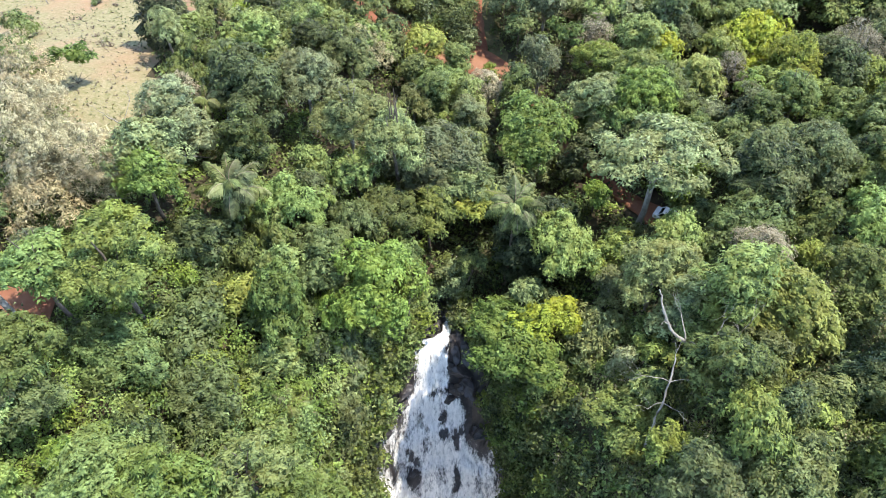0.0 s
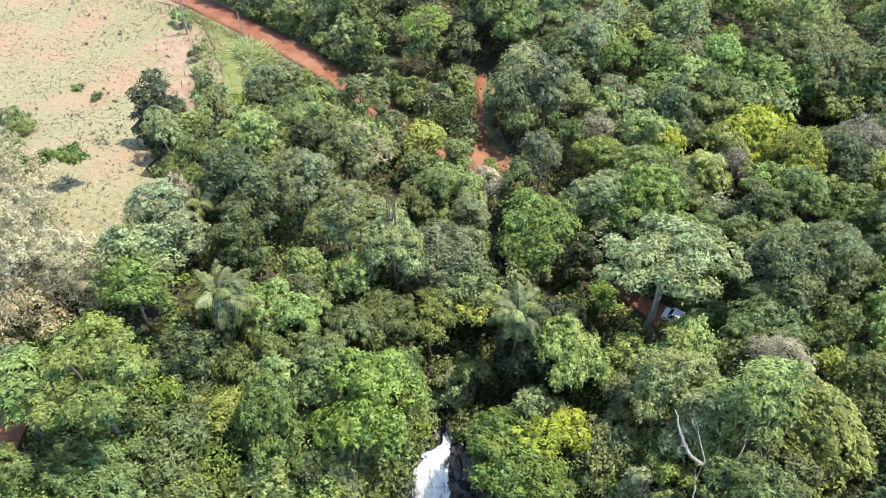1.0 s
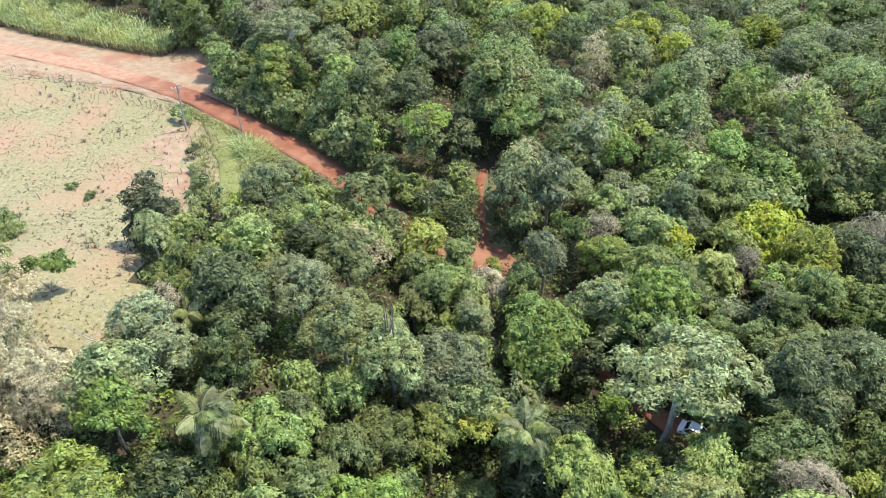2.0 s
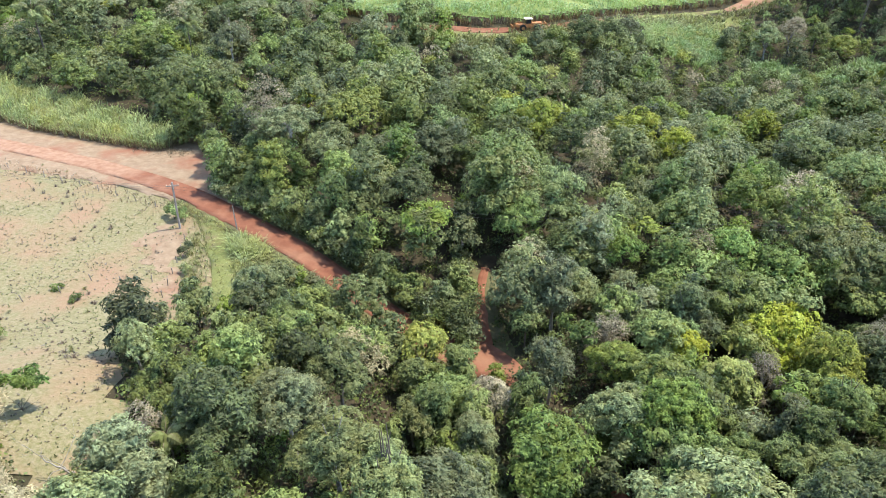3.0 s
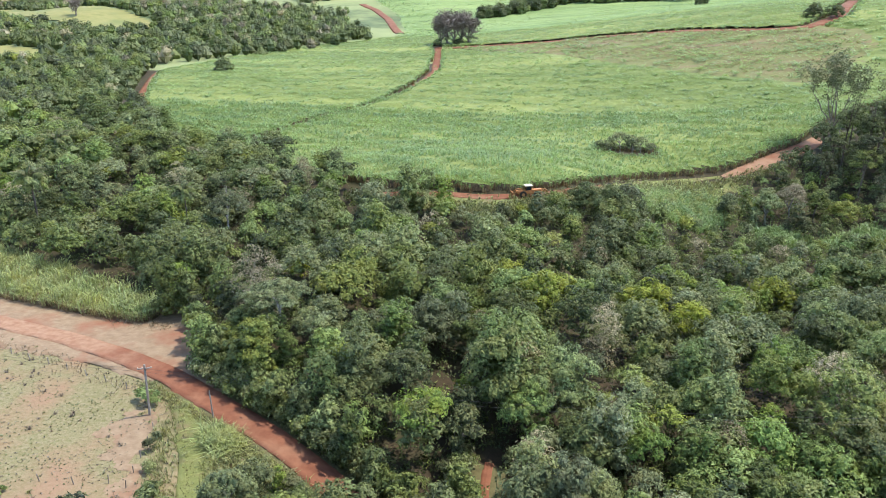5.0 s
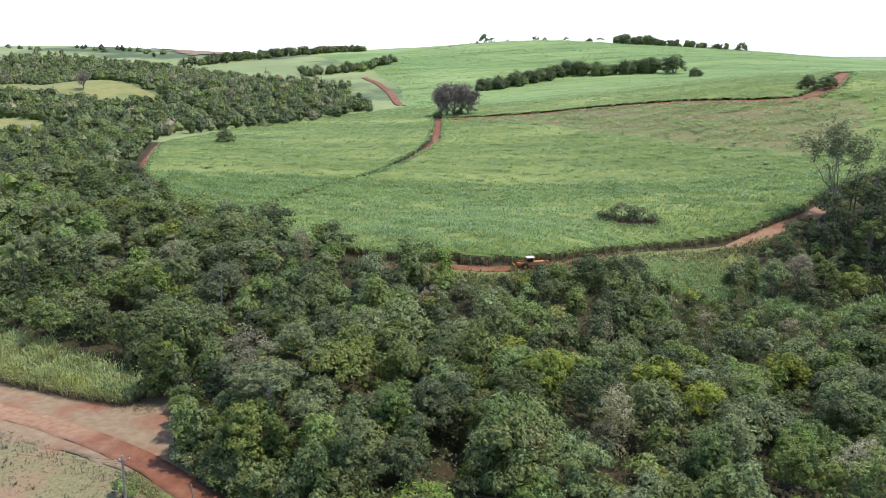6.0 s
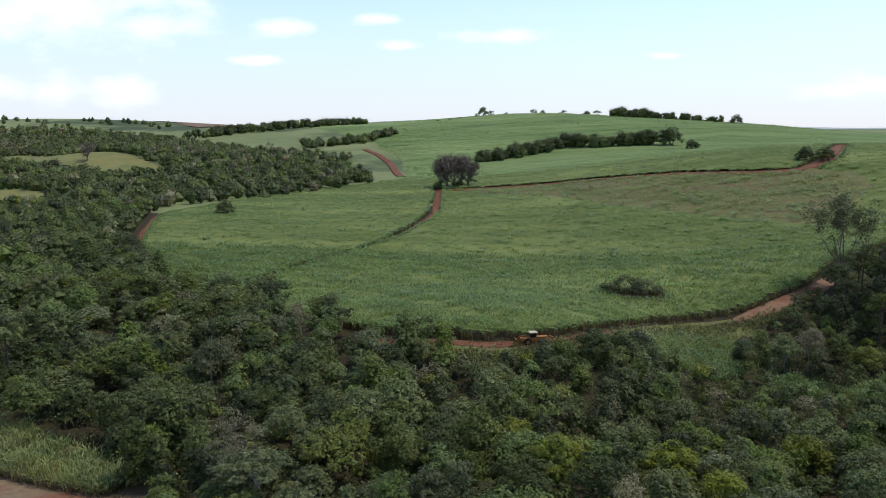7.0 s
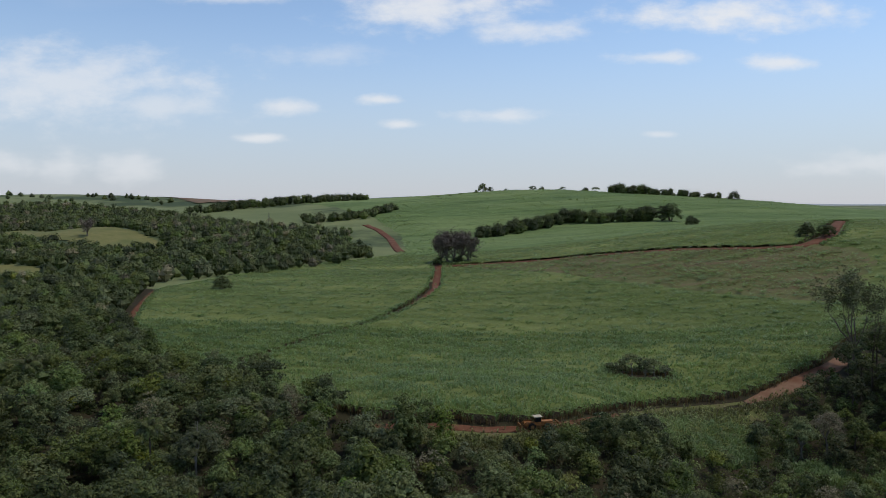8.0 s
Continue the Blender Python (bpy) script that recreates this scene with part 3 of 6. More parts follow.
def grid_quads(nx, ny):
    i = np.arange(nx * ny).reshape(ny, nx)
    return np.stack([i[:-1, :-1], i[:-1, 1:], i[1:, 1:], i[1:, :-1]], -1).reshape(-1, 4)


def build_ground():
    xs, ys = steps(-4700, 4700, -140, 160, 2.5), steps(-1500, 4700, 0, 320, 2.5)
    X, Y = np.meshgrid(xs, ys)
    under = (Y > 20) & (Y < 46) & (np.abs(X - 0.6) < 2.4 + np.clip(41 - Y, 0, 14) * 0.42)
    V = np.stack([X, Y, land(X, Y) - 3.0 * under], -1)
    q = grid_quads(len(xs), len(ys))
    mid = V.reshape(-1, 3)[q].mean(1)
    far = np.hypot(mid[:, 0], mid[:, 1] - 100) > 420
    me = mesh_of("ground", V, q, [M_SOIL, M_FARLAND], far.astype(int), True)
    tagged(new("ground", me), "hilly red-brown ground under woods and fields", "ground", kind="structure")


def strip(name, line, width, mat, label, lift=0.12, category="road", ragged=0.25, step=1.5, seed=3):
    """A dirt road draped on the ground along a line, with uneven edges."""
    P = np.array(line, float)
    s = np.concatenate([[0], np.cumsum(np.hypot(*np.diff(P, axis=0).T))])
    t = np.arange(0, s[-1], step)
    x, y = np.interp(t, s, P[:, 0]), np.interp(t, s, P[:, 1])
    for _ in range(3):
        x[1:-1], y[1:-1] = (x[:-2] + 2 * x[1:-1] + x[2:]) / 4, (y[:-2] + 2 * y[1:-1] + y[2:]) / 4
    dx, dy = np.gradient(x), np.gradient(y)
    n = np.hypot(dx, dy)
    nx, ny = -dy / n, dx / n
    w = np.interp(t / s[-1], np.linspace(0, 1, len(np.atleast_1d(width))), np.atleast_1d(width)) / 2
    r = np.random.default_rng(seed)
    across = np.array([-1, -0.93, -0.55, -0.15, 0.15, 0.55, 0.93, 1.0])
    rut = np.array([0.0, 0.03, -0.03, 0.05, 0.05, -0.03, 0.03, 0.0])
    u = across[None, :] * w[:, None] * np.ones((len(t), 1))
    u[:, 0] += r.normal(0, ragged, len(t))
    u[:, -1] += r.normal(0, ragged, len(t))
    X, Y = x[:, None] + nx[:, None] * u, y[:, None] + ny[:, None] * u
    Z = land(X, Y) + lift + rut
    Z[:, 0] -= lift * 1.1
    Z[:, -1] -= lift * 1.1
    me = mesh_of(name, np.stack([X, Y, Z], -1), grid_quads(len(across), len(t)), mat, None, True)
    return tagged(new(name, me), label, category, kind="structure")


def plot(name, poly, mat, label, cell=1.5, lift=0.07, category="ground", ragged=1.2, rough=0.0):
    """A patch of ground cover draped inside an outline, with a wandering edge."""
    P = np.array(poly)
    xs, ys = np.arange(P[:, 0].min() - 3, P[:, 0].max() + 3, cell), np.arange(P[:, 1].min() - 3, P[:, 1].max() + 3, cell)
    X, Y = np.meshgrid(xs, ys)
    q = grid_quads(len(xs), len(ys))
    cx, cy = X.ravel()[q].mean(1), Y.ravel()[q].mean(1)
    keep = inside(cx + ragged * wave(cx, cy, 3.0, 5), cy + ragged * wave(cx, cy, 3.0, 6), poly)
    q = q[keep]
    used, inv = np.unique(q, return_inverse=True)
    V = np.stack([X, Y, land(X, Y) + lift + rough * wave(X, Y, 2.5, 8)], -1).reshape(-1, 3)[used]
    return tagged(new(name, mesh_of(name, V, inv.reshape(-1, 4), mat, None, True)), label, category, kind="structure")


build_ground()
plot("pasture", PASTURE, M_PASTURE, "dry grazed pasture with bare reddish patches", lift=0.08)
plot("bare_soil", [(-47.5, 107.7), (-42.7, 110.0), (-39.1, 104.9), (-38.9, 98.7), (-33.7, 87.3), (-36.7, 86.8), (-41.8, 98.4)], M_STRAWGROUND, "bare trodden earth along the pasture fence", cell=0.5, lift=0.12, ragged=1.5)
plot("bare_soil", [(-42, 30), (-37, 28.5), (-33.5, 31), (-34, 36), (-38, 38), (-42, 36)], M_ROAD, "bare red soil bank between trees", cell=0.8, lift=0.2, ragged=0.6)
strip("roadside", ROAD[1:6], [20, 20, 20, 16, 10, 6], M_STRAWGROUND, "pale trampled roadside with dry straw", lift=0.24, category="ground", ragged=0.7)
plot("bare_yard", YARD_GROUND, M_STRAWGROUND, "bare trampled ground with dry straw beside the road", cell=0.8, lift=0.32, ragged=0.8)
strip("road_verge", ROAD[5:] + LANE[1:], [9, 8, 7, 7, 7, 6.5, 5], M_LITTER, "leaf litter and short grass beside the road", lift=0.27, category="verge", ragged=0.5)
strip("road", ROAD, [12, 12, 11, 8.5, 5.4, 4.8, 4.6, 4.4, 4.4, 4.5, 4.8], M_ROADWAY, "red dirt road, pale in the open, bending down into the wood", lift=0.4)
strip("lane", LANE, [3.0, 1.7, 1.4, 1.2], M_ROAD, "narrow red dirt lane leaving the road", lift=0.42)
strip("junction", [(0.5, 87.6), (3, 86), (5.5, 84.2), (8, 82.4), (9.5, 81)], [4.6, 6.0, 6.6, 5.4, 3.0], M_ROAD, "red dirt where lane and path meet the road", lift=0.44, step=0.8, ragged=0.15)
strip("footpath", PATH, [1.6, 1.6, 2.6, 1.6, 2.0, 5.5], M_ROAD, "shaded red dirt path under the trees", lift=0.3)
strip("field_road", FIELD_ROAD[:6], [3, 3.2, 2.6, 2.6, 2.0], M_ROAD, "red dirt track along the cane field's edge", lift=0.2)
strip("field_road", FIELD_ROAD[5:9], [2.0, 2.4, 2.8, 1.0], M_VERGE, "grassy dry stretch of the field track", lift=0.2)
strip("field_road", FIELD_ROAD[8:], [1.2, 5.0, 6.4, 6.8, 7.0, 6.8, 6.5], M_DUST, "pale sandy end of the field track", lift=0.2)
strip("verge", [(x + 4.5, y - 5.0) for x, y in FIELD_ROAD[:9]], [8, 9, 8, 7, 6], M_VERGE, "yellowish grassy verge below the field track", lift=0.14, category="verge", ragged=0.6)
strip("grass_strip", [(-38, 113), (-34.5, 106), (-31.5, 99), (-29.5, 92), (-29, 86)], [3, 4.5, 4.5, 3], M_VERGE, "green grassy track beside the pasture fence", lift=0.26, category="track")
for line, wide, name in ((SPLIT, [1.6, 1.6, 1.8, 2.2, 3.2, 4.4, 5.0, 5.0, 5.0], "split"), (RIGHT_TRACK, 8, "right"), (MID_TRACK, 9, "mid"), (LEFT_TRACK, 5.0, "left")):
    strip("track", line, wide, M_ROAD, "red dirt track between cane plots", lift=0.9 if name in ("right", "mid") else 0.25, step=5, ragged=0.4)
plot("meadow", MEADOWS[0], M_MEADOW, "sunlit yellow-green meadow among woods", cell=8, lift=0.8, category="meadow")
plot("meadow", MEADOWS[2], M_MEADOW, "yellow-green clearing among woods", cell=5, lift=0.8, category="meadow")
plot("meadow", MEADOWS[3], M_MEADOW, "small yellow-green clearing among trees", cell=3, lift=0.4, category="meadow")
plot("brown_field", [(-900, 2150), (-470, 2100), (-425, 1620), (-520, 1520), (-640, 1750)], M_STRAWGROUND, "bare brown ploughed field on a far slope", cell=20, lift=1.5, category="field")
plot("meadow", MEADOWS[1], M_MEADOW, "yellow-green clearing among woods", cell=6, lift=0.8, category="meadow")


# ---- sugar cane ----
def cane_blocks(name, poly, xs, ys, height, label, cuts=(), mat_top=None, seed=1, walls=True):
    """A standing crop: a rough canopy on top and a wall of stalks round its edge."""
    X, Y = np.meshgrid(xs, ys)
    q = grid_quads(len(xs), len(ys))
    cx, cy = X.ravel()[q].mean(1), Y.ravel()[q].mean(1)
    keep = inside(cx, cy, poly) & ~inside(cx, cy, THIN)
    for line, gap in cuts:
        keep &= off_line(cx, cy, line) > gap
    ny, nx = len(ys) - 1, len(xs) - 1
    K = np.zeros((ny + 2, nx + 2), bool)
    K[1:-1, 1:-1] = keep.reshape(ny, nx)
    r = np.random.default_rng(seed)
    G = land(X, Y)
    edge = np.clip(off_line(X, Y, THIN[6:] + THIN[:1]) / 22, 0.12, 1)
    for line, _ in cuts + [(FIELD + FIELD[:1], 0)] if not walls else ():
        edge = np.minimum(edge, np.clip(off_line(X, Y, line) / 45 - 0.1, 0.0, 1))
    top = G + edge * height * (0.80 + 0.10 * wave(X, Y, 9, seed) + r.uniform(-0.10, 0.10, X.shape))
    V = np.concatenate([np.stack([X, Y, top], -1).reshape(-1, 3), np.stack([X, Y, G - 0.2], -1).reshape(-1, 3)])
    n = X.size
    faces, idx = [q[keep]], [np.zeros(keep.sum(), int)]
    id2 = np.arange(n).reshape(X.shape)
    C = K[1:-1, 1:-1]
    for nb, a, b in ((K[:-2, 1:-1], id2[:-1, :-1], id2[:-1, 1:]), (K[2:, 1:-1], id2[1:, 1:], id2[1:, :-1]),
                     (K[1:-1, :-2], id2[1:, :-1], id2[:-1, :-1]), (K[1:-1, 2:], id2[:-1, 1:], id2[1:, 1:])):
        e = C & ~nb & walls & (off_line(X.ravel()[a], Y.ravel()[a], THIN + THIN[:1]) > 9)
        A, B = a[e], b[e]
        faces.append(np.stack([A, A + n, B + n, B], -1))
        idx.append(np.ones(len(A), int))
    f = np.concatenate(faces)
    used, inv = np.unique(f, return_inverse=True)
    me = mesh_of(name, V[used], inv.reshape(-1, 4), [mat_top or M_CANETOP_SHADED, M_CANE_DRY], np.concatenate(idx), False)
    return tagged(new(name, me), label, "sugar cane", kind="stuff"), np.concatenate(faces[1:])[:, [0, 3]], V


def blades(r, x, y, z, height, width, count, lean=0.55):
    """Tufts of arching blades: count each, two quads long."""
    n = len(x) * count
    px, py, pz = np.repeat(x, count), np.repeat(y, count), np.repeat(z, count)
    a = r.uniform(0, 6.283, n)
    h = height * r.uniform(0.6, 1.25, n) if np.isscalar(height) else np.repeat(height, count) * r.uniform(0.6, 1.2, n)
    d = np.stack([np.cos(a), np.sin(a), np.zeros(n)], -1)
    s = np.stack([-np.sin(a), np.cos(a), np.zeros(n)], -1) * (width * r.uniform(0.6, 1.3, n))[:, None]
    p0 = np.stack([px, py, pz], -1) + d * (h * 0.08)[:, None]
    l = lean * r.uniform(0.4, 1.3, n)
    p1 = p0 + d * (h * l * 0.35)[:, None] + np.array([0, 0, 1]) * (h * 0.68)[:, None]
    p2 = p0 + d * (h * l)[:, None] + np.array([0, 0, 1]) * (h * (0.95 - 0.25 * l))[:, None]
    V = np.stack([p0 - s * 0.4, p0 + s * 0.4, p1 - s * 0.5, p1 + s * 0.5, p2 - s * 0.12, p2 + s * 0.12], 1).reshape(-1, 3)
    k = np.arange(n)[:, None] * 6
    q = np.concatenate([k + [0, 1, 3, 2], k + [2, 3, 5, 4]], 1).reshape(-1, 4)
    return V, q


def spikes(r, x, y, z, height, width, count):
    """Far tufts: count leaning pointed leaves each."""
    n = len(x) * count
    a, h = r.uniform(0, 6.283, n), np.repeat(height, count) * r.uniform(0.5, 1.3, n)
    d, s = np.stack([np.cos(a), np.sin(a), 0 * a], -1), np.stack([-np.sin(a), np.cos(a), 0 * a], -1) * (width * r.uniform(0.3, 0.7, n))[:, None]
    p = np.stack([np.repeat(x, count), np.repeat(y, count), np.repeat(z, count)], -1) + d * r.uniform(0, 0.8, n)[:, None]
    tip = p + d * (h * r.uniform(0.7, 1.8, n))[:, None] + np.array([0, 0, 0.55]) * h[:, None]
    return np.stack([p - s, p + s, tip], 1).reshape(-1, 3), np.arange(n * 3).reshape(-1, 3)


def cell_number(x, y, wide=3.0, deep=2.0):
    """A number between 0 and 1 of its own for each patch of the crop, with uneven edges."""
    i, j = np.floor((x + 1.5 * np.sin(y * 1.7)) / wide), np.floor((y + 0.8 * np.sin(x * 1.1)) / deep)
    return 0.01 + 0.98 * np.mod(np.sin(i * 12.9898 + j * 78.233) * 43758.5453, 1.0)


def scatter(r, box, spacing, keep):
    x0, x1, y0, y1 = box
    X, Y = np.meshgrid(np.arange(x0, x1, spacing), np.arange(y0, y1, spacing))
    x, y = X.ravel() + r.uniform(-0.5, 0.5, X.size) * spacing, Y.ravel() + r.uniform(-0.5, 0.5, X.size) * spacing
    k = keep(x, y)
    return x[k], y[k]


FIELD_CUTS = [(SPLIT, 2.1), (SPLIT[4:], 3.2), (SPLIT[5:], 4.6), (RIGHT_TRACK, 5.5), (RIGHT_TRACK[6:], 9.0), (MID_TRACK, 9.0), (LEFT_TRACK, 3.2)]


def in_field(x, y):
    k = inside(x, y, FIELD)
    for line, gap in FIELD_CUTS:
        k &= off_line(x, y, line) > gap
    k &= ~inside(x, y, THIN) | (np.random.default_rng(2).uniform(size=len(x)) < 0.34 + 0.3 * wave(x * 0.3, y, 16, 4))
    return k & (np.hypot((x - 69) / 11, (y - 286) / 5) > 1)


def build_cane():
    xs, ys = steps(-200, 420, -135, 160, 2.0, 1.03), steps(210, 720, 216, 330, 2.0, 1.012)
    ys = ys[(ys > 214)]
    _, ends, V = cane_blocks("sugar_cane_field", FIELD, xs[(xs > -260) & (xs < 500)], ys[ys < 720], 2.6, "tall green sugar cane crop standing in a wide field", FIELD_CUTS + [([(61, 286), (77, 286)], 5)])
    xs, ys = steps(-400, 1500, -140, -30, 3.0, 1.08), steps(700, 2000, ys[ys < 720][-1], 1100, 5.0, 1.06)
    ys = ys[ys >= 715]
    cane_blocks("far_cane_field", FIELD, xs, ys, 2.6, "distant green sugar cane on the hillside", [(MID_TRACK, 5), ([(338, 649), (400, 760)], 6)], M_CANETOP_LIT, walls=False)
    plot("thin_crop", THIN[:6] + [(155 + 1.16 * (x - 155), 505 + 1.16 * (y - 505)) for x, y in THIN[6:]], M_THIN, "thin browning cane regrowth on the slope", cell=4, lift=0.7, category="field", rough=0.3)
    r = np.random.default_rng(11)
    H = Heap()
    for box, gap, hh, ww, c in (((-190, 300, 300, 480), 1.7, 1.5, 0.5, 5), ((-190, 420, 480, 730), 2.7, 1.7, 0.85, 4)):
        x, y = scatter(r, box, gap, in_field)
        low = np.clip(off_line(x, y, THIN[6:] + THIN[:1]) / 22, 0.25, 1)
        H.add(*spikes(r, x, y, land(x, y) + low * (1.55 + 0.3 * wave(x, y, 9, 1) + 0.35 * wave(x * 0.6, y, 3.5, 21)), hh * low * (0.85 + 0.5 * wave(x * 0.35, y, 6, 7)), ww, c), 0, np.repeat(cell_number(x, y), 3 * c))
    # regrowth on the thin plot, green and dry
    x, y = scatter(r, (20, 275, 395, 615), 1.9, lambda a, b: inside(a, b, THIN) & (r.uniform(size=len(a)) < 0.55 + 0.4 * wave(a * 0.3, b, 14, 4)))
    for mat, part_of in ((0, np.arange(len(x)) % 3 > 0), (1, np.arange(len(x)) % 3 == 0)):
        H.add(*spikes(r, x[part_of], y[part_of], land(x[part_of], y[part_of]) + 0.6, r.uniform(0.6, 1.5, part_of.sum()), 0.7, 4), mat)
    # tufts that stand out of the crop
    for box, gap, hh, ww, c in (((-140, 190, 222, 330), 6.0, 2.2, 0.34, 22), ((-190, 420, 330, 720), 9.0, 2.6, 0.6, 22)):
        x, y = scatter(r, box, gap, in_field)
        n = r.integers(3, 9, len(x))
        x, y = np.repeat(x, n) + r.normal(0, 1.0, n.sum()) * np.repeat(r.uniform(0.6, 2.4, len(x)), n), np.repeat(y, n) + r.normal(0, 0.9, n.sum())
        H.add(*spikes(r, x, y, land(x, y) + 1.8, hh * r.uniform(0.5, 1.2, len(x)), ww, 4), 0, np.repeat(cell_number(x, y, 2.5, 2.5), 12))
    for box, gap, hh, ww, c in (((-200, 520, 730, 1120), 5.0, 2.6, 1.7, 3), ((-80, 620, 1120, 1480), 8.0, 3.2, 2.6, 3)):
        x, y = scatter(r, box, gap, lambda a, b: in_field(a, b) & (wave(a * 0.14, b, 11, 9) > -0.25))
        H.add(*spikes(r, x, y, land(x, y) + 1.5, hh * (0.9 + 0.3 * wave(x * 0.2, y, 14, 7)), ww, c), 0, np.repeat(cell_number(x, y, 14, 9), 3 * c))
    for box, gap, hh, ww, c in (((-140, 170, 216, 262), 1.2, 1.7, 0.19, 4), ((-140, 190, 262, 350), 1.55, 1.5, 0.25, 4)):
        x, y = scatter(r, box, gap, in_field)
        H.add(*blades(r, x, y, land(x, y) + 1.5 + 0.3 * wave(x, y, 9, 1) + 0.35 * wave(x * 0.6, y, 3.5, 21), hh * 1.3 * (0.85 + 0.3 * wave(x * 0.35, y, 6, 7)), ww * 1.2, c, 0.8), 0, np.repeat(cell_number(x, y), 6 * c))
    # stalks and trailing dry leaves along the edges
    a, e = V[ends[:, 0]], V[ends[:, 1]]
    near = (a[:, 1] < 700) & (off_line(a[:, 0], a[:, 1], THIN + THIN[:1]) > 5)
    a, e = np.repeat(a[near], 13, 0), np.repeat(e[near], 13, 0)
    t = r.uniform(0, 1, len(a))[:, None]
    p = a * (1 - t) + e * t
    x, y = p[:, 0] + r.normal(0, 0.45, len(p)), p[:, 1] + r.normal(-0.5, 0.45, len(p))
    W, q = blades(r, x, y, land(x, y), 2.2, 0.2 + np.clip(y - 300, 0, 300) * 0.001, 1, 0.35)
    H.add(W, q, 1)
    W, q = blades(r, x[::2], y[::2] + np.where(y[::2] < 330, 0.8, 0.3), land(x[::2], y[::2]) + 1.0, 1.9, np.repeat(0.22 + np.clip(y[::2] - 300, 0, 300) * 0.0015, 3), 3, 0.8)
    H.add(W, q, 0)
    tagged(new("sugar_cane_leaves", H.mesh("sugar_cane_leaves", [M_CANE, M_CANE_DRY])), "arching green sugar cane leaves with brown stalks at the edge", "sugar cane", kind="stuff")
    xs, ys = np.arange(-152, -50, 1.0), np.arange(138, 194, 1.0)
    cane_blocks("cane_patch", CANE_PATCH, xs, ys, 1.5, "small plot of pale green cane beside the road", mat_top=M_CANE_DRY)
    H = Heap()
    x, y = scatter(r, (-152, -50, 138, 194), 0.95, lambda a, b: inside(a, b, CANE_PATCH))
    tall = 3.0 + 0.55 * wave(x, y, 5, 3) + r.uniform(-0.4, 0.5, len(x))
    H.add(*blades(r, x, y, land(x, y) + 0.5, tall, 0.17, 8, 0.55), 0, np.repeat(r.uniform(0.01, 1, len(x)), 48))
    edge = np.array(CANE_PATCH[:6], float)
    s = np.concatenate([[0], np.cumsum(np.hypot(*np.diff(edge, axis=0).T))])
    t = np.arange(0, s[-1], 0.1)
    x, y = np.interp(t, s, edge[:, 0]) + r.normal(0, 0.4, len(t)), np.interp(t, s, edge[:, 1]) + r.normal(0, 0.4, len(t))
    H.add(*blades(r, x, y, land(x, y), 2.0, 0.14, 3, 0.5), 1)
    H.add(*blades(r, x, y, land(x, y) + 0.7, 1.9, 0.11, 2, 0.7), 0)
    tagged(new("cane_patch_leaves", H.mesh("cane_patch_leaves", [M_CANE_PALE, M_CANE_DRY])), "pale green arching cane leaves with dry stalks", "sugar cane", kind="stuff")


build_cane()


# ---- trees ----
def crown_shape(r, shape, radius, height):
    """The limb clumps of a crown; its foot is at 0 and its top about at `height`."""
    C, R = [], []
    size = radius / 3.2
    n = int({"round": 11, "flat": 13, "tall": 11, "bush": 9, "layer": 14}[shape] * size ** 1.1 + 0.5)
    n = max(n, 6)
    fine = size ** -0.42
    for k in range(n):
        a, e = k * 2.4 + r.uniform(-0.6, 0.6), ((k + 0.5) / n) ** 0.55
        if shape == "round":
            d, z, q = radius * 0.66 * e * r.uniform(0.8, 1.18), height * (0.24 + 0.50 * (1 - e ** 2) + r.uniform(-0.14, 0.14)), radius * r.uniform(0.24, 0.44)
        elif shape == "flat":
            d, z, q = radius * 0.80 * e, height * (0.76 - 0.30 * e ** 2 + r.uniform(-0.14, 0.06)), radius * r.uniform(0.19, 0.30)
        elif shape == "layer":
            d, z, q = radius * 0.78 * e * r.uniform(0.75, 1.15), height * r.choice([0.30, 0.52, 0.74]) * (1.12 - 0.3 * e), radius * r.uniform(0.20, 0.32)
        elif shape == "tall":
            f = k / (n - 1)
            d, z, q = radius * 0.55 * r.uniform(0.3, 1) * (1.1 - 0.5 * f), height * (0.14 + 0.70 * f), radius * r.uniform(0.26, 0.42) * (1.15 - 0.35 * f)
        else:
            d, z, q = radius * 0.72 * e, height * (0.28 + 0.40 * (1 - e ** 2)) + r.uniform(-0.2, 0.2), radius * r.uniform(0.24, 0.42)
        C.append((d * math.cos(a), d * math.sin(a), z)), R.append(q * fine)
    return np.array(C), np.array(R)


def shoots(r, C, R, small, squash, low=-0.15):
    """Where the leafy shoots sit on the clumps: places, sizes and the ways they face."""
    c, q, a = [], [], []
    mid = C.mean(0) - [0, 0, 0.25 * np.ptp(C[:, 2]) + 0.4]
    for k, (o, rad) in enumerate(zip(C, R)):
        m = int(np.clip(3.4 * (rad / small) ** 2, 5, 60))
        d = unit(r.normal(size=(m, 3)))
        d[:, 2] = np.where(d[:, 2] < low, -d[:, 2], d[:, 2])
        p = o + d * rad * r.uniform(0.72, 1.08, (m, 1)) * [1, 1, squash]
        hid = np.zeros(m, bool)
        for j, (o2, r2) in enumerate(zip(C, R)):
            if j != k:
                hid |= np.linalg.norm((p - o2) / [1, 1, squash], axis=1) < 0.86 * r2
        p, d = p[~hid], d[~hid]
        c.append(p), q.append(small * r.uniform(0.55, 1.3, len(p)))
        a.append(unit(0.6 * d + 0.35 * unit(p - mid) + [0, 0, 0.45] + r.normal(0, 0.18, p.shape)))
    return np.concatenate(c), np.concatenate(q), np.concatenate(a)


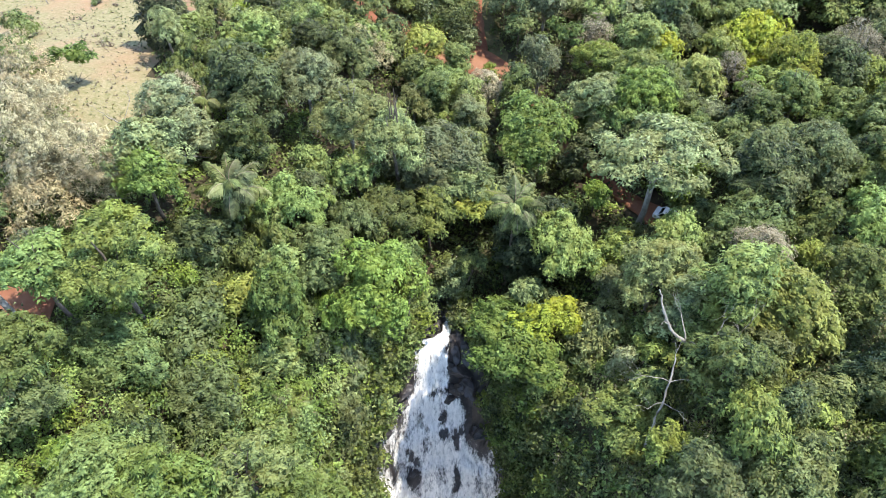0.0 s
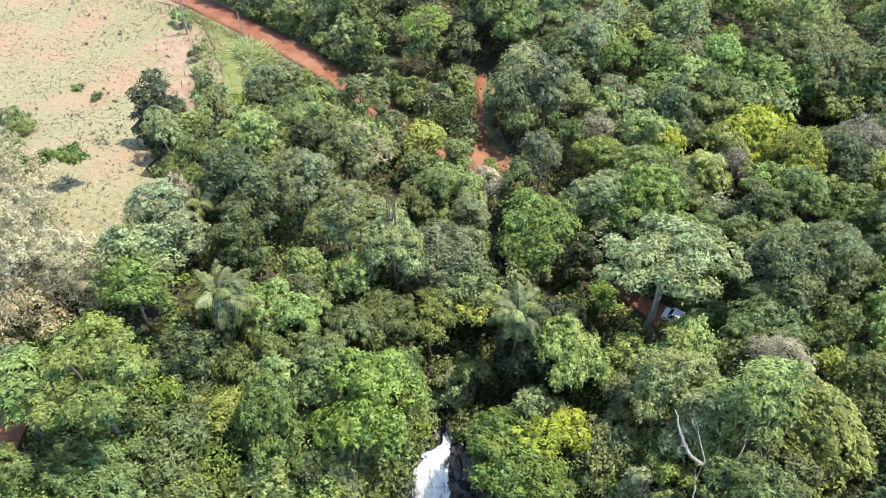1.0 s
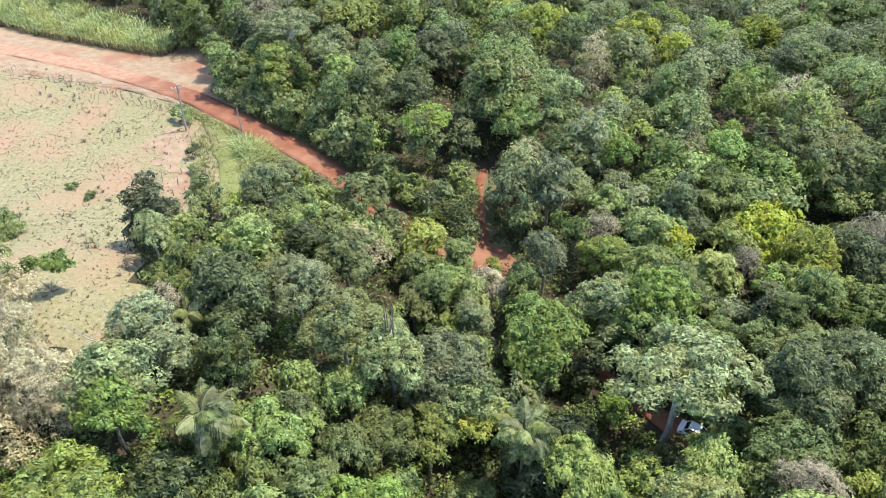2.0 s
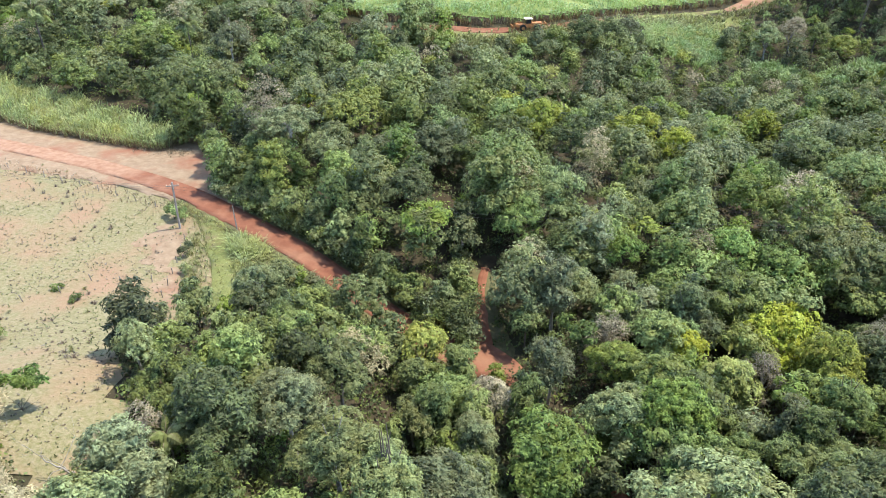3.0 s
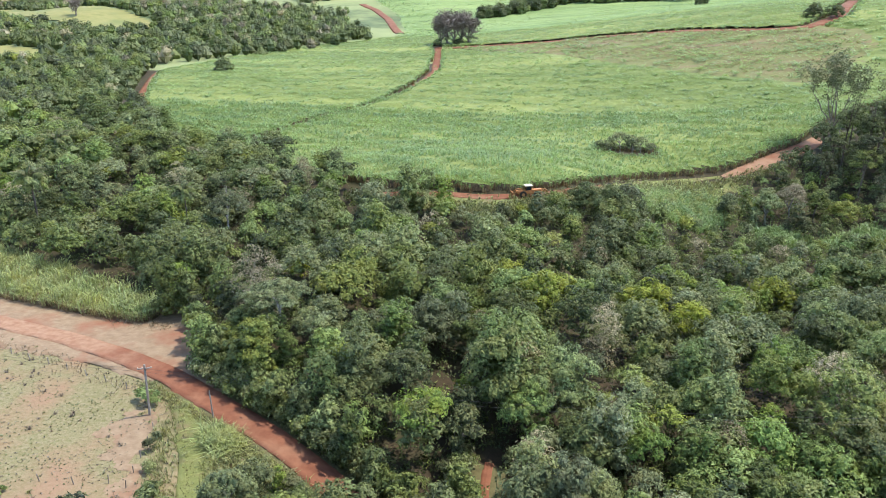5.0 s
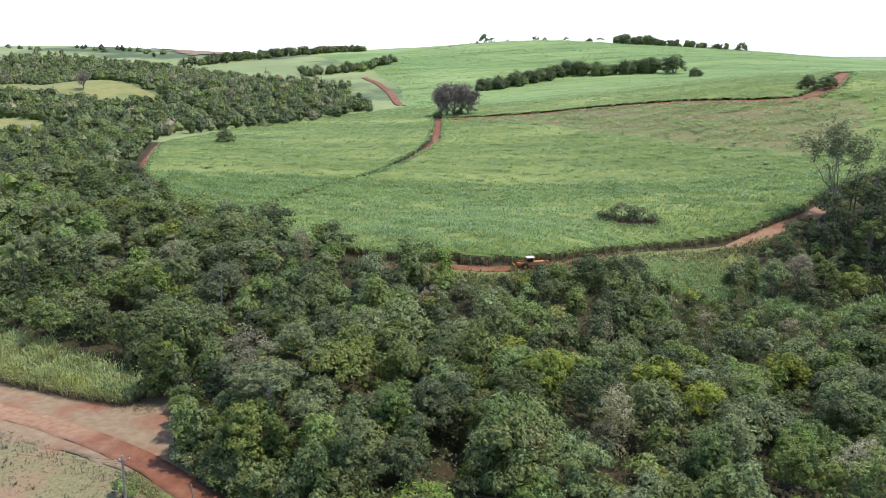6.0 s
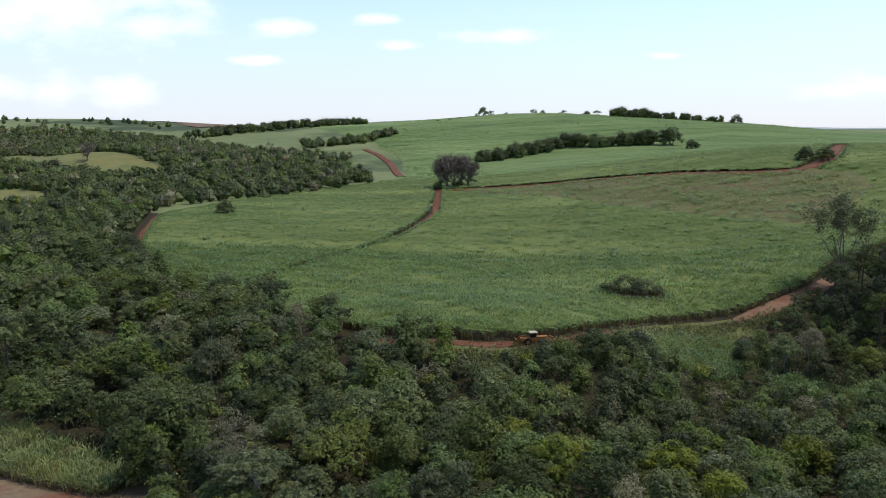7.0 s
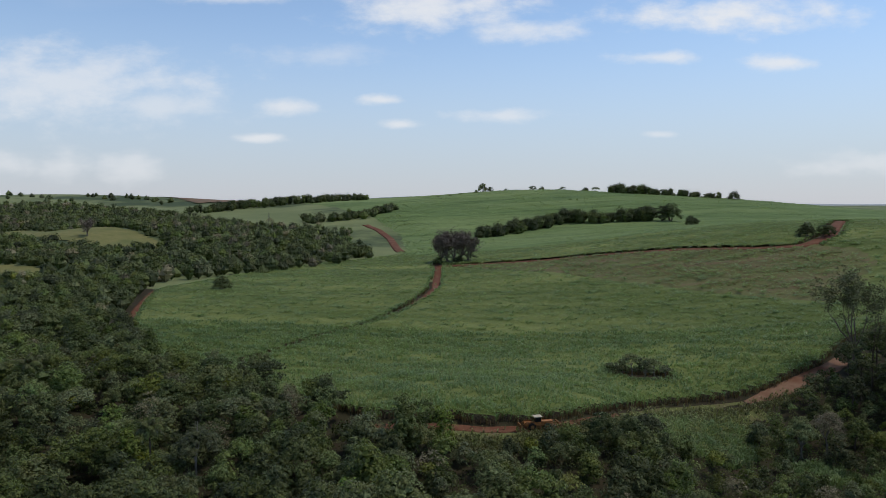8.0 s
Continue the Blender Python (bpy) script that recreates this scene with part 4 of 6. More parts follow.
# leaf length, width, droop, flatness of a shoot, looseness
LEAF_SIZE = {"mid": (0.40, 0.21, 0.3, 0.55, 0.34), "bright": (0.38, 0.21, 0.45, 0.6, 0.30), "grey": (0.36, 0.19, 0.2, 0.6, 0.38), "dark": (0.40, 0.22, 0.3, 0.6, 0.36),
             "dry": (0.27, 0.11, 0.3, 0.8, 0.5), "yellow": (0.36, 0.22, 0.1, 0.45, 0.28)}
SHAPE_Z = {"round": (0.42, 4.6), "flat": (0.62, 3.4), "tall": (0.25, 7.2), "bush": (0.0, 3.2), "layer": (0.5, 4.8)}


def crown_mesh(name, kind, shape, seed, per, radius=3.2, core=True, coarse=1.0, round_core=(6, 4), small=0.6):
    r = np.random.default_rng(seed)
    C, R = crown_shape(r, shape, radius, SHAPE_Z[shape][1] * radius / 3.2)
    sq = 0.62 if shape in ("flat", "layer") else 0.85
    c, q, a = shoots(r, C, R, small, sq)
    L, W, droop, flat, loose = LEAF_SIZE[kind]
    H = Heap()
    if core:
        for o, k in zip(C, R):
            H.add(*ball(r, o - [0, 0, 0.15 * k], k * 0.56, sq, 0.25, *round_core))
    # random tone per shoot imitates sunlit shoots and shaded gaps
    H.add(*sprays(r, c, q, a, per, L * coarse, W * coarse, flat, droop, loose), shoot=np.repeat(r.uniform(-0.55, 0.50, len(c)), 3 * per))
    H.add(*leaves(r, C, R, int(0.14 * per * len(c)), L * coarse, W * coarse, sq, droop, -0.75, 0.5))
    return H.mesh(name, M_LEAF[kind]), C, R


def trunk_mesh(name, C, lift, mat, thick=0.2, seed=0, sides=6):
    """A bent trunk with limbs that reach up into the clumps of the crown."""
    r = np.random.default_rng(seed)
    H = Heap()
    fork = np.array([r.normal(0, 0.25), r.normal(0, 0.25), lift + 0.35])
    mid = fork * [0.5, 0.5, 0.5] + [r.normal(0, 0.2), r.normal(0, 0.2), 0]
    H.add(*tube([(0, 0, -0.6), (0.02, 0, 0.1), mid, fork], [thick * 1.5, thick * 1.1, thick * 0.9, thick * 0.75], sides))
    for c in C[:7]:
        e = c + [0, 0, lift]
        b = fork * 0.5 + e * 0.5 + r.normal(0, 0.25, 3)
        H.add(*tube([fork - [0, 0, 0.1], b, e], [thick * 0.6, thick * 0.4, thick * 0.12], max(4, sides - 1)))
    return H.mesh(name, mat, True)


class Kind:
    """One sort of tree in one or more sizes: crown and trunk meshes, with the crown's foot at the trunk's fork."""

    def __init__(self, kind, shape, seed, per, bark, label, radii=(3.2,), coarse=1.0, core=True, round_core=(6, 4), small=0.6):
        low, _ = SHAPE_Z[shape]
        self.label, self.shape, self.kind, self.sizes = label, shape, kind, []
        for j, radius in enumerate(radii):
            crown, C, R = crown_mesh("crown", kind, shape, seed + 1000 * j, per, radius, core, coarse, round_core, small)
            lift = radius * low / 0.42 if shape != "bush" else 0.1
            trunk = trunk_mesh("trunk", C, lift, bark, radius / 3.2 * (0.08 if shape == "bush" else 0.17), seed)
            self.sizes.append((radius, crown, trunk, lift, lift + float((C[:, 2] + R * 0.85).max())))
        self.radius, self.crown, _, self.lift, self.top = self.sizes[0]

    def plant(self, x, y, top, radius, name="tree", group="trees of the wood", label="", turn=0.0, tilt=0.0, sink=0.0):
        """One tree at x, y whose crown reaches `top` metres above the ground."""
        size, crown, trunk, low, high = min(self.sizes, key=lambda v: abs(math.log(v[0] / radius)))
        root = new(name)
        root.empty_display_size = 0.3
        z = float(land(x, y)) - sink
        k = radius / size
        root.matrix_basis = pose(x, y, z, tilt, 0, turn)
        lift = max(0.0, top - k * (high - low))
        c, t = part("crown", crown, root), part("trunk", trunk, root)
        s = 1 + 0.14 * math.sin(turn * 3.1)
        c.matrix_basis = Matrix.Translation((0, 0, lift)) @ Matrix.Diagonal((k * s, k / s, k, 1))
        t.matrix_basis = Matrix.Diagonal((k, k, (lift + 0.35) / (low + 0.35) if low > 0.3 else k, 1))
        return tagged(root, label or self.label, "palm" if "palm" in name else ("shrub" if self.shape == "bush" else "tree"), group)


def kinds(per, coarse, seed, radii, small, round_core=(6, 4)):
    words = {"mid": "green leafy tree in dense woodland", "bright": "bright green leafy tree hung with creepers", "grey": "woodland tree with pale grey-green foliage",
             "dark": "dark green woodland tree with dense crown", "dry": "half-dry tree with sparse brownish leaves", "yellow": "yellow-green leafy tree in the wood"}
    out = {}
    for k, (kind, shapes) in enumerate({"mid": ("round", "layer", "tall"), "bright": ("round", "bush", "tall"), "grey": ("round", "flat", "tall"),
                                        "dark": ("round", "layer", "tall"), "dry": ("tall", "round"), "yellow": ("round", "bush")}.items()):
        out[kind] = [Kind(kind, s, seed + 10 * k + j, int(per * (1.25 if kind == "dry" else 1.0)), M_PALE if kind in ("grey", "dry") else M_BARK,
                          words[kind] if s != "bush" else words[kind].replace("tree", "shrub"), radii, coarse, kind != "dry", round_core, small) for j, s in enumerate(shapes)]
    return out


NEAR = kinds(32, 0.80, 100, (2.2, 3.4, 5.2), 0.55, (5, 4))
MIDDLE = kinds(21, 1.0, 200, (2.6, 4.0, 5.6), 0.62, (5, 3))
rng = np.random.default_rng(5)
PLANTED = []


def plant(kind, n, x, y, z_top, radius, **kw):
    """Plant a tree whose crown reaches the height z_top."""
    PLANTED.append((x, y, radius))
    return (NEAR if y < 80 else MIDDLE)[kind][n].plant(x, y, z_top - float(land(x, y)), radius, turn=rng.uniform(0, 360), **kw)


SINGLE = [
    ("bright", 0, -6.6, 39.2, 9.0, 6.0), ("bright", 0, -11.5, 41.5, 9.0, 4.6), ("mid", 1, -3.5, 40.5, 4.5, 2.8),
    ("grey", 0, -10.0, 58.0, 12.5, 4.6), ("mid", 0, -5.0, 55.0, 11.5, 4.4), ("mid", 0, -1.5, 51.0, 4.6, 3.6), ("mid", 2, -13.5, 53.0, 9.0, 3.6),
    ("dark", 0, -21.0, 60.0, 16.5, 5.6), ("mid", 1, -27.0, 65.0, 13.8, 4.6), ("grey", 0, -15.0, 62.5, 14.0, 4.6), ("mid", 0, -11.0, 68.0, 12.0, 4.6),
    ("grey", 1, 21.8, 52.0, 12.6, 7.2), ("mid", 0, 28.6, 51.2, 3.0, 2.2), ("bright", 1, 25.6, 50.2, 1.2, 1.8), ("dark", 0, 33.5, 52.0, 11.5, 5.8), ("grey", 0, 40.0, 55.0, 10.5, 5.0), ("yellow", 0, 43.0, 85.5, 4.0, 7.6), ("yellow", 0, 33.2, 75.0, 4.2, 4.0), ("yellow", 0, 46.5, 78.0, 5.8, 5.2), ("yellow", 0, 37.6, 81.5, 3.0, 4.4),
    ("yellow", 0, 30.5, 35.0, 12.0, 6.2), ("yellow", 0, 39.0, 38.0, 10.4, 4.6), ("dry", 1, 29.5, 41.0, 10.5, 3.6), ("grey", 0, 20.5, 40.0, 9.5, 4.8), ("mid", 1, 27.0, 30.5, 8.5, 4.0), ("grey", 0, 15.2, 37.5, 2.6, 4.2),
    ("mid", 0, 10.6, 34.0, -5.4, 3.0), ("mid", 0, 9.0, 41.0, 2.0, 3.4), ("mid", 0, 18.6, 29.0, 5.0, 3.4), ("mid", 1, 16.5, 26.5, 1.6, 3.6), ("dark", 0, 36.0, 27.0, 9.0, 4.4),
    # dark trees at (-9.4, 35) and (-11.8, 34) stand in for shade there
    ("bright", 1, -27.0, 29.5, 9.4, 4.6), ("bright", 1, -20.5, 27.5, 5.8, 4.6), ("bright", 1, -14.5, 27.0, 2.6, 4.0), ("bright", 1, -22.0, 33.5, 8.0, 4.2), ("mid", 0, -15.5, 32.0, 4.4, 3.6), ("dark", 0, -9.4, 35.0, 1.2, 3.4), ("dark", 0, -11.8, 34.0, 3.0, 3.2), ("mid", 1, 22.3, 50.5, 0.2, 2.2), ("mid", 0, 25.7, 52.0, -0.7, 1.6),
    ("mid", 2, -9.0, 30.0, -1.6, 3.0), ("yellow", 1, -18.0, 37.0, 8.0, 3.4), ("mid", 0, -22.5, 41.5, 11.4, 3.8), ("mid", 2, -27.5, 39.5, 12.2, 3.6), ("bright", 0, -30.5, 38.5, 12.0, 3.4),
    ("dry", 0, -32.0, 46.0, 18.5, 4.6), ("dry", 0, -37.5, 50.5, 18.5, 4.6), ("dry", 1, -36.0, 42.5, 15.0, 4.2), ("dry", 0, -41.0, 57.0, 16.5, 4.2), ("dry", 1, -29.0, 56.0, 13.0, 2.6), ("bright", 1, -39.5, 61.5, 15.0, 2.4), ("bright", 1, -46.0, 63.0, 14.5, 3.6), ("bright", 1, -53.9, 78.1, 6.7, 3.0),
    ("grey", 0, 2.6, 104.5, 5.6, 3.2), ("grey", 2, 14.6, 90.0, 9.0, 4.6), ("mid", 0, 10.6, 86.4, 2.6, 2.4), ("grey", 0, 12.6, 76.5, 5.8, 3.6), ("mid", 0, 20.5, 78.0, 4.0, 4.4), ("mid", 0, -1.5, 75.5, 3.2, 3.4), ("dry", 1, 5.5, 73.0, 3.4, 3.2),
    ("mid", 0, -11.2, 86.4, 7.6, 4.2), ("mid", 1, -17.5, 86.0, 6.4, 3.4), ("yellow", 0, -2.8, 82.0, 3.2, 4.2), ("mid", 2, 1.4, 78.2, 2.2, 3.6), ("mid", 0, -3.4, 76.0, 3.6, 3.2), ("bright", 0, 11.5, 108.0, 7.4, 5.0), ("bright", 0, 24.5, 104.0, 6.2, 4.4),
    ("yellow", 0, 18.0, 141.0, 10.8, 6.6), ("yellow", 0, 39.0, 148.5, 5.4, 6.2), ("mid", 0, -7.5, 84.5, 3.4, 2.8), ("bright", 0, -17.5, 119.5, 9.6, 4.4),
    ("grey", 1, -26.4, 127.0, 14.4, 5.6), ("mid", 0, -27.2, 122.8, 10.2, 3.2), ("bright", 2, -24.0, 119.5, 9.4, 3.6), ("mid", 0, -29.6, 121.6, 9.0, 3.6), ("dark", 0, -32.5, 127.5, 10.0, 3.8), ("grey", 0, -20.6, 124.5, 10.5, 3.8), ("mid", 0, -5.5, 111.5, 10.6, 4.8), ("mid", 0, 45.5, 130.0, 1.8, 4.6), ("grey", 0, -51.0, 182.5, 13.2, 5.2), ("dark", 0, -32.0, 196.0, 9.8, 5.8), ("dark", 0, -12.0, 194.5, 7.4, 6.0), ("mid", 1, 6.0, 127.0, 8.4, 4.8), ("bright", 0, 60.0, 128.0, -0.8, 4.6), ("mid", 0, -34.0, 125.0, 8.0, 4.6),
    ("mid", 0, 40.0, 219.0, 5.0, 6.4), ("mid", 0, 31.0, 215.4, 2.0, 4.2), ("dark", 0, 48.6, 221.0, 3.6, 6.2), ("grey", 0, 55.6, 229.0, 1.4, 4.2), ("dark", 0, 93.0, 246.0, -6.6, 4.6), ("grey", 0, 104.0, 243.0, -3.6, 6.6), ("dry", 1, 113.0, 246.0, -3.0, 6.4), ("mid", 0, 119.5, 243.0, -4.0, 5.2), ("yellow", 0, 127.0, 240.0, -6.5, 6.0),
]
EDGE = [(-46.5, 143), (-44.5, 138.5), (-42.5, 134), (-40.8, 129.5), (-38.6, 125.5), (-35.6, 121.5), (-31.5, 117.8), (-27.5, 114.4), (-23.6, 111.2), (-19.6, 107.8), (-15.8, 104.6), (-12.0, 101.2), (-8.2, 98.0), (-4.6, 95.2), (-0.6, 93.4), (1.6, 97.5)]
for row in SINGLE:
    plant(*row)
for k, (x, y) in enumerate(EDGE):
    kind = ("mid", "dark", "bright", "mid", "grey")[k % 5]
    tall = rng.uniform(6.4, 9.4) if k < 12 else rng.uniform(3.4, 5.4)
    plant(kind, (2, 2, 2, 0, 2)[k % 5], x + rng.uniform(-0.4, 0.4), y + rng.uniform(-0.4, 0.4), float(land(x, y)) + tall, rng.uniform(2.5, 3.3), label="leafy tree at the wood's edge beside the dirt road")

REEDS = [[(58, 244), (72, 252), (92, 256), (92, 240), (78, 228), (64, 234)], [(96, 236), (110, 240), (112, 226), (98, 222)], [(112, 226), (134, 234), (132, 216), (114, 211)]]
OPEN = [(2, 211), (14, 210), (37, 215), (46, 228), (34, 228), (24, 218), (2, 214)]
CLEAR = [(-210, 140), (-120, 138), (-54, 118), (-44, 132), (-53, 148), (-84, 167), (-150, 195), (-210, 200)]


def wood(x, y):
    """Where the wood stands."""
    k = ~inside(x, y, PASTURE) & ~inside(x, y, CANE_PATCH) & ~inside(x, y, YARD) & ~inside(x, y, FIELD)
    k &= (off_line(x, y, ROAD) > 3.7) & (off_line(x, y, LANE) > 2.2) & (off_line(x, y, PATH[2:]) > 0.9) & (np.hypot(x - 24, y - 56.5) > 2.8) & (np.hypot(x - 16.3, y - 70.5) > 3.4) & (np.hypot(x - 27.3, y - 51) > 2.4) & (off_line(x, y, FIELD_ROAD) > 4.5)
    k &= ~((y < 43) & (np.abs(x - 0.5) < 3.8 + np.clip(41 - y, 0, 14) * 0.48))
    k &= ~inside(x, y, [(-41, 120), (-28, 106), (-22, 100), (-24, 88), (-33, 84), (-37, 100)])
    k &= ~inside(x, y, CLEAR) & ~inside(x, y, OPEN) & (np.hypot(x + 38, y - 33) > 5.6)
    for p in REEDS:
        k &= ~inside(x, y, p)
    k &= np.abs(x) < 0.65 * np.hypot(y - 5, 50) + 6
    return k


def species(r, x, y):
    left = x < -12 and y < 48
    if x < -27 and 40 < y < 68:
        return r.choice(["dry", "mid", "grey"], p=[0.7, 0.1, 0.2])
    p = [0.28, 0.56, 0.08, 0.04, 0.00, 0.04] if left else ([0.44, 0.24, 0.18, 0.08, 0.03, 0.03] if y < 120 else [0.36, 0.17, 0.22, 0.18, 0.03, 0.04])
    return r.choice(["mid", "bright", "grey", "dark", "dry", "yellow"], p=p)


def build_wood():
    r = np.random.default_rng(21)
    x, y = scatter(r, (-60, 75, 18, 112), 4.3, wood)
    order = np.argsort(y)
    near = 0
    later = []
    for px, py in zip(x[order], y[order]):
        if any(math.hypot(px - a, py - b) < 0.62 * c + 1.2 for a, b, c in PLANTED[:len(SINGLE) + len(EDGE)]):
            continue
        edge = float(off_line(px, py, PASTURE + PASTURE[:1]))
        tall = (8.2 + 2.6 * float(wave(px, py, 14, 4)) + r.uniform(-2.0, 2.4)) * (0.7 + 0.3 * min(1, edge / 9))
        tall = max(2.6, tall)
        if px < 8 and py < np.interp(px, [p[0] for p in ROAD], [p[1] for p in ROAD]):
            tall = max(2.0, min(tall, 1.2 + 0.5 * float(off_line(px, py, ROAD))))
        rad = float(np.clip(tall * 0.44 + r.uniform(-0.5, 0.8), 1.7, 4.8)) * r.choice([0.82, 1.0, 1.3], p=[0.35, 0.45, 0.2])
        if min(off_line(px, py, ROAD) - 1.0, off_line(px, py, LANE), off_line(px, py, PATH) + 0.8) < 0.72 * rad + 0.9:
            rad = 1.3 + 0.3 * r.uniform()
            tall = min(tall, 3.4)
        kind = species(r, px, py)
        kind = "mid" if kind in ("dry", "bright") and px > 14 and py < 40 else kind
        opts = (NEAR if py < 70 else MIDDLE)[kind]
        n = int(r.integers(len(opts)))
        n = 0 if opts[n].shape == "flat" else n
        if near < 205:
            near += 1
            opts[n].plant(px, py, tall, rad, turn=r.uniform(0, 360))
        else:
            later.append((px, py, tall, rad, kind))
    # the wood beyond, joined
    FAR = kinds(13, 1.12, 300, (2.7, 4.2, 6.0), 0.74, (5, 3))
    DISTANT = kinds(10, 1.5, 400, (2.7, 4.2, 6.0), 1.0, (5, 3))
    arrays = {}
    for far, kind, j, k in [(f, kind, j, k) for f, made in enumerate((FAR, DISTANT)) for kind, opts in made.items() for j, k in enumerate(opts)]:
        for radius, me, _, lift, top in k.sizes:
            v = np.empty(len(me.vertices) * 3, np.float32)
            me.vertices.foreach_get("co", v)
            f = np.empty(len(me.loops), np.int32)
            me.loops.foreach_get("vertex_index", f)
            total = np.empty(len(me.polygons), np.int32)
            me.polygons.foreach_get("loop_total", total)
            n4 = int((total == 4).sum()) * 4
            arrays.setdefault((far, kind, j), []).append((radius, v.reshape(-1, 3).astype(float), f[:n4].reshape(-1, 4), f[n4:].reshape(-1, 3), top - lift))
    names = list(M_LEAF)
    x, y = scatter(r, (-190, 190, 112, 330), 5.8, lambda a, b: wood(a, b) & ~inside(a, b, MEADOWS[3]) & ~inside(a, b + 9, MEADOWS[3]) & ~((b > 200) & (a > -118) & inside(a, b, [(-60, 300), (-60, 262), (-20, 226), (60, 226), (160, 310), (160, 400), (-60, 400)])))
    for px, py in zip(x, y):
        if any(math.hypot(px - a, py - b) < 0.6 * c + 1 for a, b, c in PLANTED):
            continue
        tall = max(3.5, 8.6 + 2.4 * float(wave(px, py, 18, 4)) + r.uniform(-4.4, 4.6) * (1.0 if py < 165 else 0.6))
        if off_line(px, py, FIELD_ROAD) < 9:
            tall *= 0.55
        elif px > 58 and py > 190:
            tall = max(2.6, 0.62 * tall)
        elif off_line(px, py, FIELD_ROAD) < 24 and 2 < px < 46:
            tall *= 0.6
        big = r.choice([0.78, 1.0, 1.35], p=[0.35, 0.45, 0.2])
        later.append((px, py, tall + 2.2 * (big - 1), float(np.clip(tall * 0.46 + r.uniform(-0.5, 1.0), 1.8, 5.8)) * big, species(r, px, py)))
    H = Heap()
    for px, py, tall, rad, kind in later:
        j = int(r.integers(len(FAR[kind])))
        radius, v, f4, f3, deep = min(arrays[int(py > 148), kind, j], key=lambda o: abs(math.log(o[0] / rad)))
        s = rad / radius
        a = r.uniform(0, 6.283)
        H.plant = r.uniform(0.01, 1)
        w = v * s
        w = np.stack([w[:, 0] * math.cos(a) - w[:, 1] * math.sin(a), w[:, 0] * math.sin(a) + w[:, 1] * math.cos(a), w[:, 2]], -1)
        w += [px, py, float(land(px, py)) + max(0, tall - s * deep)]
        if len(f4):
            H.add(w[:f4.max() + 1], f4, names.index(kind))
        lo = int(f3.min())
        H.add(w[lo:], f3 - lo, names.index(kind))
    tagged(new("woodland", H.mesh("woodland", [M_LEAF[n] for n in names])), "dense mixed green woodland filling the valley", "woodland", kind="stuff")
    # undergrowth, and a skirt of shrubs along the road and down both sides of the fall
    H = Heap()

    def shrub(px, py, k, n, kind, up=0.3):
        pz = float(land(px, py))
        H.plant = r.uniform(0.01, 1)
        H.add(*leaves(r, [(px + r.normal(0, 0.4 * k), py + r.normal(0, 0.4 * k), pz + up * k * r.uniform(0.4, 1.6)) for _ in range(3)], [k * 0.7, k * 0.6, k * 0.5], n, 0.40, 0.27, 0.85, 0.2, -0.1, 0.4), names.index(kind))

    # past y 66 mostly dark leaves, imitating shade in the gaps between trees
    x, y = scatter(r, (-60, 75, 16, 112), 1.75, wood)
    for px, py in zip(x, y):
        shrub(px, py, r.uniform(1.0, 2.2), 84 if py < 66 else 40, r.choice(["mid", "bright", "dark"] if py < 66 else ["dark", "dark", "mid"]))
    x, y = scatter(r, (-110, 130, 112, 215), 3.2, wood)
    for px, py in zip(x, y):
        shrub(px, py, r.uniform(1.4, 2.6), 34, r.choice(["mid", "dark", "dark"]), 0.9)
    x, y = scatter(r, (40, 145, 205, 276), 2.6, lambda a, b: wood(a, b) & (off_line(a, b, FIELD_ROAD) > 9))
    for px, py in zip(x, y):
        shrub(px, py, r.uniform(1.3, 2.6), 34, r.choice(["mid", "bright", "bright", "grey"]), 0.8)
    line = np.array(ROAD[3:] + [LANE[-1]], float)
    s = np.concatenate([[0], np.cumsum(np.hypot(*np.diff(line, axis=0).T))])
    for t in np.arange(26, s[-1], 0.55):
        px, py = np.interp(t, s, line[:, 0]), np.interp(t, s, line[:, 1])
        d = np.array([np.interp(t + 1, s, line[:, 0]) - px, np.interp(t + 1, s, line[:, 1]) - py])
        d /= np.hypot(*d) + 1e-6
        px, py = px - d[1] * r.uniform(2.8, 4.8), py + d[0] * r.uniform(2.8, 4.8)
        if off_line(px, py, LANE) > 1.6 and not inside(px, py, YARD):
            shrub(px, py, r.uniform(1.1, 2.1), 220, r.choice(["mid", "dark", "mid", "grey"]), 1.4)
    for t in np.linspace(0, 1, 60):
        shrub(np.interp(t, [0, 0.5, 1], [-53, -42.5, -37]) + r.uniform(0, 2.0), np.interp(t, [0, 0.5, 1], [150, 134, 119.5]) + r.uniform(-1, 1), r.uniform(1.2, 2.2), 220, r.choice(["mid", "dark", "grey"]), 1.3)
    for side in (-1, 1):
        for k in range(330):
            py = r.uniform(22, 43)
            px = (0.1 if py < 36 else -0.4) + side * (np.interp(-py, [-43, -40, -36, -34, -30], [1.5, 2.3, 3.9, 5.2, 7.2]) + abs(r.normal(0.5, 2.6)) + (1.7 if side > 0 and 35.5 < py < 42 else 0))
            shrub(px, py, r.uniform(0.8, 1.7), 150, r.choice(["mid", "bright", "mid", "dark"]), 0.9)
